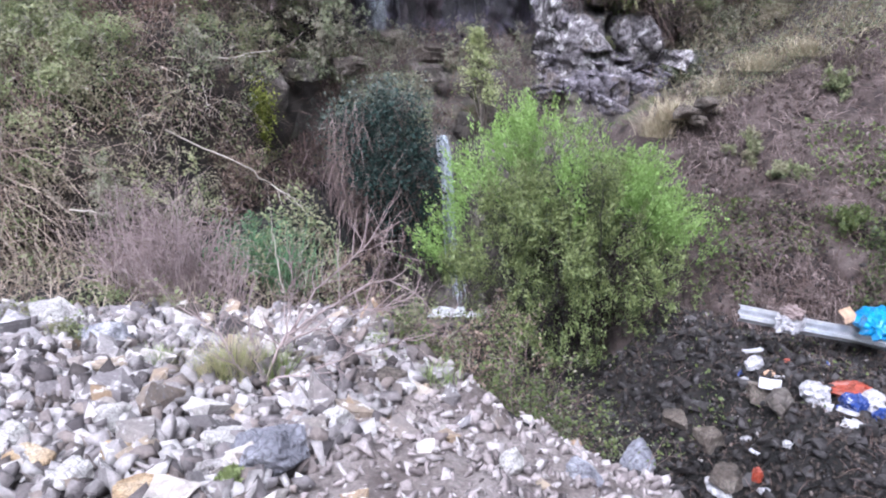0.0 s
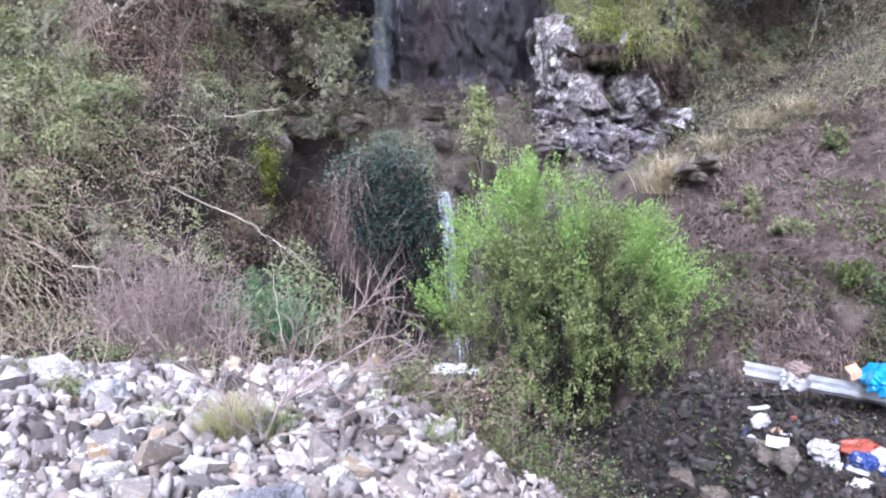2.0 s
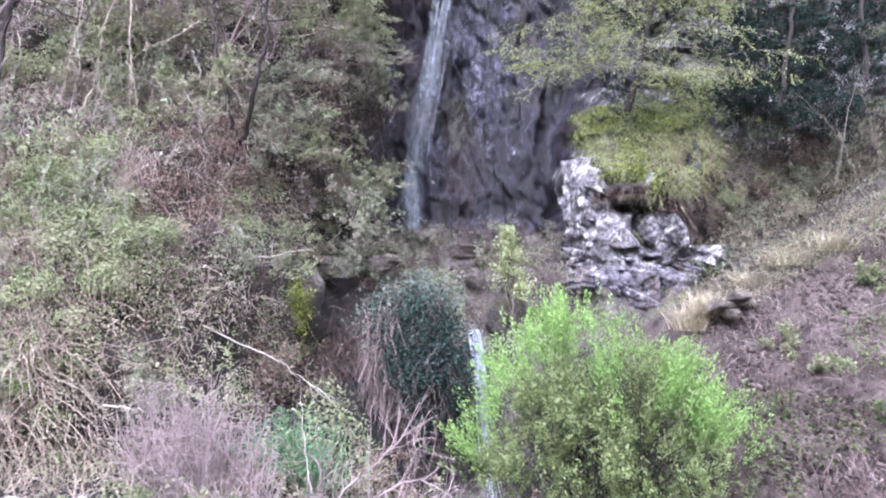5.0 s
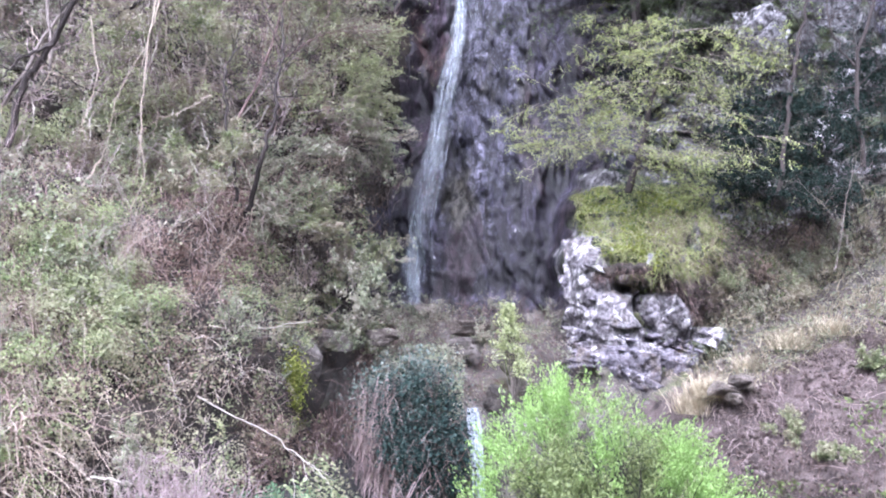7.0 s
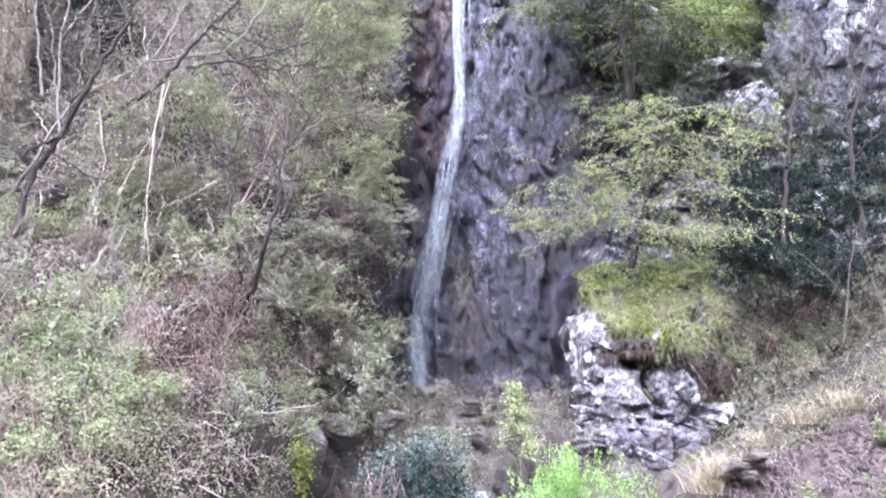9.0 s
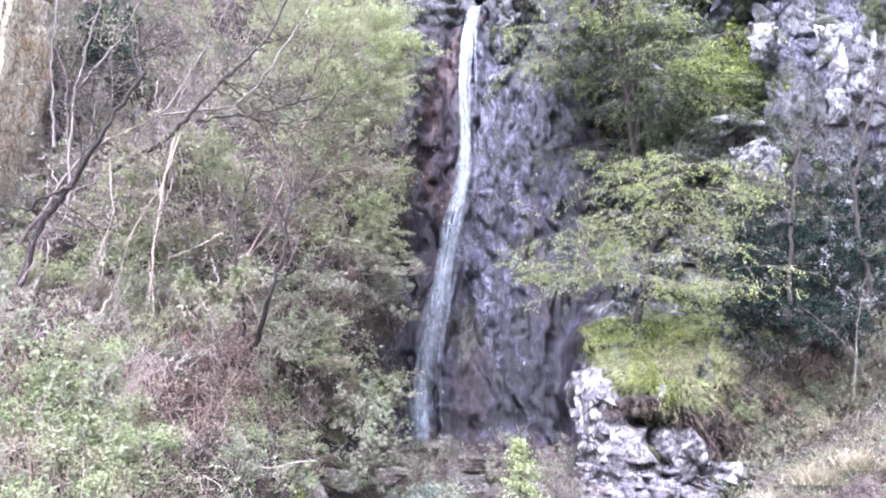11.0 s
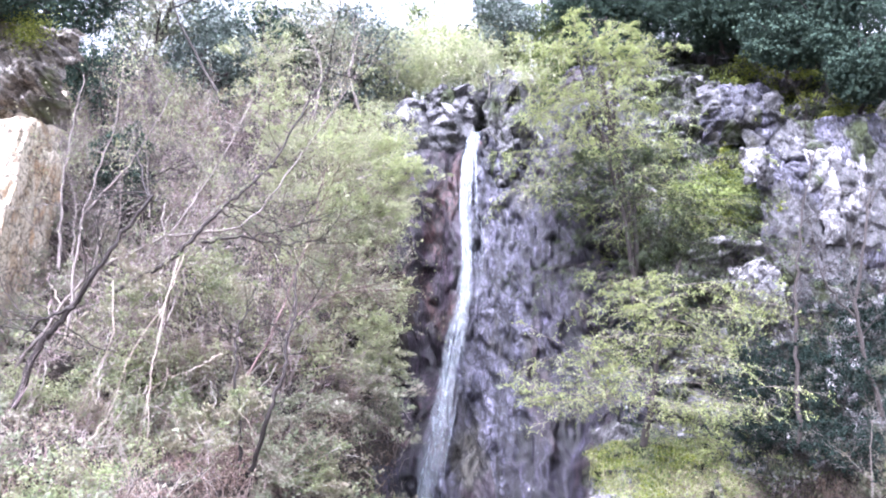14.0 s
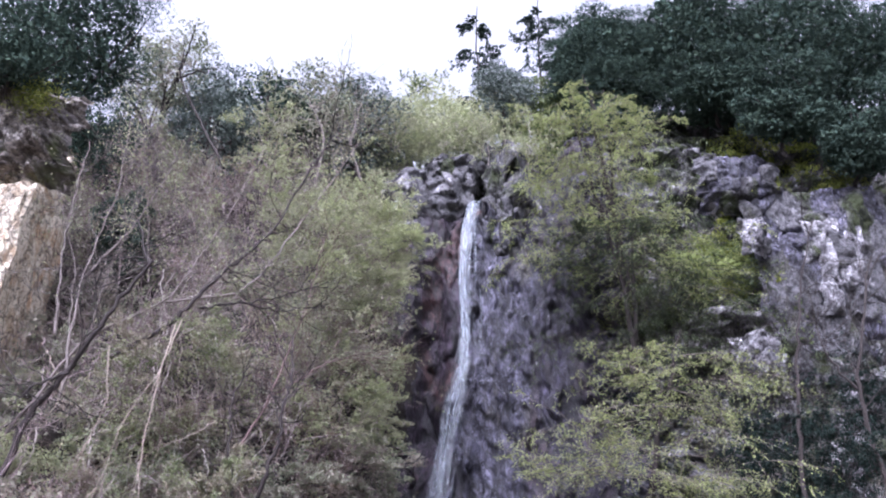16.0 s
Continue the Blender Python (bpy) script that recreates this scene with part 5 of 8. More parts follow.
def brush(name, label, boxes, count, length, width, material, seed, heading=(0, -0.4, 0.8), spread=0.6, droop=0.3, off=(0.0, 0.4), category="undergrowth", patch=-9.0, wobble=0.08):
    """Thin dead stems all over a stretch of the bank."""
    rng = np.random.default_rng(seed)
    area = np.array([(b[1] - b[0]) * (b[3] - b[2]) for b in boxes], float)
    b = np.array(boxes)[rng.choice(len(boxes), count, p=area / area.sum())]
    x, z = rng.uniform(b[:, 0], b[:, 1]), rng.uniform(b[:, 2], b[:, 3])
    y = wall_y(x, z) - rng.uniform(*off, count)
    keep = (fbm(x * 0.8, 4, z * 0.8, 3, seed + 5) > patch) & ~(in_hollow(x, z) & (rng.random(count) < 0.7))
    me = mesh_of(name, *stalks(np.stack([x, y, z], -1)[keep], heading, length, width, rng, spread, droop, wobble))
    me.materials.append(material)
    return tagged(new(name, me), label, category, kind="stuff")


def ground_growth(name, label, boxes, count, material, seed, leaf=0.0, blade=0.0, stalk=0.0, width=0.012, high=0.25, patch=-9.0, spread=0.6, category="undergrowth"):
    """Leaves, grass or dead stems over a stretch of level ground."""
    rng = np.random.default_rng(seed)
    b = np.array(boxes)[rng.integers(0, len(boxes), count)]
    x, y = rng.uniform(b[:, 0], b[:, 1]), rng.uniform(b[:, 2], b[:, 3])
    keep = fbm(x * 1.1, y * 1.1, 0, 3, seed + 5) > patch
    x, y = x[keep], y[keep]
    p = np.stack([x, y, ground_z(x, y)], -1)
    if leaf:
        p[:, 2] += rng.random(len(p)) ** 2 * high
        v, f = leaf_quads(p, leaf, rng, 0.7, 0.6)
    elif blade:
        v, f = blades(p, blade, rng, 0.6, width)
    else:
        v, f = stalks(p, (0, -0.1, 0.7), stalk, width, rng, spread, 0.35)
    me = mesh_of(name, v, f)
    me.materials.append(material)
    return tagged(new(name, me), label, category, kind="stuff")


def limb_tree(name, label, limbs, seed, material, kids=7, depth=2, reach=1.4, leaf=None, leaf_count=0, leaf_size=0.08, rise=0.25, twig=0.012):
    """A bare tree from its main limbs, each a list of places with a thickness at its foot; smaller boughs grow from them."""
    rng = np.random.default_rng(seed)
    ob = thing(name, label, "tree", limbs[0][0][0])
    tips = []
    for pts, r in limbs:
        pts = np.array(pts, float)
        u = np.linspace(0, len(pts) - 1, 6 * len(pts))
        line = np.stack([np.interp(u, np.arange(len(pts)), pts[:, i]) for i in range(3)], -1)
        line[1:-1] = (line[:-2] + line[1:-1] + line[2:]) / 3
        line = line + rng.normal(size=line.shape) * 0.02
        part("limb", mesh_of("limb", *tubes([(line, np.linspace(r, r * 0.3, len(line)))], 7), True), material, ob)
        out = []
        for k in range(kids):
            i = rng.integers(len(line) // 4, len(line) - 1)
            t = line[i + 1] - line[i]
            t /= np.linalg.norm(t)
            d = t * 0.6 + rng.normal(size=3) * np.array([0.8, 0.5, 0.5])
            grow(line[i], d, reach * rng.uniform(0.5, 1.2), max(twig, r * 0.3), rng, depth, 4, 0.4, 0.7, rise, 0.6, 6, out, tips)
        part("branchwork", mesh_of("branchwork", *tubes(out, 3), True), material, ob, kind="stuff")
    if leaf_count:
        tp = np.array(tips)
        pts = tp[rng.integers(0, len(tp), leaf_count)] + rng.normal(size=(leaf_count, 3)) * 0.09
        part("foliage", mesh_of("foliage", *leaf_quads(pts, leaf_size, rng, 0.5, 0.6)), leaf, ob, kind="stuff")
    return ob


def stick(name, label, pts, radius, material, seed, forks=4, category="branch"):
    """One fallen or jutting branch with a few side twigs."""
    rng = np.random.default_rng(seed)
    pts = np.array(pts, float)
    u = np.linspace(0, len(pts) - 1, 5 * len(pts))
    line = np.stack([np.interp(u, np.arange(len(pts)), pts[:, i]) for i in range(3)], -1) + rng.normal(size=(len(u), 3)) * 0.012
    lines = [(line, np.linspace(radius, radius * 0.35, len(u)))]
    for k in range(forks):
        i = rng.integers(len(u) // 2, len(u))
        q = line[i] + (line[-1] - line[0]) * rng.uniform(0.08, 0.25) + rng.normal(size=3) * 0.12
        lines.append((np.linspace(line[i], q, 5) + rng.normal(size=(5, 3)) * 0.008, np.linspace(radius * 0.4, radius * 0.15, 5)))
    me = mesh_of(name, *tubes(lines, 6), True)
    me.materials.append(material)
    return tagged(new(name, me), label, category)


# ---- the willow in the gully, the ivy, the small yellow shrub ----
willow = thing("willow_bush", "big bright green willow bush in the gully", "bush", (2.0, 12.2, -3.7))
rng = np.random.default_rng(21)
out, tips = [], []
for k in range(26):
    d = np.array([rng.normal() * 0.45 + 0.03, rng.normal() * 0.3, 1.0])
    grow((2.0 + rng.normal() * 0.35, 12.2 + rng.normal() * 0.25, -3.85), d, rng.uniform(1.8, 2.4), 0.02, rng, 2, 4, 0.3, 0.5, 0.3, 0.6, 6, out, tips)
part("branchwork", mesh_of("branchwork", *tubes(out, 4), True), BARK_DARK, willow, kind="stuff")


def shoots(origins, heading, length, per, rng, spread=0.35):
    """Leaf places along straight young shoots, and the shoots' directions."""
    d = np.asarray(heading, float) + rng.normal(size=(len(origins), 3)) * spread
    d /= np.linalg.norm(d, axis=1)[:, None]
    L = length * rng.uniform(0.5, 1.3, len(origins))
    u = rng.uniform(0, 1, (len(origins), per))
    p = origins[:, None] + d[:, None] * (u * L[:, None])[..., None] + rng.normal(size=(len(origins), per, 3)) * 0.035
    return p.reshape(-1, 3), np.repeat(d, per, 0)


def willow_roof(x, y):
    return np.interp(x, [-0.6, -0.3, 0.15, 0.6, 1.25, 1.9, 2.6, 3.3, 3.9, 4.3], [-2.0, -1.6, -0.95, -0.3, 0.4, 0.12, -0.35, -0.8, -1.4, -2.2]) + 0.25 * fbm(x * 1.6, 0, y * 1.6, 3, 22)


def willow_origins(n, seed):
    rng = np.random.default_rng(seed)
    pts = clumped((1.85, 12.1, -1.6), (2.1, 1.4, 2.4), n, 160, rng, 0.11, 0.1)
    x, z = pts[:, 0], pts[:, 2]
    foot = -3.9 + 1.1 * np.clip(1.3 - x, 0, 9) + 1.2 * np.clip(x - 3.1, 0, 9)
    return pts[(z < willow_roof(x, pts[:, 1])) & (z > foot)]


core = np.concatenate([willow_origins(5200, 22), clumped((0.25, 12.0, -1.75), (0.45, 0.35, 0.42), 150, 8, np.random.default_rng(23), 0.3, 0.1)])
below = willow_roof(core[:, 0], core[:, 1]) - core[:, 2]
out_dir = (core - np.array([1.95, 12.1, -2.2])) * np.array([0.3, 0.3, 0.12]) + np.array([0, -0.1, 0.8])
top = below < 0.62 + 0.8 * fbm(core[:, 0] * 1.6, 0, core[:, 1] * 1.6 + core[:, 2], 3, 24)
p_hi, d_hi = shoots(core[top], out_dir[top], 0.55, 34, rng, 0.22)
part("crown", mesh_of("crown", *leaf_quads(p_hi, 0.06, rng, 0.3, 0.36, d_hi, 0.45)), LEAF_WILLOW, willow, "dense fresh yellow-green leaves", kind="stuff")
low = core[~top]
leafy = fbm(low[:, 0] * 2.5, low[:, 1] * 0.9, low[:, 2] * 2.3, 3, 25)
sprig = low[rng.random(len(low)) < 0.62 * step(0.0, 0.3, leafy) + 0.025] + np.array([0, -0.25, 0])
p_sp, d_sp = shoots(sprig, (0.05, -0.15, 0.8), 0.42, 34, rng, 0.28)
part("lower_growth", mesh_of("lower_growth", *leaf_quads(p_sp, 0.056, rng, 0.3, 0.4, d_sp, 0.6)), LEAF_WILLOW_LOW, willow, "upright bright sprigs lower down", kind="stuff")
# shade inside the bush is put into the colour: darker leaves and twigs
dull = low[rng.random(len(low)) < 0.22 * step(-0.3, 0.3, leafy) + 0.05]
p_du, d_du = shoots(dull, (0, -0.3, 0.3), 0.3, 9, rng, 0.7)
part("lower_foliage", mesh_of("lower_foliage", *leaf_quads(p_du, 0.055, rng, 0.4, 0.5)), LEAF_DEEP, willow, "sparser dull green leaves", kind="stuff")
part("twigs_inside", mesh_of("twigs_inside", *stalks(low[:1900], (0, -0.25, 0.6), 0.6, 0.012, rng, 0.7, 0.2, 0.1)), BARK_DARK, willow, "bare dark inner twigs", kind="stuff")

rng = np.random.default_rng(31)
ivy = thing("ivy", "dark ivy mass hanging beside the lower fall", "ivy", (-1.1, 15.6, -2.2))
ivy_pts = np.concatenate([clumped((-1.15, 14.9, -0.35), (0.85, 0.6, 0.9), 6500, 60, rng, 0.24, 0.3), clumped((-0.85, 14.7, -0.95), (0.75, 0.6, 0.95), 9000, 70, rng, 0.2, 0.2),
                          clumped((-0.7, 14.8, -1.5), (0.5, 0.4, 0.7), 3000, 30, rng, 0.3, 0.2)])
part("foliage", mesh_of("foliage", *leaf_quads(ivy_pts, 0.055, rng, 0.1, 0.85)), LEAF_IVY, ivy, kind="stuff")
upper_ivy = np.concatenate([clumped((-1.55, 15.2, 0.1), (0.75, 0.4, 0.65), 2600, 26, rng, 0.3, 0.2), clumped((-1.0, 15.3, 0.35), (0.6, 0.4, 0.5), 1400, 16, rng, 0.3, 0.2)])
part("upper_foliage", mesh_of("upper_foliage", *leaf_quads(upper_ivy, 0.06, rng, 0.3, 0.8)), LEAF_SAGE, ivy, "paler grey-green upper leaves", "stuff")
part("branchwork", mesh_of("branchwork", *stalks(ivy_pts[::14], (0, -0.3, -0.6), 0.5, 0.012, rng, 0.6, 0.2)), TWIG_BROWN, ivy, kind="stuff")
curtain = np.stack([rng.uniform(-2.15, -1.45, 700), rng.uniform(14.45, 14.95, 700), rng.uniform(-1.5, 0.45, 700)], -1)
part("root_curtain", mesh_of("root_curtain", *stalks(curtain[:420], (-0.12, -0.1, -1.0), 0.7, 0.015, rng, 0.3, 0.1, 0.1)), TWIG_MAT, ivy, "brown dead stems hanging like a curtain", "stuff")
cover("ivy_fringe", "small grey ivy leaves on the rock above", [(-2.3, -0.2, -0.6, 0.9)], 5000, 0.06, LEAF_GREY, 33, (0.5, 1.3))
yellow = thing("yellow_shrub", "small pale yellow-green pointed shrub on the ledge", "shrub", (0.85, 16.3, -0.2))
rng = np.random.default_rng(32)
h_ = rng.random(70) ** 0.9
th = rng.uniform(0, 2 * np.pi, 70)
rad = (0.46 * (1 - h_) ** 0.8 + 0.05) * rng.random(70) ** 0.4
tufts = np.stack([0.85 - 0.18 * h_ + rad * np.cos(th), 16.1 + 0.7 * rad * np.sin(th), 0.35 + 1.45 * h_], -1)
yl = tufts[rng.integers(0, 70, 2000)] + rng.normal(size=(2000, 3)) * np.array([0.07, 0.06, 0.06])
part("foliage", mesh_of("foliage", *leaf_quads(yl, 0.062, rng, 0.5, 0.55)), LEAF_YELLOW, yellow, kind="stuff")
part("branchwork", mesh_of("branchwork", *tubes([(np.linspace((0.85, 16.3, -0.2), p, 5) + rng.normal(size=(5, 3)) * 0.02, np.linspace(0.012, 0.004, 5)) for p in tufts[::3]], 4), True), BARK_GREY, yellow, kind="stuff")

# ---- left bank ----
WOODS = [TWIG_GREY, TWIG_MAUVE, TWIG_TAN, BARK_GREY]
tufted("bank_undergrowth", "mixed green bramble leaves over the bank", [(-10, -2.6, -1, 7), (-8, -2.4, -1, 4)], 520, 30000, 0.04, LEAF_BANK, 41, patch=-0.05)
tufted("bank_grey_leaves", "grey-green leaves among the brambles", [(-9, -2.4, -1, 5)], 300, 20000, 0.042, LEAF_GREY, 40, (0.14, 0.38), 0.4, patch=0.0)
tufted("bank_fresh_leaves", "fresh sage-green leaves low on the bank", [(-7.5, -3.6, -0.6, 3.4)], 280, 24000, 0.04, LEAF_FRESH, 25, (0.12, 0.34), 0.9, patch=-0.05)
tufted("ridge_pale_leaves", "pale yellow-green leaves along the bank's near ridge", [(-9, -5.4, 1.8, 5.4)], 120, 10000, 0.042, LEAF_PALE, 22, (0.12, 0.32), 0.9, patch=-0.1)
RIDGE = [(-6.7, -5.8, 1.5, 3.5), (-6.0, -5.1, 0.9, 2.6), (-5.3, -4.5, 0.3, 1.7)]
tufted("ridge_fresh_leaves", "sage-green leaves cloaking the near ridge", RIDGE, 90, 9000, 0.042, LEAF_FRESH, 523, (0.14, 0.34), 0.9, patch=-9.0)
tufted("ridge_crest_leaves", "pale yellow-green leaves on the near ridge's crest", RIDGE, 60, 6000, 0.042, LEAF_PALE, 524, (0.1, 0.26), 1.1, patch=-0.15)
tufted("bank_bright_leaves", "pale green leaves in drifts over the bank", [(-9.5, -4.8, 1.4, 7.5)], 210, 17000, 0.04, LEAF_PALE, 26, (0.12, 0.34), 0.8, patch=0.1)
cover("dead_leaf_cover", "brown dead leaves caught on the bank", [(-8, -2.4, -1.5, 6)], 24000, 0.06, LEAF_DEAD, 42, patch=-0.1, hollow=0.3)
tufted("upper_pale_leaves", "yellow-green spring leaves over the upper slope", [(-8, -2.7, 5, 18)], 260, 20000, 0.06, LEAF_PALE, 38, (0.2, 0.5), 1.0, patch=0.05)
tufted("upper_undergrowth", "grey-green scrub leaves on the upper slope", [(-14, -2.7, 5, 20)], 420, 26000, 0.065, LEAF_GREY, 43, (0.2, 0.55), 0.7, patch=-0.05)
brush("bank_dead_stems", "tan dead stems over the lower bank", [(-9, -3.2, -1.3, 2.4)], 5500, 0.6, 0.009, TWIG_TAN, 44, (0.15, -0.5, 0.5), 0.7, 0.5, patch=-0.1, wobble=0.12)
brush("bank_grey_stems", "grey dead stems over the middle bank", [(-10, -2.2, 0, 7)], 5000, 0.6, 0.01, TWIG_GREY, 45, (0.1, -0.5, 0.6), 0.7, 0.4, (0, 0.6), patch=-0.1, wobble=0.12)
brush("upper_bare_scrub", "bare grey twigs of the upper slope", [(-14, -2.6, 5, 19)], 8500, 0.85, 0.015, TWIG_PINK, 46, (0.15, -0.35, 0.6), 0.8, 0.2, (0.1, 1.6), patch=-0.2, wobble=0.14)
brush("upper_mauve_scrub", "bare mauve twigs among the upper scrub", [(-12, -2.4, 3, 16)], 6000, 0.8, 0.014, TWIG_MAUVE, 47, (0.1, -0.35, 0.5), 0.8, 0.25, (0.1, 1.4), patch=-0.1, wobble=0.14)
brush("hanging_roots", "brown roots and stems hanging beside the ivy", [(-2.9, -1.4, -2.6, 1.2)], 3500, 0.8, 0.016, TWIG_BROWN, 48, (0, -0.2, -1.0), 0.3, 0.2, (0.1, 0.5))
brush("ledge_scrub", "grey-brown twigs along the rock ledge", [(-2.6, 2.6, -0.3, 1.9)], 3000, 0.45, 0.012, TWIG_BROWN, 49, (0, -0.4, 0.6), 0.7, 0.3, (0.0, 0.3), wobble=0.12)
cover("hollow_olive_leaves", "olive-brown leaves and moss round the hollow", [(-3.6, -2.2, -1.2, 1.4)], 9000, 0.06, LEAF_BANK, 36, (0.0, 0.3))
cover("hollow_litter", "brown dead leaves in the hollow", [(-3.7, -1.9, -1.6, 1.5)], 9000, 0.06, LEAF_DEAD, 29, (0.0, 0.1), patch=-0.3)
tufted("brown_leaf_drift", "red-brown dead leaves and roots in the steep hollow", [(-5.7, -4.0, 1.8, 4.5)], 70, 9000, 0.05, LEAF_RUST, 24, (0.15, 0.35), 0.3, patch=-9.0, hollow=0.0)
brush("brown_hollow_roots", "brown stems hanging in the steep hollow", [(-5.7, -3.9, 1.8, 4.9)], 2600, 0.6, 0.013, TWIG_RED, 23, (0.1, -0.4, -0.6), 0.45, 0.2, (0.1, 0.6), wobble=0.08)
brush("hollow_roots", "brown roots and twigs about the hollow", [(-3.7, -1.9, -1.8, 1.5)], 2600, 0.5, 0.011, TWIG_BROWN, 28, (0, -0.4, -0.3), 0.7, 0.2, (0.0, 0.15), wobble=0.12)
cover("hollow_moss", "yellow-green moss about the damp hollow", [(-3.5, -2.4, -0.9, 1.3)], 4000, 0.05, MOSS, 35, (0.0, 0.15), patch=0.0)
brush("left_long_canes", "long tan canes sweeping down the bank", [(-9, -5.2, -0.9, 1.6)], 1000, 1.2, 0.01, TWIG_TAN, 34, (0.4, -0.5, -0.1), 0.35, 0.5, (0.1, 0.6), wobble=0.05)
brush("left_low_canes", "bright tan canes low on the bank", [(-9, -4.6, -1.3, 0.6)], 1200, 0.9, 0.011, TWIG_TAN, 27, (0.4, -0.6, 0.1), 0.4, 0.4, (0.2, 0.8), wobble=0.05)
brush("left_red_stems", "dense mauve-brown stems hanging down the bank", [(-9.5, -5.4, 0.2, 5.0)], 3000, 1.1, 0.016, TWIG_RED, 39, (0.3, -0.35, -0.7), 0.3, 0.2, (0.1, 0.7), wobble=0.06)
ground_growth("gully_head_growth", "dull leaves at the head of the gully", [(-2.6, -0.4, 9.2, 13.5)], 5000, LEAF_BANK, 115, leaf=0.07, high=0.6)
cover("gully_side_leaves", "dull leaves on the steep gully side", [(-3.0, -1.2, -3.6, -0.6)], 6000, 0.07, LEAF_BANK, 38, (0.0, 0.4))
brush("gully_side_stems", "dead stems on the steep gully side", [(-3.0, -1.2, -3.6, -0.6)], 2500, 0.6, 0.014, TWIG_MAUVE, 37, (0, -0.5, 0.6), 0.5, 0.3)
cover("ledge_leaves", "small dull leaves along the rock ledge", [(-2.6, 2.6, -0.6, 1.9)], 3500, 0.055, LEAF_GREY, 50, (0.0, 0.2), patch=0.1)
arching_canes("dead_canes", "long tan dead bramble canes hanging over", [(-8.5, -5.4, -0.9, 1.6)], 90, 1.8, 51, TWIG_TAN, 0.008, leaf=LEAF_BANK, leaf_count=1500)
arching_canes("dead_canes", "thin mauve bramble canes hanging over", [(-8.5, -4.0, -0.9, 2.6)], 110, 1.5, 53, TWIG_MAUVE, 0.005, leaf=LEAF_BANK, leaf_count=2500)
arching_canes("hanging_vines", "pale leafless vines hanging on the bank", [(-9, -3, 2.5, 7.5)], 150, 1.9, 52, TWIG_TAN, 0.009, leaf=LEAF_GREY, leaf_count=5000, leaf_size=0.09)
ground_growth("verge_stems", "tan dead stems behind the stone heap", [(-7, -2.0, 7.3, 10.5), (-2.4, -0.2, 7.6, 11)], 3500, TWIG_TAN, 111, stalk=0.6, width=0.011)
ground_growth("verge_leaves", "low fresh green leaves behind the stone heap", [(-7, -1.2, 7.0, 9.8)], 5000, LEAF_BANK, 112, leaf=0.06, high=0.35, patch=0.1)
ground_growth("gully_brush", "reddish-brown brush in the gully", [(-1.8, 1.0, 8.6, 13.5)], 3500, TWIG_BROWN, 113, stalk=0.8, width=0.01)
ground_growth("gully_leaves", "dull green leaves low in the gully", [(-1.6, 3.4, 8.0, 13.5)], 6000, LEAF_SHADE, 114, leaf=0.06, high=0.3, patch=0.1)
for k, (x, y, hx, size_) in enumerate([(-2.7, 8.6, -0.6, 1.15), (-3.1, 8.9, -0.2, 1.3), (-3.7, 8.8, 0.3, 1.15), (-2.9, 8.2, -0.35, 0.95), (-3.5, 8.4, 0.1, 1.0)]):
    spray_shrub("bramble_thicket", "mauve-brown leafless bramble beyond the stones", (x, y, float(ground_z(x, y))), (hx, -0.25, 0.8), size_, LEAF_DEAD, 530 + k, 12, 0, 0.04, TWIG_PINK, "brambles", 0.012, (6, 4), "thicket")
tangled_thicket("bramble_dome", "dome of arching mauve-pink leafless brambles", (-3.25, 8.7, -0.62), (0.95, 0.55, 0.66), 150, 540, TWIG_PINK, 0.007)
tangled_thicket("bramble_dome", "lower mauve brambles spilling over the stones", (-2.75, 8.3, -0.85), (0.7, 0.45, 0.4), 80, 541, TWIG_PINK, 0.006)
grass_tuft("horsetail_stalks", "upright blue-green horsetail stalks", (-2.3, 9.75, -1.5), 0.85, 300, 542, LEAF_TEAL, 0.3, 0.5, 0.016, "plant")
stick("bare_stick", "pale bent stick leaning in the horsetails", [(-1.93, 9.0, -1.35), (-2.02, 9.05, -0.8), (-2.07, 9.1, -0.35)], 0.009, TWIG_PALE, 543, 1)
spray_shrub("horsetails", "blue-green feathery horsetail patch", (-2.45, 9.7, -1.45), (0.05, -0.15, 0.9), 0.8, LEAF_TEAL, 54, 16, 6, 0.035, LEAF_TEAL, "", 0.008, (7, 4), "plant")
fan = thing("bare_shrub", "leafless grey shrub leaning out of the stones", "shrub", (-1.3, 5.1, -0.8))
rng = np.random.default_rng(55)
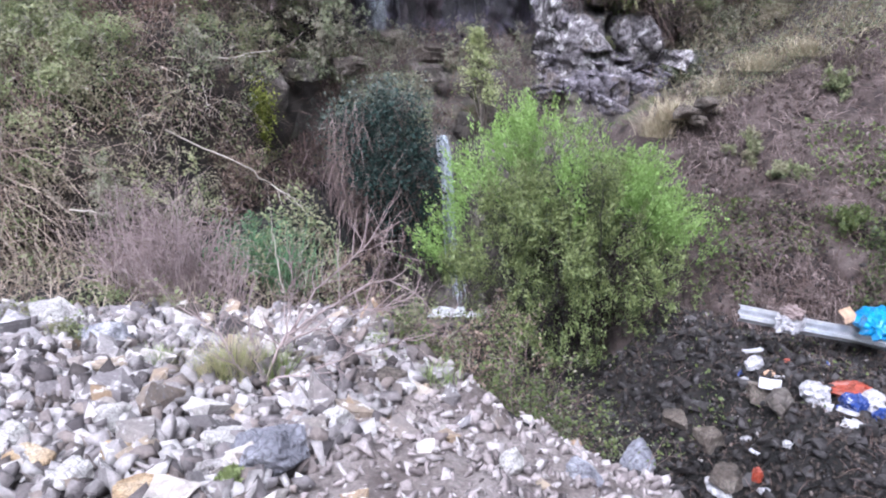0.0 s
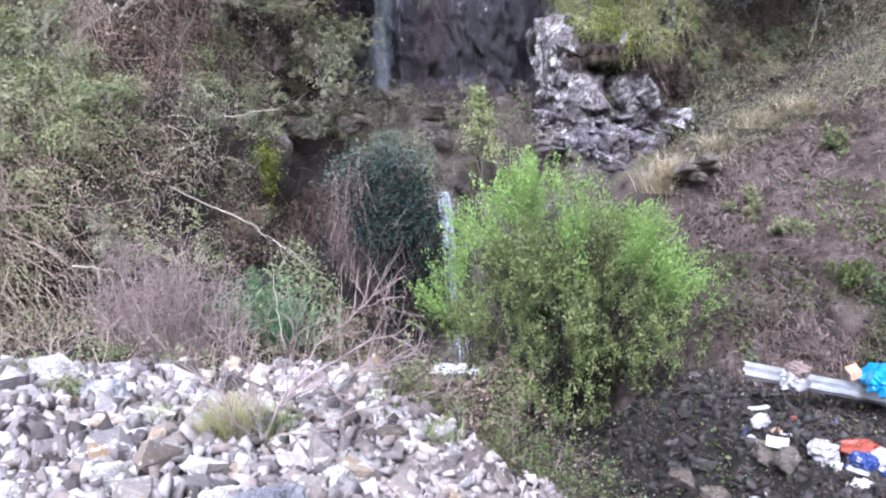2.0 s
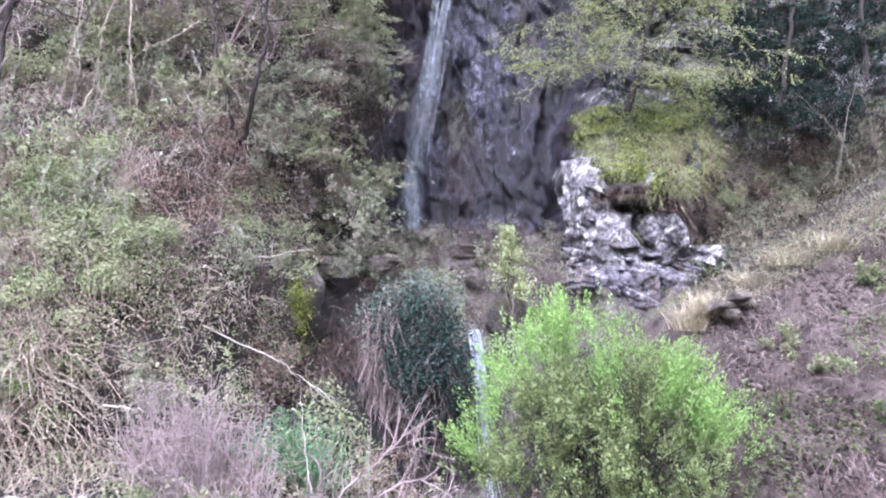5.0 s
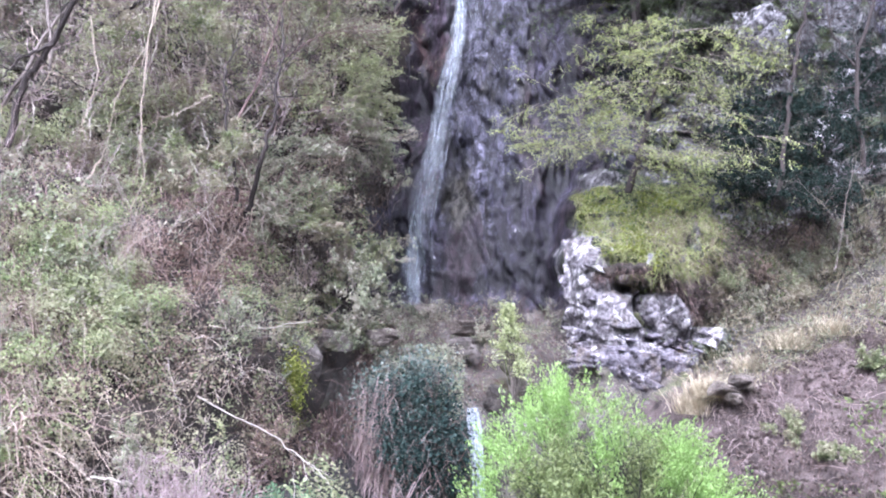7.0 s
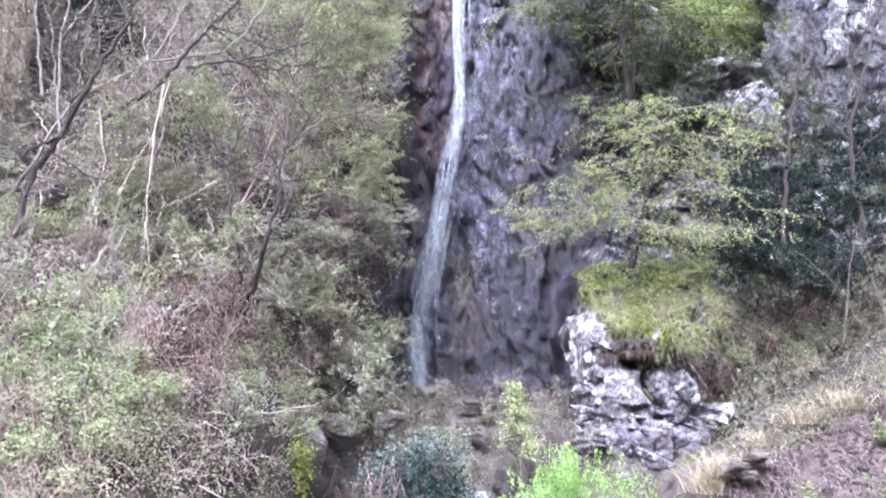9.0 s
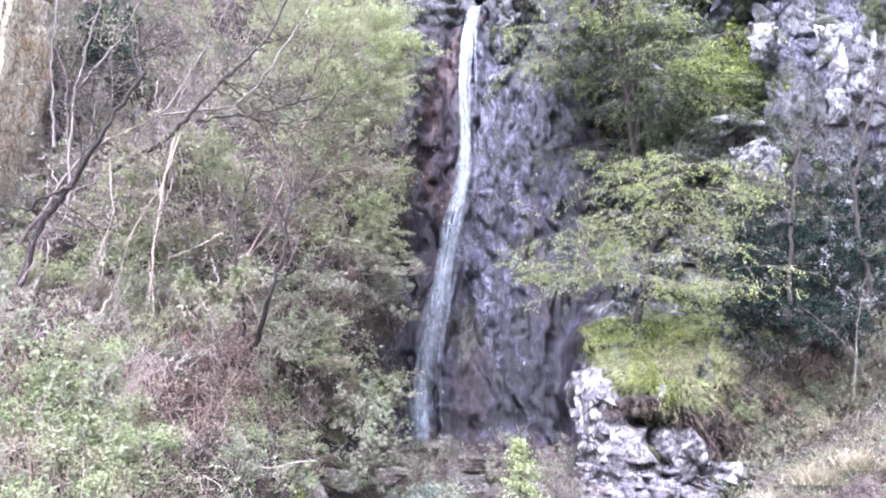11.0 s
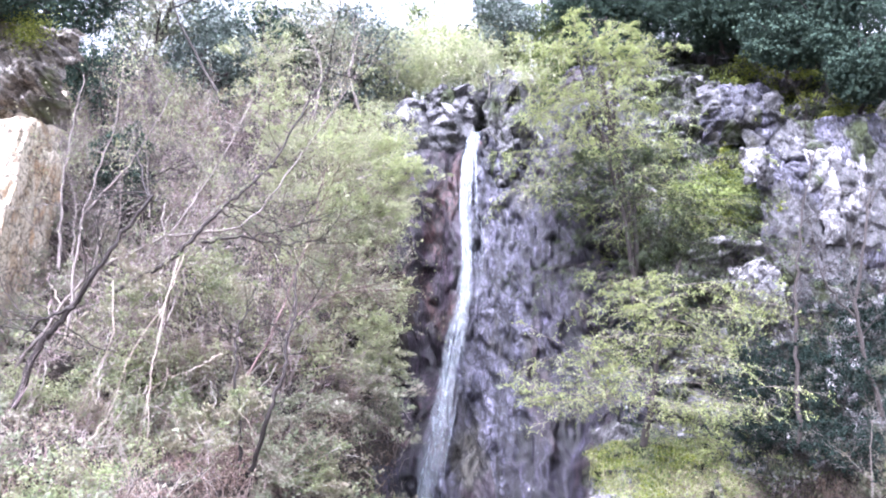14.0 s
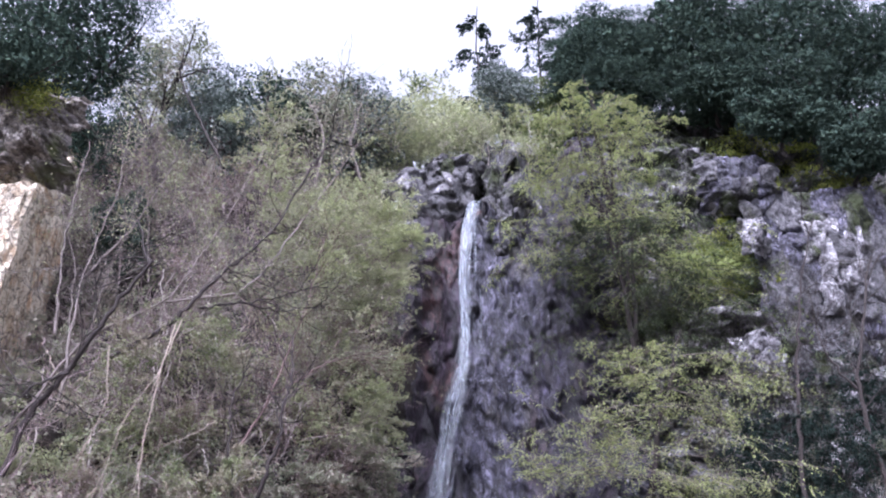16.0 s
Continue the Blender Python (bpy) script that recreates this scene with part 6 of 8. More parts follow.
for limbs_, girth in (([(-1.3, 5.1, -0.8), (-1.2, 5.12, -0.55), (-1.07, 5.15, -0.4), (-0.78, 5.2, -0.2), (-0.4, 5.25, -0.02)], 0.013), ([(-1.12, 5.14, -0.48), (-0.85, 5.1, -0.33), (-0.5, 5.1, -0.2), (-0.2, 5.1, -0.1)], 0.01),
                     ([(-1.1, 5.15, -0.45), (-0.9, 5.3, -0.1), (-0.65, 5.3, 0.1), (-0.48, 5.35, 0.28)], 0.01), ([(-1.3, 5.1, -0.8), (-1.42, 5.05, -0.6), (-1.5, 5.0, -0.38), (-1.72, 5.0, -0.15)], 0.009),
                     ([(-1.15, 5.13, -0.5), (-1.08, 5.2, -0.2), (-1.07, 5.2, 0.1)], 0.008), ([(-1.28, 5.1, -0.75), (-0.95, 5.0, -0.62), (-0.55, 4.98, -0.45), (-0.25, 4.95, -0.36)], 0.009), ([(-1.3, 5.1, -0.78), (-1.31, 5.1, -0.45), (-1.4, 5.15, -0.1)], 0.007)):
    limbs_ = np.array(limbs_)
    u = np.linspace(0, len(limbs_) - 1, 14)
    limb = np.stack([np.interp(u, np.arange(len(limbs_)), limbs_[:, i]) for i in range(3)], -1) + 0.012 * rng.normal(size=(14, 3))
    part("limb", mesh_of("limb", *tubes([(limb, np.linspace(girth, girth * 0.4, 14))], 5), True), TWIG_MAUVE, fan)
    twigs_ = []
    for j in range(4, 14):
        for side in range(2):
            d = limb[j] - limb[j - 2]
            d = d / np.linalg.norm(d) + rng.normal(size=3) * np.array([0.5, 0.4, 0.5])
            grow(limb[j], d, rng.uniform(0.14, 0.3), girth * 0.45, rng, 1, 2, 0.25, 0.4, 0.2, 0.6, 5, twigs_, [])
    part("twig_spray", mesh_of("twig_spray", *tubes(twigs_, 3), True), TWIG_PINK, fan, kind="stuff")
spray_shrub("bare_shrub", "leafless mauve shrub behind the stone heap", (-0.85, 7.5, float(ground_z(-0.85, 7.5))), (0.5, -0.1, 0.7), 1.3, LEAF_DEAD, 56, 15, 0, 0.03, TWIG_PINK, "", 0.013, (6, 5))
for k, (x, y) in enumerate([(-1.9, 9.8), (-1.4, 10.4), (-0.9, 10.9), (-0.4, 10.2), (-1.7, 11.4), (-0.6, 12.2), (0.1, 11.4), (-1.2, 12.6), (0.5, 10.0), (-0.1, 9.2)]):
    spray_shrub("gully_bush", "brown brushy growth in the gully", (x, y, float(ground_z(x, y))), (0.05, -0.2, 0.8), 0.95, (LEAF_GREY, LEAF_DEAD, LEAF_WILLOW_LOW)[k % 3], 760 + k, 8, 4, 0.05, TWIG_BROWN, "gully brush", 0.014)
rng_s = np.random.default_rng(398)
for k in range(40):
    x = rng_s.uniform(-0.7, 1.0)
    y = float(heap_edge(x)) + rng_s.uniform(0.4, 3.2)
    spray_shrub("gully_bush", "low brown brush on the gully's edge", (x, y, float(ground_z(x, y)) - 0.03), (rng_s.normal() * 0.3, -0.3, 0.7), rng_s.uniform(0.65, 1.05), (LEAF_SHADE, LEAF_GREY, LEAF_DEAD, LEAF_SHADE, LEAF_BANK)[k % 5], 1760 + k, 9, 3, 0.035, (TWIG_BROWN, TWIG_MAT, BARK_DARK)[k % 3], "gully brush", 0.011)
for k, (at, size_) in enumerate([((-1.53, 17.6, 0.87), 0.8), ((-0.61, 16.8, 0.41), 0.7), ((0.13, 18, 0.97), 0.7), ((-1.63, 16, 0.24), 0.8), ((-0.96, 19, 1.22), 0.8), ((1.43, 18, 0.83), 0.8), ((0.59, 20, 1.62), 0.9), ((2.03, 20, 1.31), 0.8)]):
    spray_shrub("ledge_shrub", "small grey bare shrub on the rock ledge", at, (0, -0.4, 0.7), size_ * 0.75, LEAF_GREY, 560 + k, 6, 2, 0.045, (TWIG_MAUVE, BARK_GREY, TWIG_BROWN)[k % 3], "ledge shrubs", 0.012)
for k, (at, size_) in enumerate([((-0.26, 18, 0.84), (0.8, 0.6, 0.4)), ((-0.13, 19, 1.21), (0.9, 0.6, 0.4)), ((0.47, 16.6, -0.19), (0.6, 0.5, 0.6)), ((-1.21, 21, 1.64), (1.2, 0.8, 0.5)), ((-2.8, 16, 0.95), (0.9, 0.7, 0.6)), ((-2.03, 17.5, 1.01), (0.8, 0.6, 0.5)), ((0.8, 17, 0.51), (0.5, 0.5, 0.5))]):
    rock("ledge_rock_block", "dark brown block on the rock ledge", at, size_, 570 + k, BROWN_STONE if k % 2 else LEDGE_ROCK, 40 * k, 0.4)
stick("fallen_branch", "long bleached fallen branch on the bank", [(-4.24, 11.6, 0.41), (-3.64, 11.6, 0.1), (-2.99, 11.6, -0.18), (-2.5, 11.6, -0.56), (-2.13, 11.6, -0.83)], 0.012, TWIG_PALE, 58, 6)
stick("jutting_branch", "pale dead branch jutting over the hollow", [(-3.83, 13, 1.29), (-3.27, 13, 1.37), (-2.67, 13, 1.46)], 0.013, TWIG_PALE, 59, 3)
stick("bare_stick", "short bleached stick on the bank", [(-4.19, 8.6, -0.24), (-3.79, 8.7, -0.31)], 0.012, TWIG_PALE, 60, 1)
rng_s = np.random.default_rng(400)
LEAFY = [(LEAF_GREY, "airy grey-green shrub on the slope"), (LEAF_PALE, "airy yellow-green shrub on the slope"), (LEAF_BANK, "mixed green bramble bush on the slope"), (LEAF_DEAD, "brown shrub with withered leaves")]
for k in range(84):
    # shrubs all over the left slope, larger and paler the higher they stand
    row, col = divmod(k, 7)
    z = -0.4 + row * 1.5 + rng_s.uniform(-0.6, 0.6)
    x = -2.9 - (col + rng_s.uniform(0.0, 0.9)) * (0.8 + 0.055 * max(z, 0))
    high = z > 4.5
    if in_hollow(x, z):
        z = z + 2.2 if z < 5 else z + 0.75
    pick = rng_s.choice(4, p=[0.22, 0.6, 0.18, 0.0] if high and x > -7 else ([0.4, 0.38, 0.15, 0.07] if high else [0.3, 0.15, 0.35, 0.2]))
    at = (x, float(wall_y(x, z)) + 0.05, z)
    size_ = rng_s.uniform(0.8, 1.2) * (1.45 if high else 0.8)
    spray_shrub("slope_shrub", LEAFY[pick][1], at, (0.12, -0.55, 0.7), size_, LEAFY[pick][0], 500 + k, 7, int(rng_s.integers(4, 10)), 0.06 if high else 0.045, WOODS[rng_s.integers(4)], "slope shrubs", 0.012 + 0.008 * high, (6, 5), flat=0.6 if high and pick < 3 else 0.15)
for k, (at, size_, mat, n_, label) in enumerate([
        ((-3.9, 20.0, 7.14), 1.7, LEAF_PALE, 8, "yellow-green shrub beside the fall"), ((-3.9, 20.2, 9.62), 1.7, LEAF_PALE, 8, "yellow-green shrub hanging over the wet rock"),
        ((-4.5, 18.8, 8.03), 1.8, LEAF_PALE, 7, "yellow-green shrub on the rock rim"), ((-4.2, 20.3, 12.26), 1.8, LEAF_PALE, 8, "yellow-green shrub by the head of the fall"),
        ((-5.17, 20, 12.38), 2.0, LEAF_PALE, 7, "yellow-green scrub below the skyline"), ((-3.17, 19, 4.79), 1.6, LEAF_GREY, 7, "grey-green shrub at the cliff's foot"),
        ((-3.67, 17.5, 2.87), 1.5, LEAF_BANK, 6, "green shrub at the cliff's foot"), ((-2.58, 18, 2.37), 1.1, LEAF_BANK, 6, "green shrub on the ledge"),
        ((-4.77, 13.4, 3.83), 1.1, LEAF_BANK, 9, "deep green shrub below the bare tree"), ((-2.85, 16.4, 1.89), 1.3, LEAF_BANK, 7, "green leafy shrub low on the slope"),
        ((-4.07, 15.6, 3.15), 1.2, LEAF_GREY, 7, "grey-green shrub in the hollow"), ((-2.45, 15.6, 1.19), 1.2, LEAF_GREY, 7, "grey-green shrub above the hollow"),
        ((-3.68, 21.2, 13.5), 2.0, LEAF_PALE, 8, "yellow-green shrub under the skyline thicket")]):
    spray_shrub("slope_shrub", label, at, (0.35, -0.55, 0.5), size_, mat, 600 + k, 8, n_ + 4, 0.055, WOODS[k % 4], "slope shrubs")
SPRAYS = [((-3.3, 20.2, 12.6), 1.7, 0.6, LEAF_PALE), ((-3.2, 20.4, 11.4), 1.5, 0.6, LEAF_PALE), ((-4.6, 18.4, 11.4), 1.9, 0.6, LEAF_PALE), ((-3.9, 20.3, 14.0), 2.0, 0.5, LEAF_PALE), ((-3.5, 20.2, 7.4), 1.5, 0.6, LEAF_PALE), ((-3.9, 19.4, 8.9), 1.9, 0.7, LEAF_GREY),
          ((-4.7, 18.2, 9.3), 1.8, 0.5, LEAF_GREY), ((-3.6, 20.0, 10.2), 1.6, 0.6, LEAF_PALE), ((-3.8, 15.9, 3.5), 1.1, 0.6, LEAF_BANK), ((-3.1, 18.2, 2.7), 1.2, 0.6, LEAF_GREY), ((-3.4, 18.8, 5.8), 1.8, 0.7, LEAF_GREY), ((-3.7, 19.2, 6.9), 1.8, 0.6, LEAF_PALE),
          ((-5.3, 15.3, 7.0), 1.6, 0.4, LEAF_BANK), ((-6.8, 13.8, 6.0), 1.3, 0.3, LEAF_BANK), ((-4.0, 17.3, 1.95), 1.0, 0.7, LEAF_BANK), ((-5.6, 17.4, 12.6), 1.9, 0.4, LEAF_PALE), ((-6.2, 18.0, 14.4), 1.8, 0.2, LEAF_PALE), ((-4.2, 16.4, 4.9), 1.4, 0.7, LEAF_GREY),
          ((-3.4, 20.3, 13.2), 1.7, 0.8, LEAF_YELLOW), ((-3.1, 20.3, 12.0), 1.6, 0.9, LEAF_YELLOW), ((-4.3, 19.2, 12.6), 1.8, 0.5, LEAF_YELLOW), ((-3.3, 20.2, 10.9), 1.4, 0.9, LEAF_PALE), ((-4.4, 18.9, 10.4), 1.6, 0.5, LEAF_YELLOW), ((-3.2, 20.1, 8.6), 1.3, 0.8, LEAF_PALE), ((-5.2, 17.8, 10.9), 1.7, 0.4, LEAF_PALE), ((-3.4, 19.9, 6.3), 1.4, 0.8, LEAF_PALE)]
for k, (at, size_, hx_, mat) in enumerate(SPRAYS):
    spray_shrub("level_spray", {LEAF_YELLOW: "pale yellow-green level spray beside the fall", LEAF_PALE: "yellow-green level leaf spray over the slope", LEAF_GREY: "grey-green level leaf spray over a dark hollow"}.get(mat, "fresh green level spray of leaves"), at, (hx_, -0.6, 0.12), size_, mat, 640 + k, 6, 11, 0.055, WOODS[k % 4], "level sprays", 0.018, (9, 5), "bough", 0.88)
rng_s = np.random.default_rng(410)
for k in range(24):
    row, col = divmod(k, 6)
    z = 5.5 + row * 3.2 + rng_s.uniform(-1, 1)
    x = -3.0 - (col + rng_s.uniform(0, 0.9)) * 1.6
    at = (x, float(wall_y(x, z)) - 0.7, z)
    spray_shrub("bare_bush", "leafless mauve-grey bush with fine tracery", at, (0.2, -0.45, 0.75), rng_s.uniform(1.5, 2.3), LEAF_DEAD, 420 + k, 6, 0, 0.05, (TWIG_MAUVE, TWIG_GREY, TWIG_MAUVE, BARK_GREY)[k % 4], "bare bushes", 0.022, (6, 5))
rng_s = np.random.default_rng(411)
for k in range(46):
    z = 0.6 + 10.5 * (k / 46) + rng_s.uniform(-0.5, 0.5)
    x = -3.0 - rng_s.uniform(0, 5.2)
    spray_shrub("twiggy_bush", ("pale leafless twiggy bush on the slope", "grey leafless bush of fine twigs", "mauve leafless bush of fine twigs")[k % 3], (x, float(wall_y(x, z)) - 0.6, z), (0.25, -0.5, 0.5), rng_s.uniform(0.8, 1.5), LEAF_DEAD, 450 + k, 6, 0, 0.05, (TWIG_TAN, TWIG_GREY, TWIG_PINK)[k % 3], "twiggy bushes", 0.011, (6, 5))
rock("mossy_rock", "mossy brown rock in the bank", (-3.6, 14.6, 0.15), (1.3, 1.2, 1.6), 67, LEDGE_ROCK, sink=0.4)
rng = np.random.default_rng(68)
moss_pts = np.array((-3.16, 13.75, 0.48)) + rng.normal(size=(2400, 3)) * np.array([0.12, 0.08, 0.2]) + rng.choice([0, 1], 2400)[:, None] * np.array([-0.06, 0, -0.42])
moss = thing("moss_cushion", "bright yellow-green moss on the damp rock", "moss", (-3.19, 13.9, 0.47))
part("moss", mesh_of("moss", *leaf_quads(moss_pts, 0.05, rng, 0.5, 0.7)), MOSS, moss, kind="stuff")

# bare trees on the left slope
limb_tree("bare_tree", "dark leafless tree leaning over the slope", [
    ([(-8.1, 13, 4.38), (-7.85, 13, 5.6), (-7.39, 13, 6.22), (-6.77, 13, 7.6), (-6.28, 13, 8.47), (-6.44, 13.2, 8.45), (-6.93, 13.4, 9.6)], 0.065),
    ([(-7.39, 13, 6.22), (-7.77, 12.8, 5.95), (-8.01, 12.6, 5.49)], 0.035)], 121, BARK_DARK, 9, 2, 1.3)
limb_tree("bare_tree", "long leafless boughs reaching towards the fall", [
    ([(-7.15, 14, 6.87), (-6.03, 14, 7.67), (-5.48, 14.2, 8.57), (-5.29, 14.6, 9.15), (-4.65, 15, 10.13), (-4.07, 15.4, 11.97), (-3.51, 15.8, 13.68)], 0.055),
    ([(-5.68, 14.2, 7.98), (-4.96, 14.4, 8.19), (-4.22, 14.6, 8.36), (-3.24, 14.8, 8.82)], 0.03),
    ([(-4.96, 14.4, 8.19), (-4.21, 14.6, 8.06), (-3.25, 14.9, 8.34)], 0.02)], 122, BARK_DARK, 9, 2, 1.5, LEAF_PALE, 1500, 0.045)
for k, (limbs_, label) in enumerate([
        ([([(-8.44, 13.4, 5.25), (-7.77, 13.8, 7.14), (-6.39, 14.2, 8.14), (-5.68, 14.8, 10.34), (-5.2, 15.4, 12.73)], 0.035), ([(-6.39, 14.2, 8.14), (-4.87, 14.5, 8.44), (-3.83, 15.4, 11.09), (-2.97, 16, 13.42)], 0.028)], "mauve leafless tree with wide tracery"),
        ([([(-7.52, 13.2, 5.81), (-7.82, 13.4, 8.3), (-7.73, 13.8, 10.51), (-8.06, 14.2, 12.76)], 0.03), ([(-7.82, 13.4, 8.3), (-7.11, 13.8, 9.79), (-6.75, 14.4, 12.38)], 0.03)], "grey leafless tree beside the ochre rock"),
        ([([(-4.87, 14.6, 4.64), (-4.26, 15, 6.35), (-3.86, 15.5, 8.37), (-3.64, 16, 10.66)], 0.035), ([(-4.26, 15, 6.35), (-3.37, 15.6, 7.26), (-2.5, 16.2, 7.71)], 0.025)], "slim mauve tree over the slope")]):
    limb_tree("bare_tree", label, limbs_, 860 + k, (BARK_GREY, BARK_GREY, TWIG_BROWN)[k], 17, 2, 1.5, LEAF_PALE, 1600, 0.05, twig=0.009)
limb_tree("bare_tree", "thin dark stem among the scrub", [([(-4.1, 13.9, 3.4), (-3.84, 13.6, 4.3), (-3.6, 13.6, 5.1), (-3.58, 13.6, 5.75), (-3.5, 13.7, 6.3), (-3.62, 13.9, 7.2)], 0.05), ([(-4.3, 13.9, 3.6), (-4.46, 13.6, 4.9), (-4.55, 13.6, 5.85), (-4.4, 13.8, 6.6)], 0.035)], 123, BARK_DARK, 8, 2, 0.8)
for k, pts in enumerate([[(-8.25, 14.2, 7.35), (-8.46, 14.2, 9), (-9.39, 14.2, 10.99)], [(-7.9, 14.3, 7.14), (-7.82, 14.3, 8.91), (-7.43, 14.4, 11.08)], [(-6.97, 14.4, 8.68), (-7.26, 14.4, 10.34), (-7.82, 14.5, 12.57)]]):
    limb_tree("pale_tree", "thin grey sapling beside the ochre rock", [(pts, 0.02)], 870 + k, BARK_GREY, 10, 2, 1.0, twig=0.008)
# added bushes, dark leaves in place of shaded gaps; one hides the pillar's top
for k, (at, r_) in enumerate([((-9.41, 17.5, 11.54), (0.8, 0.6, 1.5)), ((-10.77, 18, 15.04), (1.2, 0.8, 1.4)), ((-10.96, 13.6, 14.12), (1.3, 0.7, 0.9))]):
    crown_tree("filler_bush", "added evergreen bush, dark in place of shade by the ochre rock", (at[0], at[1] + 0.5, at[2] - 1.6), at, r_, 3500, 0.1, LEAF_DARK, 876 + k, clumps=30, tight=0.34, shell=0.2, trunk=0.06)
limb_tree("pale_tree", "pale slim trunk beside the ochre rock", [([(-8.41, 14, 7.39), (-8.67, 14, 8.9), (-8.8, 14, 10.56), (-8.89, 14.2, 12.22)], 0.035)], 124, BARK_GREY, 6, 2, 1.2)
limb_tree("bare_tree", "bare crooked tree top on the skyline", [([(-7.9, 20, 15.34), (-9.66, 20, 18.32), (-10.06, 20, 19.31), (-10.1, 20, 20.7)], 0.05), ([(-10.02, 20, 19.06), (-9.45, 20, 19.41), (-9.2, 20, 19.28)], 0.04)], 125, BARK_DARK, 5, 1, 0.8)
limb_tree("bare_tree", "bare grey tree on the upper slope", [([(-3.58, 20, 14.61), (-4.04, 20, 16.32), (-3.81, 20.2, 18.06)], 0.05), ([(-4.73, 19, 13.99), (-4.63, 19, 15.82), (-5.29, 19, 17.36)], 0.04)], 126, BARK_GREY, 10, 2, 1.3)
for k, pts in enumerate([[(-5.34, 12.4, 6.88), (-5.42, 12.3, 5.73), (-5.42, 12.2, 4.54), (-5.33, 12.2, 3.7), (-5.52, 12.2, 3.2)],
                         [(-6.45, 12.4, 6.5), (-6.27, 12.4, 5.49), (-6.42, 12.4, 4.9), (-6.53, 12.4, 4.42)],
                         [(-5.41, 12.8, 7.15), (-5.61, 12.8, 6.21), (-6.05, 12.6, 5.14), (-6.14, 12.6, 4.36)],
                         [(-4.53, 13, 5.32), (-4.99, 12.8, 4.97), (-5.48, 12.6, 4.69)]]):
    stick("hanging_vine", "pale bare vine hanging over the bank", pts, 0.012, TWIG_TAN, 130 + k, 7, "vine")

rng = np.random.default_rng(139)
for k in range(46):
    # loose vines and canes hanging from the slope beside the ochre rock
    x, z = rng.uniform(-8.6, -4.6), rng.uniform(3.2, 9.5)
    y, L = float(wall_y(x, z)) - rng.uniform(0.5, 1.3), rng.uniform(0.9, 2.4)
    sway = rng.normal() * 0.25
    stick("hanging_vine", ("pale bare vine hanging over the bank", "grey leafless vine among the scrub")[k % 2], [(x + sway * u * L + 0.1 * L * math.sin(u * 4 + k), y - 0.3 * u, z + 0.3 * L - L * u * (0.75 + 0.25 * u)) for u in (0, 0.25, 0.5, 0.75, 1.0)], rng.uniform(0.007, 0.016), (TWIG_TAN, TWIG_GREY, TWIG_PALE)[k % 3], 880 + k, 5, "vine")

# ---- right side ----
rng = np.random.default_rng(143)
mx2, mz2 = rng.uniform(3.8, 10, 8000), rng.uniform(-2.8, 3.2, 8000)
keep = mz2 < crest_z(mx2) + 0.2
mx2, mz2 = mx2[keep], mz2[keep]
ms2 = 0.03 + 0.12 * rng.random(len(mx2)) ** 3
me = mesh_of("mound_clods", *loose_stones(np.stack([mx2, wall_y(mx2, mz2), mz2], -1), ms2, rng))
me.materials.append(CLOD)
tagged(new("mound_clods", me), "reddish clods and stones on the earth mound", "earth", kind="stuff")
cover("mound_growth", "sparse green leaves on the earth mound", [(6, 10, -2.5, 0.3)], 5000, 0.07, LEAF_SHADE, 144, (0.02, 0.25), patch=0.15)
for k, (at, size_) in enumerate([((6.9, 13.2, 0.75), 0.4), ((5.3, 12.6, -0.35), 0.38), ((5.7, 12.2, -0.6), 0.3), ((7.2, 12.0, -0.75), 0.5), ((6.9, 11.6, -1.1), 0.45), ((7.6, 11.8, -0.9), 0.5), ((6.2, 11.6, -1.2), 0.4)]):
    x, z = at[0], at[2]
    spray_shrub("mound_plant", "small green plant rooted in the earth mound" if k < 3 else "low dull green bush on the mound's flank", (x, float(wall_y(x, z)) + 0.03, z), (0, -0.5, 0.6), size_, LEAF_BANK if k < 3 else LEAF_SHADE, 840 + k, 9, 8, 0.05, TWIG_BROWN, "mound plants", 0.009, (5, 4))
# flank growth in the darkened leaf copy, so shade lies in its colour
tufted("mound_flank_growth", "dark green low growth on the mound's flank, shade put into its colour", [(5.9, 9.5, -2.4, -0.75)], 80, 8000, 0.05, LEAF_DEEP, 139, (0.1, 0.28), 0.15, patch=-0.1)
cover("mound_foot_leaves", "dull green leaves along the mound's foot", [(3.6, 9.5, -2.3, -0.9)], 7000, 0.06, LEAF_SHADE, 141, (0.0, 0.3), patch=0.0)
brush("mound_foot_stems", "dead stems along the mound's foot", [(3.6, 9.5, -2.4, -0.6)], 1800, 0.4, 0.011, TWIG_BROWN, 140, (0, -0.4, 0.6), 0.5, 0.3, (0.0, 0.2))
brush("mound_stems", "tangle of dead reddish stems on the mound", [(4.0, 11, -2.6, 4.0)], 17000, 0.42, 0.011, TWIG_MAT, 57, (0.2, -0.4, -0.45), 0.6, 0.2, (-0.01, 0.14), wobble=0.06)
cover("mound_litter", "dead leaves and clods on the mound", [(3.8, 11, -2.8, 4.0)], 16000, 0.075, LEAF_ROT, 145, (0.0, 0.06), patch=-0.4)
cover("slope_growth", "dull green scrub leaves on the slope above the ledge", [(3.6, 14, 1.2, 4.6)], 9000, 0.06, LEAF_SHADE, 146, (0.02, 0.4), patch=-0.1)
cover("slope_evergreen_cover", "evergreen leaves under the cliff, its shade put into their colour", [(3.6, 15, 4.2, 9.5)], 20000, 0.07, LEAF_BUSH, 142, (0.02, 0.6), patch=-0.1)
brush("slope_dry_grass", "dry grass and dead stems above the ledge", [(5.0, 13, 1.0, 4.6)], 3000, 0.45, 0.014, GRASS_DULL, 147, (0, -0.5, 0.9), 0.4, 0.4, (0.0, 0.2))
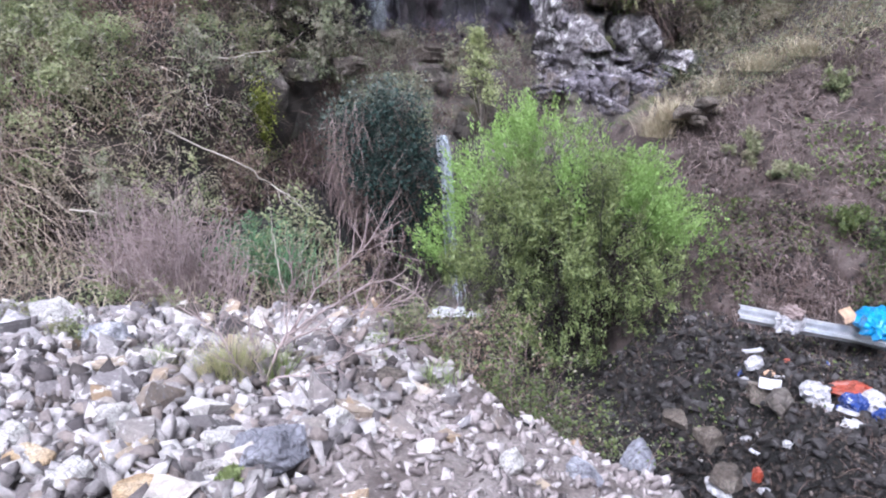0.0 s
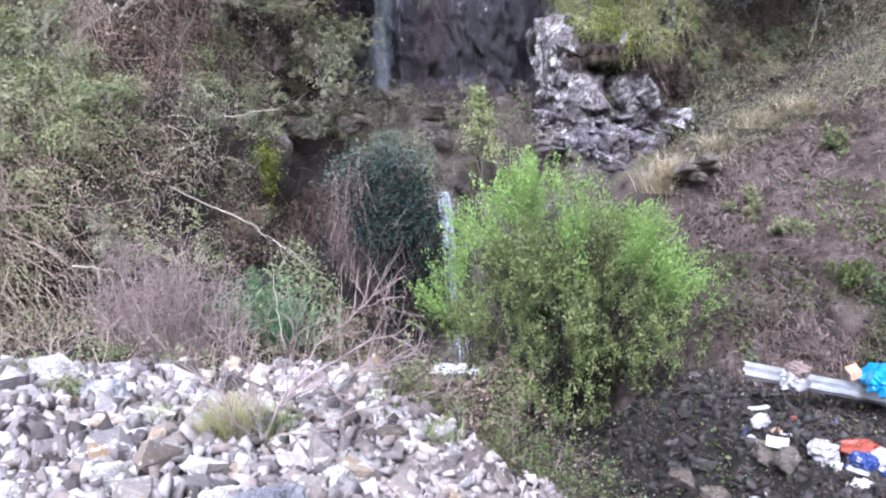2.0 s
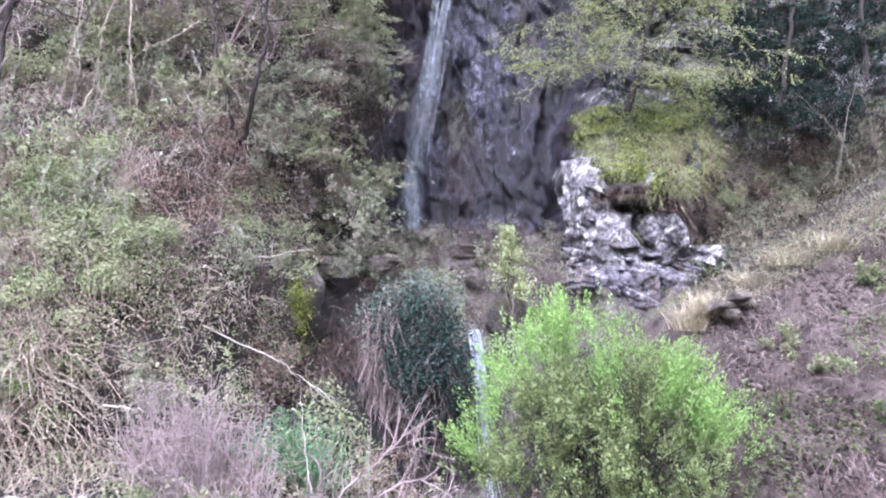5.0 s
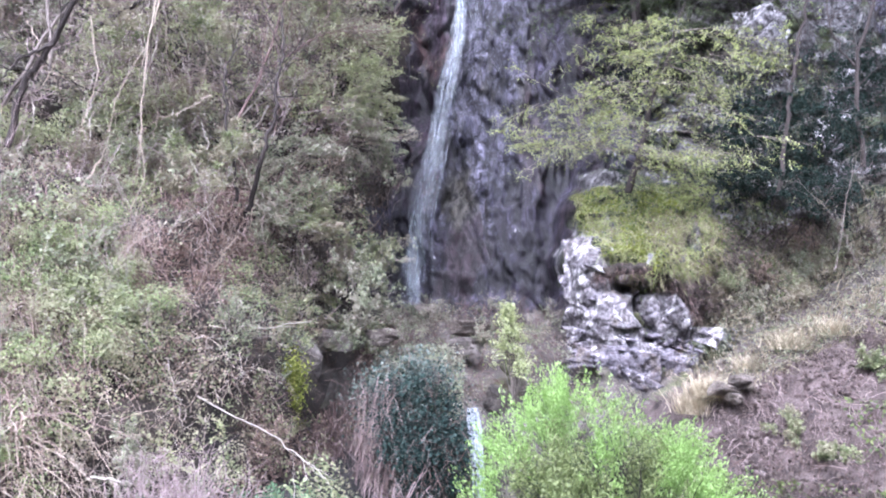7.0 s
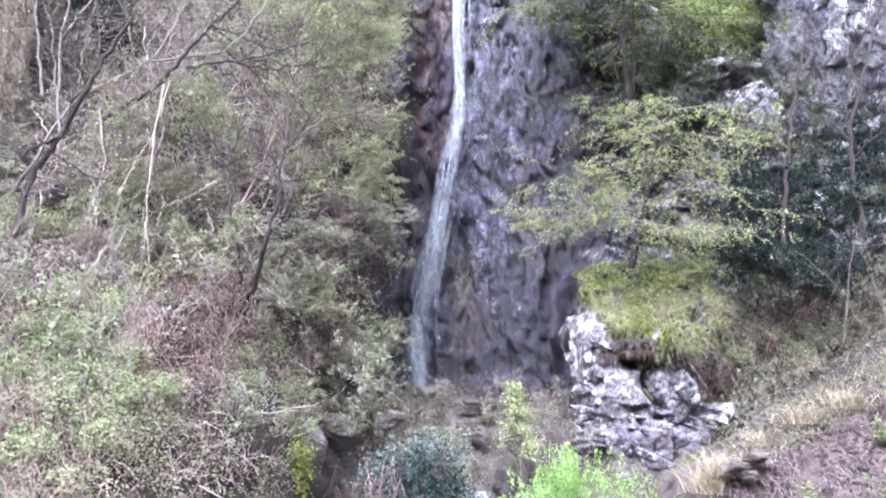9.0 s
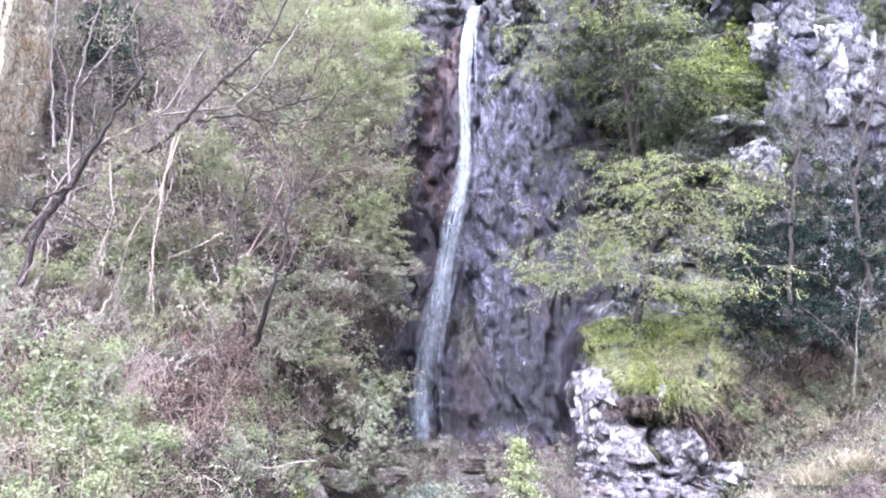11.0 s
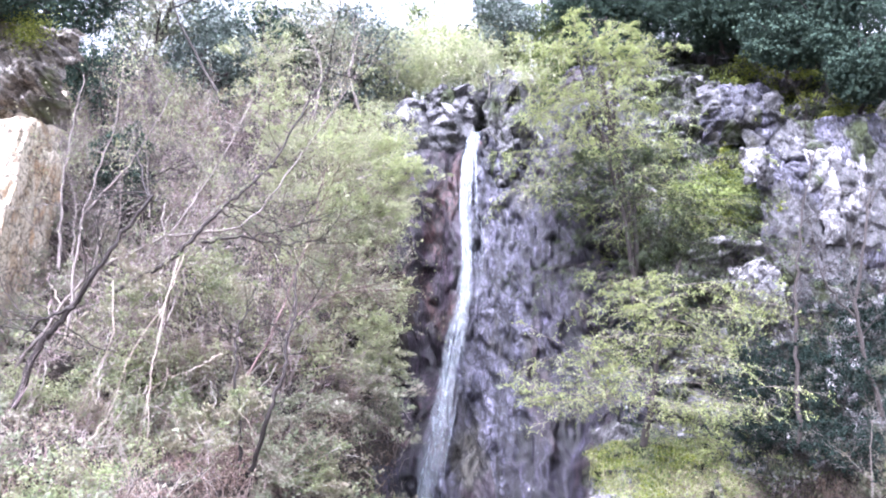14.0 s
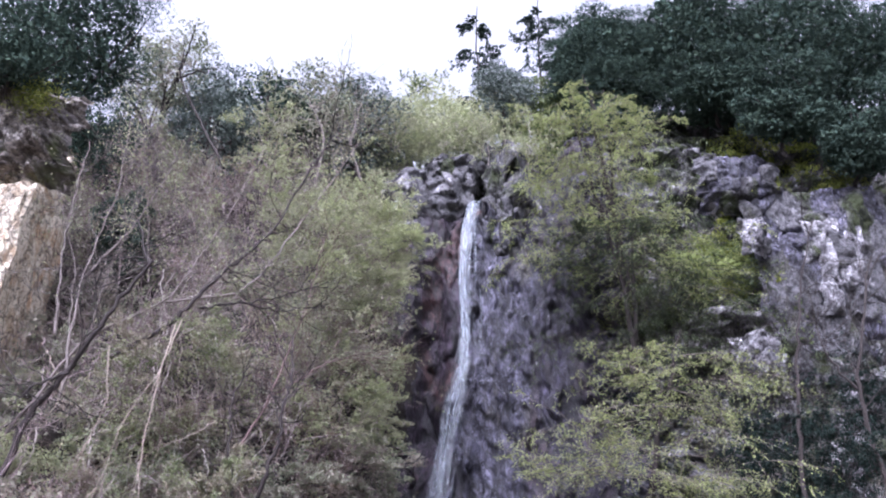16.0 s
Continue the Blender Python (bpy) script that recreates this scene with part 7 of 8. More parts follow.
brush("slope_bare_scrub", "bare brown scrub under the right-hand cliff", [(6, 15, 3, 11)], 3500, 1.0, 0.016, BARK_DARK, 148, (0, -0.3, 0.9), 0.45, 0.15, (0.1, 1.0))
cover("cliff_moss", "bright moss and ferns on the limestone", [(6.2, 10, 12.6, 16), (9, 13, 17, 20)], 15000, 0.1, MOSS, 149, (0.02, 0.3), patch=0.1)
m0 = (7.2, 23.5, 13.3)
tufted("cliff_turf", "bright green moss and grass on the cliff shoulder", [(m0[0] - 0.9, m0[0] + 1.9, m0[2] - 0.5, m0[2] + 1.5)], 90, 11000, 0.06, MOSS_BRIGHT, 152, (0.15, 0.4), 0.7, patch=-9.0)
m1 = (11.34, 23.3, 16.96)
cover("cliff_moss_patch", "yellow moss on the limestone", [(m1[0] - 2.4, m1[0] + 2.4, m1[2] - 0.8, m1[2] + 0.8)], 6000, 0.08, MOSS, 153, (0.6, 1.1), patch=-0.05)
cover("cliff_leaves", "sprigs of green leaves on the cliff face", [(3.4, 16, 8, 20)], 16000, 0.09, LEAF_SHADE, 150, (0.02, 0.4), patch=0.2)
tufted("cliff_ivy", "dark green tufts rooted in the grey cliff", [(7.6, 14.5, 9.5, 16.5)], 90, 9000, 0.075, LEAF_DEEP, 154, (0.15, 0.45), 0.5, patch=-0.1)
layered_tree("beech_tree", "slender young beech with level leaf sprays", (3.7, 18.9, 4.6), (4.9, 18.2, 9.0), 3.5, 71, LEAF_BEECH, 40, 9, size=0.046)
# the hollow's shade is put into this tree's darker leaves and wood
layered_tree("beech_tree", "beech against the rock hollow, shade put into its leaf colour", (4.4, 21.4, 9.0), (4.8, 20.6, 14.2), 3.0, 75, LEAF_DEEP, 36, 12, stems=2, size=0.055, wood=BARK_DARK)
layered_tree("beech_tree", "taller leaning beech on the cliff ledge", (4.6, 22.2, 12.0), (3.9, 20.4, 18.4), 3.5, 72, LEAF_BEECH, 66, 12, stems=4, size=0.05, low=0.05)
spray_shrub("low_bough", "pale leafy bough reaching over the wet rock", (3.9, 18.6, 5.4), (-0.95, -0.1, 0.12), 2.8, LEAF_BEECH, 76, 3, 12, 0.05, BARK_GREY, "", 0.022, (12, 6), "bough", 0.85)
spray_shrub("low_bough", "pale leafy bough drooping over the outcrop", (4.2, 18.4, 5.4), (0.9, -0.2, -0.05), 2.6, LEAF_BEECH, 77, 3, 12, 0.05, BARK_GREY, "", 0.022, (12, 6), "bough", 0.85)
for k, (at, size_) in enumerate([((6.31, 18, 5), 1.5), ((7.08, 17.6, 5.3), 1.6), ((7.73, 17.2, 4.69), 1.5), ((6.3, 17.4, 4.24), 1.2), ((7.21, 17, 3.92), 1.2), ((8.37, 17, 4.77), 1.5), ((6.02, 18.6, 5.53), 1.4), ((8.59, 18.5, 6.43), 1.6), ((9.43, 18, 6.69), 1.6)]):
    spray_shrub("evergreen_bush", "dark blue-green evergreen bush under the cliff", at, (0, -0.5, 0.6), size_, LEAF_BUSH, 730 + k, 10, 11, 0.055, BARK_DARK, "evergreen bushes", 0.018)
limb_tree("bare_tree", "slim dark leafless tree on the slope", [([(6.39, 16.5, 4.22), (6.6, 16.5, 5.93), (6.91, 16.6, 7.62), (7.47, 16.8, 9.56), (8.22, 17, 11.46)], 0.05), ([(7.89, 16, 4.7), (7.76, 16, 6.75), (8.55, 16.2, 8.97), (8.96, 16.3, 10.07)], 0.05), ([(7.76, 16, 6.75), (7.26, 16, 7.63), (7.25, 16, 8.78)], 0.025)], 127, BARK_DARK, 9, 2, 1.4)
limb_tree("bare_tree", "grey bare saplings above the ledge", [([(7.35, 15, 2.27), (6.94, 15, 3.34), (6.42, 15, 4.09)], 0.01), ([(7.75, 15, 2.48), (7.56, 15, 3.44), (7.26, 15, 4.4)], 0.01), ([(7.01, 15.4, 2.52), (7.23, 15.4, 3.93), (7.56, 15.4, 5.01)], 0.01)], 128, BARK_GREY, 5, 1, 0.6, twig=0.005)
crown_tree("evergreen_tree", "dark evergreen tree leaning over the pale rock", (-13.5, 18.5, 12), (-13.2, 18.2, 19.2), (3.0, 2, 4.0), 26000, 0.15, LEAF_DARK, 81, clumps=120, tight=0.22, shell=0.2, slim=0.16)
for k, (x, y, z, rx, rz) in enumerate([(5.5, 26, 24.0, 3.0, 3.6), (9.2, 25, 24.0, 3.2, 4.4), (13.2, 24.5, 23.5, 3.4, 5.0), (17.5, 24, 22.0, 3.4, 5)]):
    crown_tree("evergreen_tree", "dense dark evergreen on the cliff top", (x, y + 1.5, 18.5), (x, y, z), (rx, 2, rz), 40000, 0.17, LEAF_DARK, 82 + k, clumps=150, tight=0.2, shell=0.2, slim=0.14)
for k, (at, r_) in enumerate([((11.14, 23.2, 19.2), (1.8, 1.0, 1.1)), ((13.18, 22.8, 17.61), (1.5, 1.0, 1.3)), ((9.47, 24, 21.2), (1.8, 1.0, 1.0))]):
    crown_tree("evergreen_bush", "dark evergreen bush hanging over the cliff", (at[0], at[1] + 1, at[2] - 1), at, r_, 6000, 0.13, LEAF_DARK, 780 + k, clumps=40, tight=0.32, shell=0.2, trunk=0.08)
for k, (x, y, z) in enumerate([(-11.5, 27, 22.2), (-8.6, 27.5, 22.2), (-5.8, 28, 22.0), (-9.5, 25, 19.5), (-6.0, 25.5, 19.0), (-11.87, 23, 21.41), (-9.82, 23, 19.58), (-8.28, 24, 20.72), (-6.23, 24, 20.25), (-4.86, 25, 20.55)]):
    crown_tree("ridge_tree", "rounded grey-green tree on the skyline", (x, y, 14), (x, y, z), (2.0, 1.5, 2.6), 5000, 0.13, (LEAF_SAGE, LEAF_DARK, LEAF_GREY)[k % 3], 91 + k, clumps=60, tight=0.3, shell=0.2)
for k, (at, h, w_) in enumerate([((0.26, 33, 34.86), 8, 1.6), ((3.36, 33, 35.62), 8, 2.0), ((5.4, 33, 34.65), 8, 2.0)]):
    layered_tree("far_conifer", "dark ragged conifer standing against the sky", (at[0], 33, at[2] - h - 3), (at[0], 33, at[2]), w_, 97 + k, LEAF_DARK, 30, 9, size=0.09, low=0.3, wood=BARK_DARK)
for k, (at, r_) in enumerate([((-2.65, 28, 22.91), (3.0, 1.5, 2.3)), ((0.35, 27, 21.76), (2.0, 1.4, 2.2)), ((-4.74, 28.5, 22.87), (2.2, 1.5, 2.0)), ((2.52, 27, 21.85), (1.8, 1.2, 2.6))]):
    crown_tree("skyline_thicket", "dense yellow-green thicket above the fall", (at[0], at[1], at[2] - 4), at, r_, 5500, 0.14, LEAF_PALE if k != 3 else LEAF_SHADE, 180 + k, clumps=60, tight=0.28, shell=0.2, trunk=0.08)
far = (-3.19, 33, 29.57)
spray_shrub("far_conifer", "ragged grey-green conifer top against the sky", (far[0], 33, far[2] - 1.0), (0, 0, 1.0), 1.9, LEAF_SHADE, 96, 7, 7, 0.1, BARK_DARK, "", 0.03, category="tree")
leafy_shrub("skyline_shrub", "pale yellow-green thicket above the fall", (-2.2, 26.2, 20.6), (2.8, 1.2, 2.5), 9000, 0.12, LEAF_PALE, 95, clumps=220, tight=0.1, shell=0.1)
face_rock("cliff_block", "white limestone block standing out of the cliff", (8.61, 22.9, 9.93), 0.6, 0.75, 0.4, 190, [PALE_FACE, CLIFF_GREY, PALE_FACE], coarse=8, fine=60, res=60)
face_rock("cliff_block", "broken grey limestone high in the mossy cliff", (9.3, 23.5, 16.87), 1.1, 0.9, 0.35, 191, [CLIFF_GREY, CLIFF_STONE, DRY_ROCK], coarse=20, fine=160, res=90, tilt=0.3)
face_rock("cliff_block", "upright grey limestone face among bare trees", (11.5, 23.3, 12.9), 1.75, 2.6, 0.3, 192, [CLIFF_GREY, CLIFF_GREY, CLIFF_STONE, CLIFF_GREY, DRY_ROCK], coarse=70, fine=420, res=150, tilt=0.28)
face_rock("cliff_block", "bare white limestone plate on the grey cliff", (11.7, 22.9, 13.2), 0.7, 1.3, 0.2, 193, [PALE_FACE, PALE_FACE, CLIFF_GREY], coarse=14, fine=90, res=80, tilt=0.3, ragged=0.5)
face_rock("cliff_block", "small white limestone plate on the grey cliff", (9.1, 22.85, 14.3), 0.35, 0.5, 0.15, 194, [PALE_FACE, CLIFF_GREY], coarse=8, fine=40, res=60, tilt=0.3, ragged=0.5)
face_rock("spire_rock", "pale limestone spire beside the head of the fall", (1.19, 24, 16.97), 0.75, 1.8, 0.6, 102, [CLIFF_GREY, CLIFF_STONE, PALE_FACE, CLIFF_GREY], res=90)
face_rock("head_rock", "pale broken rock at the head of the fall", (-1.9, 23.8, 16.3), 1.25, 1.25, 0.4, 103, [CLIFF_GREY, PALE_FACE, CLIFF_GREY, CLIFF_GREY], coarse=40, fine=220, res=110, tilt=0.4)
face_rock("head_rock", "dark broken rock above the fall's lip", (-0.78, 24.6, 18.15), 1.0, 0.8, 0.4, 104, [CLIFF_STONE, CLIFF_GREY, CLIFF_GREY], res=80)
face_rock("head_rock", "pale rock at the fall's edge", (0.78, 23.6, 14.98), 0.5, 1.1, 0.4, 105, [CLIFF_GREY, CLIFF_STONE, DRY_ROCK], res=70)
crown_tree("skyline_bush", "round dark green bush above the spire", (1.03, 26.5, 20.65), (1.09, 26, 22.91), (1.3, 1.0, 1.6), 7000, 0.09, LEAF_SAGE, 106, clumps=40, tight=0.3, shell=0.2, trunk=0.08)
for k, at in enumerate([(0.29, 24.5, 18.19), (-0.35, 25, 19.34), (-3.23, 25, 19.41), (1.7, 23.5, 17.48), (-1.45, 25, 19.37)]):
    spray_shrub("skyline_shrub", "yellow-green scrub above the fall's head", at, (0, -0.2, 0.9), 1.8, LEAF_PALE, 107 + k, 8, 9, 0.07)
rock("rock_pillar", "tall cream and ochre rock pillar", (-13.3, 15.2, 1.0), (5.5, 3.2, 12.4), 107, PILLAR_STONE, 40, sink=0.0, detail=6, rough=0.035, planes=7, near=0.53, far=0.66)
rock("rock_pillar", "cream and ochre buttress against the tall rock pillar", (-11.65, 14.9, 0.5), (3.3, 2.4, 10.6), 118, PILLAR_STONE, 8, sink=0.0, detail=6, rough=0.04, planes=6, near=0.5, far=0.62)
MOSSY_BROWN = crust_mat("mossy_brown_rock", (0.08, 0.068, 0.055), (0.21, 0.18, 0.15), (0.5, 0.46, 0.42), 0.44, (0.14, 0.14, 0.045))
face_rock("crown_rock", "rugged brown mossy rock crowning the ochre pillar", (-11.15, 14.4, 12.9), 1.05, 1.0, 0.5, 109, [MOSSY_BROWN, MOSSY_BROWN, LEDGE_ROCK], coarse=34, fine=240, res=120, tilt=0.5, ragged=0.3)
cover_pts = np.array((-10.3, 13.9, 13.3)) + np.random.default_rng(110).normal(size=(1500, 3)) * np.array([0.3, 0.12, 0.25])
me = mesh_of("crown_moss", *leaf_quads(cover_pts, 0.05, np.random.default_rng(111), 0.6, 0.7))
me.materials.append(MOSS)
tagged(new("crown_moss", me), "olive moss on the pillar's crown", "moss", kind="stuff")
spray_shrub("pillar_growth", "brown scrub on top of the ochre rock", (-12.6, 15.0, 13.9), (0.1, -0.3, 0.6), 1.4, LEAF_DEAD, 78, 8, 6, 0.07)

# the pale outcrop: lobes of rock with clefts between, turf on top
outcrop = thing("limestone_outcrop", "white-crusted limestone outcrop with dark clefts", "rock", (3.8, 18.2, 0.5))
VIOLET_STONE = crust_mat("violet_broken_limestone", (0.05, 0.044, 0.052), (0.2, 0.18, 0.21), (0.5, 0.47, 0.5), 0.42)
part("rock_face", rock_face("rock_face", (3.42, 17.5, 1.25), 1.02, 0.98, 0.75, 151, [LIMESTONE, LIMESTONE, LIMESTONE, VIOLET_STONE], coarse=20, fine=240, res=150, cleft=(0.22, 0.13, -0.3, 0.75), tilt=0.4, ragged=0.22), None, outcrop)
part("shoulder", rock_face("shoulder", (2.66, 17.6, 2.35), 0.42, 0.8, 0.5, 153, [LIMESTONE, VIOLET_STONE, LIMESTONE], coarse=12, fine=90, res=80, ragged=0.22), None, outcrop, "mossy pale shoulder")
part("right_lobe", rock_face("right_lobe", (4.15, 17.2, 1.62), 0.52, 0.55, 0.5, 154, [LIMESTONE, LIMESTONE, LIMESTONE, BROWN_STONE], coarse=9, fine=80, res=70, ragged=0.2), None, outcrop, "smooth white lobe beside the cleft")
part("broken_foot", rock_face("broken_foot", (3.6, 16.95, 0.62), 1.1, 0.55, 0.45, 156, [VIOLET_STONE, VIOLET_STONE, LIMESTONE], coarse=18, fine=90, res=100, tilt=0.6), None, outcrop, "violet-grey broken rock below the white crust")
# a lip of brown earth and roots under the turf, overhanging the white face
rng = np.random.default_rng(157)
lip_u = np.linspace(0, 4, 60)
lip_line = np.stack([np.interp(lip_u, np.arange(5), col_) for col_ in ((2.6, 3.1, 3.7, 4.3, 4.75), (17.05, 16.8, 16.72, 16.7, 16.8), (2.5, 2.62, 2.6, 2.25, 1.65))], -1)
a_, u_ = np.meshgrid(np.linspace(0, 2 * np.pi, 20, endpoint=False), np.arange(60), indexing="ij")
lr = 0.14 * (1 + 0.45 * fbm(u_ * 0.22, a_ * 0.8, 0, 4, 158)) * np.sin(np.linspace(0.12, 0.94, 60) * np.pi)[None] ** 0.5
lip_pts = np.stack([lip_line[u_, 0], lip_line[u_, 1] + 0.1 + 1.5 * lr * np.cos(a_), lip_line[u_, 2] + lr * np.sin(a_)], -1)
lip_f = np.concatenate([grid_faces(20, 60), np.stack([np.arange(59) + 19 * 60, np.arange(59), np.arange(59) + 1, np.arange(59) + 19 * 60 + 1], -1)])
part("turf_lip", mesh_of("turf_lip", lip_pts.reshape(-1, 3), lip_f, True), BANK_SOIL, outcrop, "overhanging lip of brown earth and roots")
hang = lip_pts[rng.integers(0, 20, 600), rng.integers(0, 60, 600)] + rng.normal(size=(600, 3)) * 0.03
part("root_fringe", mesh_of("root_fringe", *stalks(hang, (0, -0.5, -0.5), 0.2, 0.012, rng, 0.4, 0.4)), TWIG_BROWN, outcrop, "brown roots and dead grass hanging from the lip", "stuff")
face_rock("ledge_boulder", "grey boulder beside the outcrop", (5.07, 16.8, 0.98), 0.34, 0.3, 0.3, 155, [CLIFF_STONE, LIMESTONE], coarse=5, fine=30, res=50)


for k, at in enumerate([(3.27, 16.6, -0.3), (3.82, 16.4, -0.35), (4.3, 16.2, -0.3), (2.8, 16.8, -0.3), (2.15, 17.2, 0.1), (2.0, 17.6, 0.6)]):
    spray_shrub("outcrop_scrub", "grey leafless scrub at the outcrop's foot", at, (0, -0.4, 0.7), 0.6, LEAF_GREY, 790 + k, 9, 1, 0.04, TWIG_MAUVE, "outcrop scrub", 0.009, (6, 4))
for k, at in enumerate([(-2.3, 20.6, 1.2), (-1.5, 20.6, 1.05), (-1.07, 20.8, 1.1), (-2.6, 21.0, 1.6)]):
    spray_shrub("fall_foot_shrub", "grey-green shrub before the foot of the fall", at, (0, -0.3, 0.8), 0.7, LEAF_GREY, 796 + k, 8, 5, 0.05, TWIG_GREY, "fall foot shrubs", 0.011, (6, 4))

# dry grass and leaves on the shelf behind the mound
rng = np.random.default_rng(168)
sx1, sy1 = rng.uniform(4.4, 12.5, 9000), rng.uniform(14.3, 17.8, 9000)
sz1 = crest_z(sx1) + np.interp(sy1, [14.5, 16.2, 17.8], [0.0, 0.35, 1.1])
shelf = np.stack([sx1, sy1, sz1], -1)
me = mesh_of("shelf_grass", *stalks(shelf[:3200], (0, -0.35, 0.8), 0.36, 0.016, rng, 0.4, 0.5))
me.materials.append(GRASS_DULL)
tagged(new("shelf_grass", me), "dry grass over the shelf behind the mound", "grass", kind="stuff")
me = mesh_of("shelf_leaves", *leaf_quads(shelf[3200:] + np.array([0, 0, 0.12]), 0.048, rng, 0.6, 0.6))
me.materials.append(LEAF_GREY)
tagged(new("shelf_leaves", me), "grey-green leaves over the shelf behind the mound", "undergrowth", kind="stuff")

# grass along the top of the mound
rng = np.random.default_rng(166)
gx1 = rng.uniform(4.4, 11.5, 5500)
gz1 = crest_z(gx1) + rng.uniform(-0.05, 1.7, 5500)
g1 = np.stack([gx1, wall_y(gx1, gz1) - 0.02, gz1], -1)
me = mesh_of("crest_grass", *stalks(g1, (0, -0.5, 0.7), 0.34, 0.018, rng, 0.4, 0.6))
me.materials.append(GRASS_DULL)
tagged(new("crest_grass", me), "straw-coloured dry grass along the mound's top", "grass", kind="stuff")
g2 = g1[rng.random(5500) < 0.6] + rng.normal(size=3) * 0.03
me = mesh_of("crest_leaves", *leaf_quads(g2 - np.array([0, 0.15, 0]), 0.048, rng, 0.6, 0.6))
me.materials.append(LEAF_GREY)
tagged(new("crest_leaves", me), "grey-green leaves among the dry grass", "undergrowth", kind="stuff")
for k in range(14):
    x = 4.8 + k * 0.42
    z = float(crest_z(x)) + 0.5 + 0.9 * ((k * 7) % 5) / 5
    spray_shrub("ledge_scrub_bush", "low grey-brown scrub on the grassy ledge", (x, float(wall_y(x, z)), z), (0, -0.5, 0.7), 0.7, (LEAF_GREY, LEAF_DEAD, LEAF_BANK)[k % 3], 740 + k, 6, 5, 0.05, WOODS[k % 3], "ledge scrub", 0.012)
CAP = [(2.6, 5.6, 2.55, 4.9), (2.9, 4.7, 2.4, 3.2)]
brush("outcrop_turf", "green and yellow grass hanging over the outcrop", CAP, 4500, 0.3, 0.011, MOSS_BRIGHT, 161, (0, -0.55, 0.55), 0.35, 0.75, (0.0, 0.08), "grass")
cover("outcrop_moss", "bright moss and small leaves on the outcrop", CAP, 7000, 0.06, MOSS, 162, (0.0, 0.08), patch=-0.2)
brush("outcrop_pale_turf", "pale green grass hanging over the outcrop", CAP, 4500, 0.32, 0.012, GRASS_GREEN, 163, (0, -0.55, 0.5), 0.35, 0.75, (0.0, 0.1), "grass")
brush("outcrop_dry_grass", "straw-coloured grass among the green turf", [(2.8, 5.8, 2.4, 4.2)], 2200, 0.3, 0.013, GRASS_DULL, 165, (0, -0.6, 0.4), 0.35, 0.8, (0.0, 0.08), "grass")
for k, (x, y, z, s_) in enumerate([(4.02, 14.6, 0.1) + (0.5,), (4.28, 14.6, 0.42) + (0.45,), (5.31, 15.2, 0.79) + (0.4,), (6.06, 15.2, 1.27) + (0.4,), (6.82, 15, 1.54) + (0.4,), (4.33, 14.8, -0.08) + (0.4,)]):
    grass_tuft("dry_grass_tuft", "straw-coloured grass tuft on the ledge edge", (x, y, z - 0.25), s_, 420, 170 + k, GRASS_DRY, 0.16, 0.9, 0.014, group="ledge grass")
rock("ledge_stone", "dark slab of rock at the mound's edge", (4.39, 14.15, 0.3), (0.5, 0.4, 0.28), 181, BROWN_STONE, 20, 0.3, detail=3)
rock("ledge_stone", "dark slab of rock at the mound's edge", (4.74, 14.15, 0.45), (0.45, 0.4, 0.3), 182, BROWN_STONE, 60, 0.3, detail=3)
rock("ledge_stone", "dark slab of rock at the mound's edge", (4.53, 14.1, 0.15), (0.5, 0.3, 0.2), 183, BROWN_STONE, 100, 0.3, detail=3)

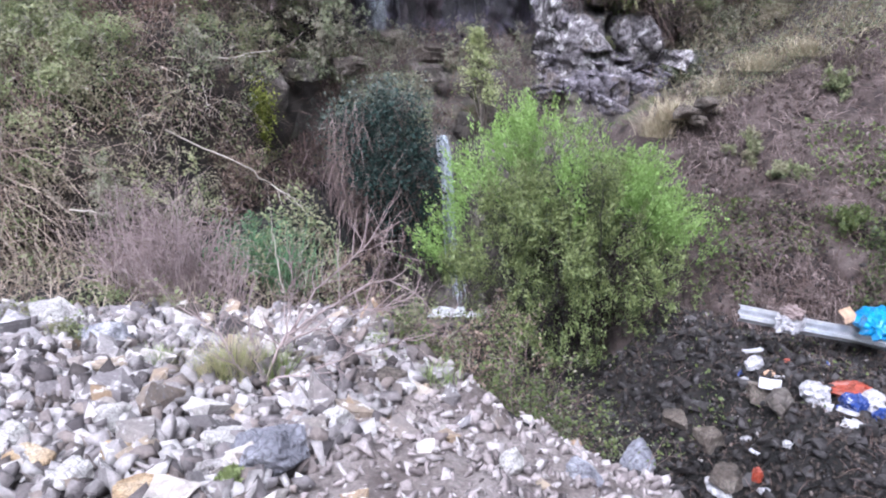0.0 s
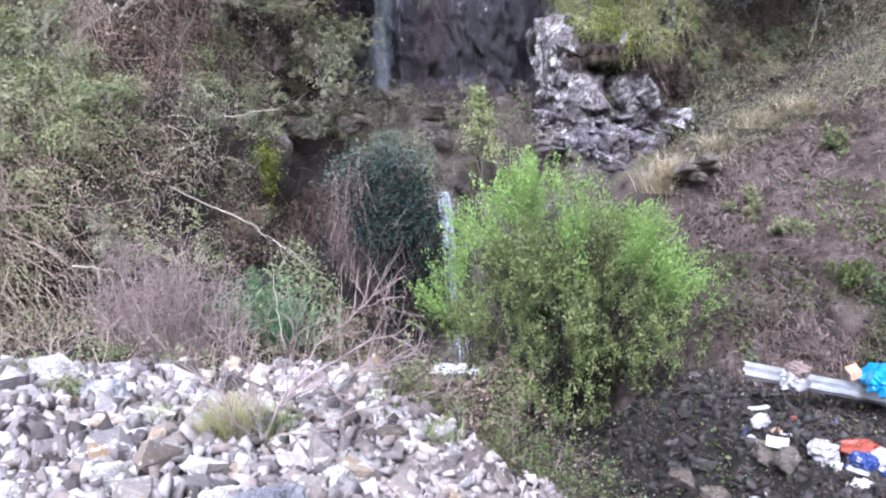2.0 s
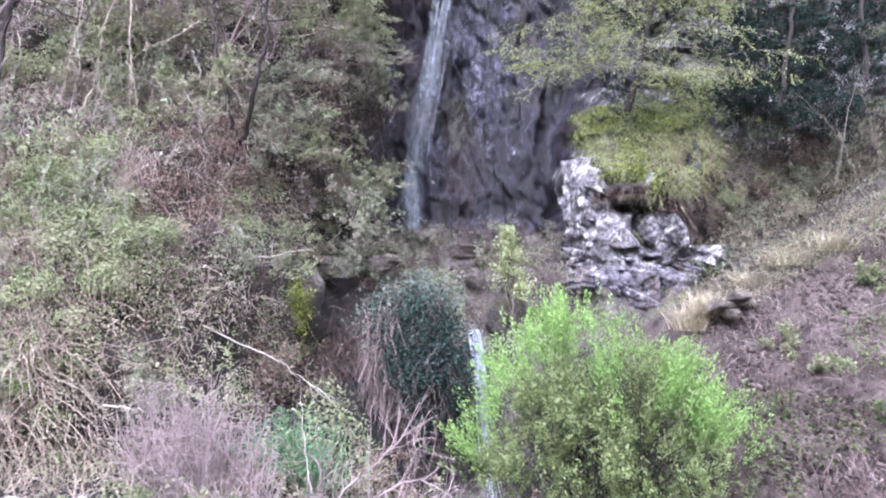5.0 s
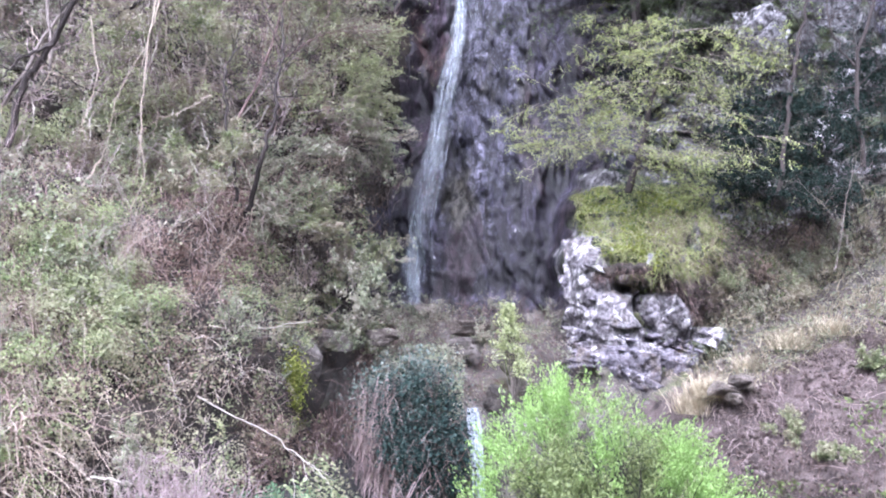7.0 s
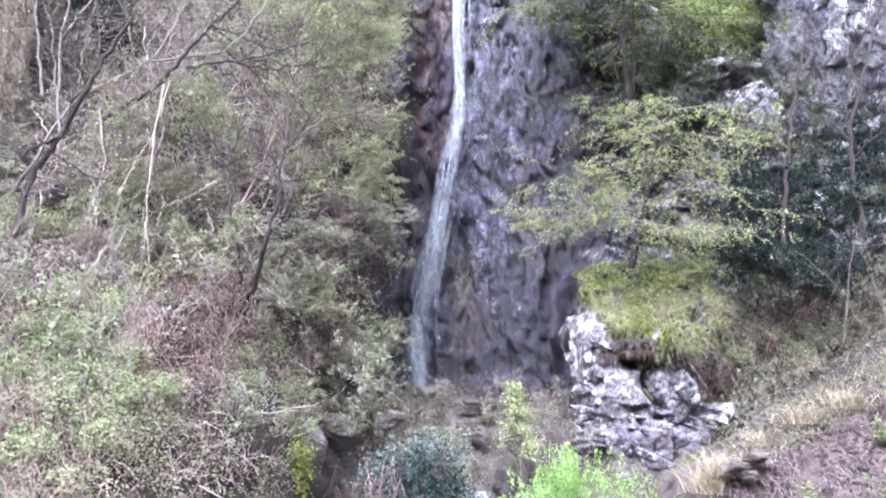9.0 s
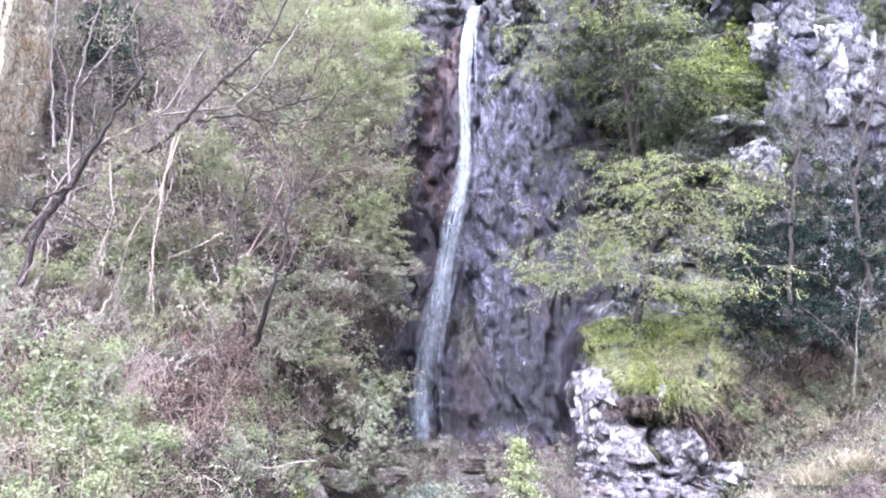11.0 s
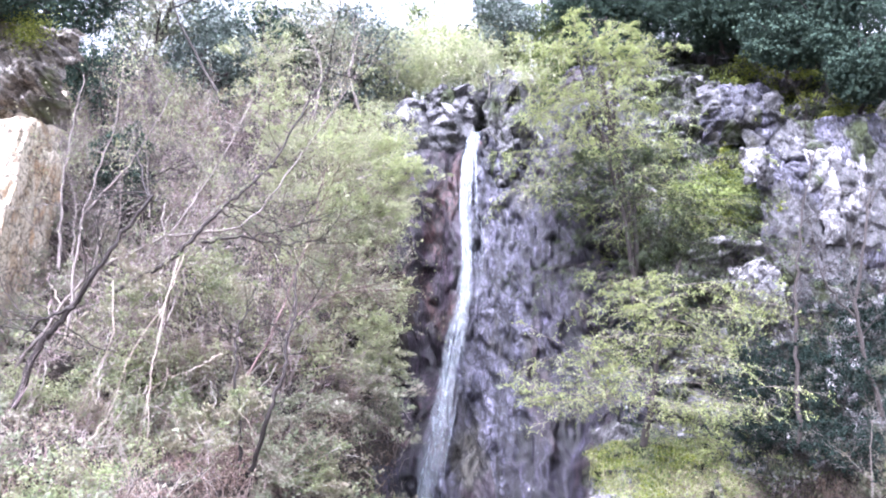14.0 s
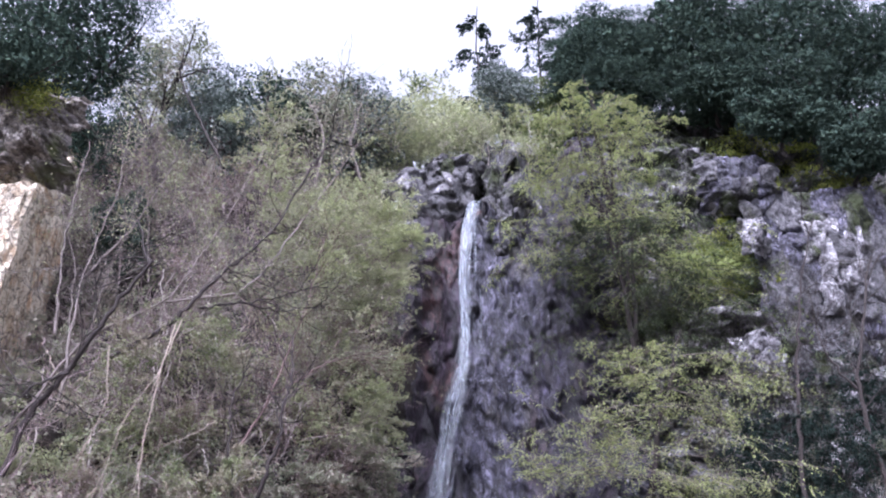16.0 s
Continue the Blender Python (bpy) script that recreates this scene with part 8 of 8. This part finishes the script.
# ---- the stone heap's larger stones and tufts ----
for k, (at, size, mat, label, turn) in enumerate([
        ((-0.87, 3.52, -0.51), (0.36, 0.3, 0.3), GREY_STONE, "large blue-grey boulder with white veins", 20),
        ((-1.12, 3.49, -0.5), (0.36, 0.2, 0.13), WHITE_STONE, "long pale slab of stone", -12),
        ((-1.74, 3.79, -0.56), (0.19, 0.14, 0.11), ORANGE_STONE, "small ochre-stained angular stone", 10),
        ((-1.39, 3.26, -0.46), (0.3, 0.16, 0.12), ORANGE_STONE, "long flat ochre-stained stone", 20),
        ((-2.14, 3.66, -0.55), (0.24, 0.18, 0.14), ORANGE_STONE, "ochre and white stone", -20),
        ((-3.39, 6.48, -0.84), (0.42, 0.3, 0.34), WHITE_STONE, "pale boulder at the heap's far edge", 30),
        ((-2.87, 6.13, -0.86), (0.44, 0.3, 0.26), GREY_STONE, "dark grey boulder at the heap's far edge", 0),
        ((-2.41, 7.04, -1), (0.5, 0.25, 0.22), BROWN_STONE, "dark brown slab at the heap's far edge", -10),
        ((-0.66, 4.46, -0.79), (0.2, 0.14, 0.22), WHITE_STONE, "upright pale angular stone", 40),
        ((-2.03, 4.39, -0.71), (0.2, 0.16, 0.19), WHITE_STONE, "white angular broken stone", 60),
        ((-2.24, 6.38, -0.91), (0.26, 0.2, 0.15), WHITE_STONE, "pale stone among the rubble", 15),
        ((-0.64, 6.13, -0.85), (0.34, 0.2, 0.1), WHITE_STONE, "flat pale slab on the heap's edge", 8),
        ((1.39, 4.91, -1.35), (0.26, 0.22, 0.3), GREY_STONE, "blue-grey block at the foot of the heap", 30),
        ((0.38, 3.94, -0.76), (0.19, 0.16, 0.15), WHITE_STONE, "pale grey stone on the gravel", 70),
        ((0.86, 4.21, -0.98), (0.22, 0.16, 0.15), GREY_STONE, "grey stone on the gravel", -30),
        ((-0.35, 5.19, -0.8), (0.28, 0.2, 0.16), BROWN_STONE, "brown stone on the gravel edge", 10),
        ((-1.23, 3.98, -0.62), (0.26, 0.2, 0.17), WHITE_STONE, "rounded pale stone in the heap", 33),
        ((-1.85, 3.39, -0.5), (0.22, 0.18, 0.15), WHITE_STONE, "pale stone in the heap", 70),
        ((-2.45, 3.99, -0.62), (0.26, 0.2, 0.18), WHITE_STONE, "white stone in the heap", 100)]):
    rock("boulder", label, at, size, 200 + k, mat, turn, 0.25, detail=4 if size[0] > 0.3 else 3, rough=0.05)
grass_tuft("grass_tuft", "pale green and straw grass tuft in the stones", (-1.56, 5.17, -0.75), 0.3, 520, 221, GRASS_GREEN, 0.09, 0.7, 0.005)
grass_tuft("grass_tuft", "straw-coloured grass tuft in the stones", (-1.48, 5.25, -0.73), 0.24, 460, 222, GRASS_DRY, 0.1, 1.0, 0.005)
grass_tuft("grass_tuft", "small green plant in the stones", (-2.2, 5.59, -0.81), 0.14, 160, 223, LEAF_FRESH, 0.05, 0.7, 0.01)
grass_tuft("grass_tuft", "small green plant under the bare shrub", (-1.2, 5.21, -0.75), 0.2, 200, 224, LEAF_WILLOW_LOW, 0.06, 0.6, 0.014)
grass_tuft("grass_tuft", "small blue-green plant at the gravel edge", (-0.04, 5.26, -0.81), 0.13, 140, 225, LEAF_FRESH, 0.06, 0.8, 0.011)

for k, (at, s_) in enumerate([((-3.89, 6.65, -0.88), 0.2), ((-3.98, 7.31, -1.04), 0.16), ((-3.78, 8.12, -1.16), 0.2), ((-3.53, 8.75, -1.28), 0.18), ((-2.95, 7.95, -1.17), 0.12), ((-1.02, 3.35, -0.48), 0.05), ((-3.12, 6.06, -0.79), 0.12)]):
    leafy_shrub("weed", "low fresh green weed at the stones' edge", (at[0], at[1], at[2] + 0.06), (s_ * 1.3, s_, s_ * 0.7), 500, 0.04, LEAF_WILLOW_LOW if k % 2 else LEAF_BANK, 226 + k, clumps=14, stems=5, tight=0.3, category="plant", group="weeds", thin=0.005)

# ---- the gully: stones and dumped rubbish ----
gully = thing("gully_stones", "dark damp stones strewn over the gully floor", "stones", (3.5, 7.5, -2.4))
rng = np.random.default_rng(231)
dark = [me.copy() for me in STONES[:12]]
for me in dark:
    me.materials.clear()
    me.materials.append(DARK_STONE)
for k in range(260):
    x, y = rng.uniform(1.9, 7.2), rng.uniform(4.6, 11)
    if y < heap_edge(x) + 0.5:
        continue
    d = 0.09 + 0.16 * rng.random() ** 2
    ob = new("stone", dark[rng.integers(len(dark))])
    ob.parent, ob.matrix_parent_inverse = gully, Matrix.Translation(-Vector(gully.location))
    ob.matrix_basis = Matrix.LocRotScale((x, y, float(ground_z(x, y)) + d * 0.15), Euler((rng.uniform(-0.4, 0.4), rng.uniform(-0.4, 0.4), rng.uniform(0, 6.3))), (d * 1.3, d, d))
gx_, gy_ = rng.uniform(1.2, 7.5, 6500), rng.uniform(4.6, 11.5, 6500)
gs = 0.025 + 0.15 * rng.random(6500) ** 3
v, f = loose_stones(np.stack([gx_, gy_, ground_z(gx_, gy_) + gs * 0.15], -1), gs, rng)
part("chip_fill", mesh_of("chip_fill", v, f), DARK_STONE, gully, "small dark stones", "stuff")
px_, py_ = rng.uniform(1.6, 7.5, 600), rng.uniform(4.8, 11.5, 600)
ps = 0.02 + 0.06 * rng.random(600) ** 2
v, f = loose_stones(np.stack([px_, py_, ground_z(px_, py_) + ps * 0.2], -1), ps, rng)
part("pale_gravel", mesh_of("pale_gravel", v, f), PEBBLE, gully, "scattered paler chips", "stuff")
mx1, mz1 = rng.uniform(4.0, 9.5, 1500), rng.uniform(-2.9, -0.9, 1500)
ms = 0.03 + 0.09 * rng.random(1500) ** 2
v, f = loose_stones(np.stack([mx1, wall_y(mx1, mz1), mz1], -1), ms, rng)
part("foot_rubble", mesh_of("foot_rubble", v, f), DARK_STONE, gully, "stones on the foot of the mound", "stuff")
ground_growth("gully_litter", "dead leaves and twigs on the gully floor", [(1.6, 7.5, 4.8, 11.5)], 15000, LEAF_ROT, 232, leaf=0.055, high=0.06)
ground_growth("gully_sprigs", "small green sprigs on the gully floor", [(2.5, 7.5, 5.5, 11)], 1500, LEAF_SHADE, 233, leaf=0.05, high=0.12, patch=0.2)
ground_growth("gully_twigs", "dead brown twigs on the gully floor", [(1.2, 7.5, 5.5, 11.5)], 2600, TWIG_BROWN, 234, stalk=0.3, width=0.008, spread=0.9)


def guard_rail(start, end, high, seed):
    """A length of W-shaped roadside beam, lying tilted, with its post bolts."""
    a, b = Vector(start), Vector(end)
    axis = (b - a).normalized()
    out = Vector((0, -0.88, 0.46)).normalized()
    out = (out - axis * out.dot(axis)).normalized()
    across = axis.cross(out).normalized()
    if across.z < 0:
        across = -across
    prof = [(-0.5, 0.0), (-0.46, 0.03), (-0.36, 0.24), (-0.2, 0.24), (-0.06, 0.0), (0.06, 0.0), (0.2, 0.24), (0.36, 0.24), (0.46, 0.03), (0.5, 0.0)]
    bm = bmesh.new()
    rows = []
    n = 24
    for i in range(n + 1):
        c = a.lerp(b, i / n) + across * 0.02 * math.sin(i * 0.9) * (i / n)
        rows.append([bm.verts.new(c + across * (u * high) + out * (w * high)) for u, w in prof])
    for r0, r1 in zip(rows, rows[1:]):
        for k in range(len(prof) - 1):
            bm.faces.new((r0[k], r0[k + 1], r1[k + 1], r1[k]))
    bmesh.ops.recalc_face_normals(bm, faces=bm.faces)
    bmesh.ops.solidify(bm, geom=bm.faces[:], thickness=0.004)
    ob = thing("guard_rail", "bent galvanised steel guard rail beam lying in the gully", "guard rail", tuple(a))
    beam = part("beam", bm, STEEL, ob)
    for k in (0.06, 0.1):
        c = a.lerp(b, k) + out * 0.02
        bm = bmesh.new()
        bmesh.ops.create_cone(bm, cap_ends=True, segments=8, radius1=0.02, radius2=0.017, depth=0.02, matrix=Matrix.Translation(c) @ out.to_track_quat("Z", "Y").to_matrix().to_4x4())
        part("bolt", bm, STEEL, beam)


guard_rail((3.84, 9.6, -1.84), (8.11, 10.2, -2.91), 0.215, 1)


def crumpled(name, label, at, size, seed, material, category="litter", group="", fold=0.3):
    """A crumpled bag or rag: folded skin with sharp creases, flat underneath."""
    bm = bmesh.new()
    bmesh.ops.create_icosphere(bm, subdivisions=4, radius=0.5)
    p = np.array([q.co[:] for q in bm.verts])
    k = 1 + fold * fbm(p[:, 0] * 4 + seed, p[:, 1] * 4, p[:, 2] * 4, 3, seed, True) * 0.6 + fold * cells(p[:, 0] * 1.3 + p[:, 1], p[:, 2] + p[:, 1], 0.3, 0.3, seed, 1.2) * 0.6
    p = p * k[:, None]
    p[:, 2] = np.maximum(p[:, 2], -0.28)
    for q, c in zip(bm.verts, p):
        q.co = c
    me = bpy.data.meshes.new(name)
    bm.to_mesh(me)
    bm.free()
    me.materials.append(material)
    ob = new(name, me)
    ob.location, ob.scale, ob.rotation_euler = (at[0], at[1], at[2] + size[2] * 0.25), size, (0, 0, seed * 1.3)
    return tagged(ob, label, category, group)


def litter_sheet(name, label, at, size, seed, material, turn=0.0, tilt=20, category="litter"):
    """A bent scrap of paper or card with some thickness."""
    rng = np.random.default_rng(seed)
    bm = bmesh.new()
    bmesh.ops.create_grid(bm, x_segments=8, y_segments=6, size=0.5)
    for q in bm.verts:
        q.co = Vector((q.co.x * size[0], q.co.y * size[1], 0.12 * size[0] * (q.co.x * 1.2) ** 2 + 0.015 * math.sin(q.co.y * 7 + seed) + rng.normal() * 0.002))
    bmesh.ops.solidify(bm, geom=bm.faces[:], thickness=0.006)
    me = bpy.data.meshes.new(name)
    bm.to_mesh(me)
    bm.free()
    me.materials.append(material)
    ob = new(name, me)
    ob.matrix_basis = pose(at[0], at[1], at[2] + 0.06, tilt, 0, turn)
    return tagged(ob, label, category)


crumpled("blue_tarpaulin", "bright blue crumpled plastic sheet on the guard rail", (5.67, 9.6, -2.1), (0.75, 0.4, 0.36), 1, BAG_BLUE, "plastic sheet")
litter_sheet("cardboard", "torn brown cardboard beside the guard rail", (5.36, 9.75, -2.0), (0.28, 0.2), 2, CARD, 35, 55, "cardboard")
crumpled("plastic_film", "grey plastic film wrapped over the guard rail", (4.47, 9.45, -2.01), (0.4, 0.3, 0.3), 3, BAG_GREY, "plastic film")
crumpled("debris_clump", "clump of reddish debris caught on the rail", (4.46, 9.4, -1.82), (0.3, 0.2, 0.16), 4, TWIG_MAUVE, "debris")
crumpled("red_bag", "flattened red plastic bag", (4.66, 8.2, -2.33), (0.44, 0.3, 0.16), 5, BAG_RED, "bag")
crumpled("grey_bag", "crumpled translucent grey plastic bag", (4.2, 8.1, -2.34), (0.32, 0.28, 0.24), 6, BAG_GREY, "bag")
crumpled("blue_bag", "crumpled blue and white plastic bag", (4.49, 7.8, -2.33), (0.26, 0.22, 0.24), 7, BAG_NAVY, "bag")
crumpled("white_rag", "dirty white crumpled rag", (4.76, 7.9, -2.33), (0.36, 0.22, 0.16), 8, PAPER, "rag")
crumpled("white_rag", "white crumpled rag in the gully", (4.29, 7.4, -2.38), (0.22, 0.2, 0.15), 9, PAPER, "rag")
crumpled("white_rag", "torn white rag on the stones", (4.17, 7, -2.46), (0.24, 0.16, 0.12), 10, PAPER, "rag")
crumpled("white_rag", "white rag at the foot of the heap", (2.46, 6.2, -2.32), (0.28, 0.14, 0.1), 11, PAPER, "rag")
crumpled("navy_bag", "deep blue plastic bag", (4.75, 7.6, -2.39), (0.24, 0.2, 0.2), 12, BAG_NAVY, "bag")
crumpled("red_scrap", "small scrap of red plastic", (2.8, 6.2, -2.21), (0.09, 0.08, 0.16), 13, BAG_RED)
crumpled("orange_scrap", "small orange scrap of plastic", (4.27, 9, -2.33), (0.11, 0.1, 0.1), 14, BAG_RED)
crumpled("white_scrap", "small white crumpled scrap", (3.87, 9, -2.35), (0.26, 0.16, 0.16), 15, BAG_GREY)
litter_sheet("white_card", "sheet of white card lying on a stone", (3.73, 8.2, -2.26), (0.24, 0.15), 1, PAPER, -25, 35)
litter_sheet("white_card", "small white card standing in the rubbish", (4.21, 7.9, -2.4), (0.2, 0.12), 2, PAPER, -40, 40)
litter_sheet("white_strip", "narrow white strip of plastic", (3.96, 9.3, -2.31), (0.28, 0.06), 3, PAPER, 15, 20)
litter_sheet("white_strip", "narrow white strip standing in the rubbish", (4.27, 7.5, -2.27), (0.22, 0.05), 4, PAPER, -50, 30)
rng = np.random.default_rng(260)
for k in range(18):
    x, y = rng.uniform(3.2, 6.4), rng.uniform(6.2, 9.6)
    mat = (PAPER, BAG_GREY, BAG_GREY, CARD, BAG_NAVY, PAPER, BAG_GREY)[k % 7]
    word = ("white", "grey", "grey", "brown", "blue", "white", "grey")[k % 7]
    size_ = rng.uniform(0.05, 0.12)
    at = (x, y, float(ground_z(x, y)))
    if k % 2:
        crumpled("litter_scrap", "small crumpled " + word + " scrap of litter", at, (size_ * 1.4, size_, size_ * 0.7), 30 + k, mat, "litter", "loose litter", 0.45)
    else:
        tagged(litter_sheet("litter_scrap", "small bent " + word + " scrap of litter", (x, y, at[2] - 0.03), (size_ * 1.5, size_), 30 + k, mat, rng.uniform(0, 180), rng.uniform(5, 40)), group="loose litter")
rock("gully_rock", "brown mossy stone among the rubbish", (3.78, 8, -2.4), (0.36, 0.28, 0.26), 241, LEDGE_ROCK, 20, 0.3, detail=4)
rock("gully_rock", "grey stone under the white card", (3.8, 8.3, -2.4), (0.44, 0.3, 0.24), 242, BROWN_STONE, 0, 0.4, detail=4)
rock("gully_rock", "brown stone at the foot of the heap", (2.52, 6.2, -2.25), (0.3, 0.24, 0.2), 243, BROWN_STONE, 50, 0.3, detail=4)
rock("gully_rock", "dark damp boulder in the gully", (2.79, 7.4, -2.44), (0.26, 0.24, 0.26), 244, BROWN_STONE, 30, 0.4, detail=4)
rock("gully_rock", "dark damp boulder in the gully", (2.68, 8.2, -2.66), (0.3, 0.28, 0.26), 245, BROWN_STONE, 70, 0.4, detail=4)
rock("gully_rock", "dark damp boulder beside the pool", (0.06, 14.6, -4.17), (0.7, 0.5, 0.6), 246, LEDGE_ROCK, 10, 0.4, detail=4)
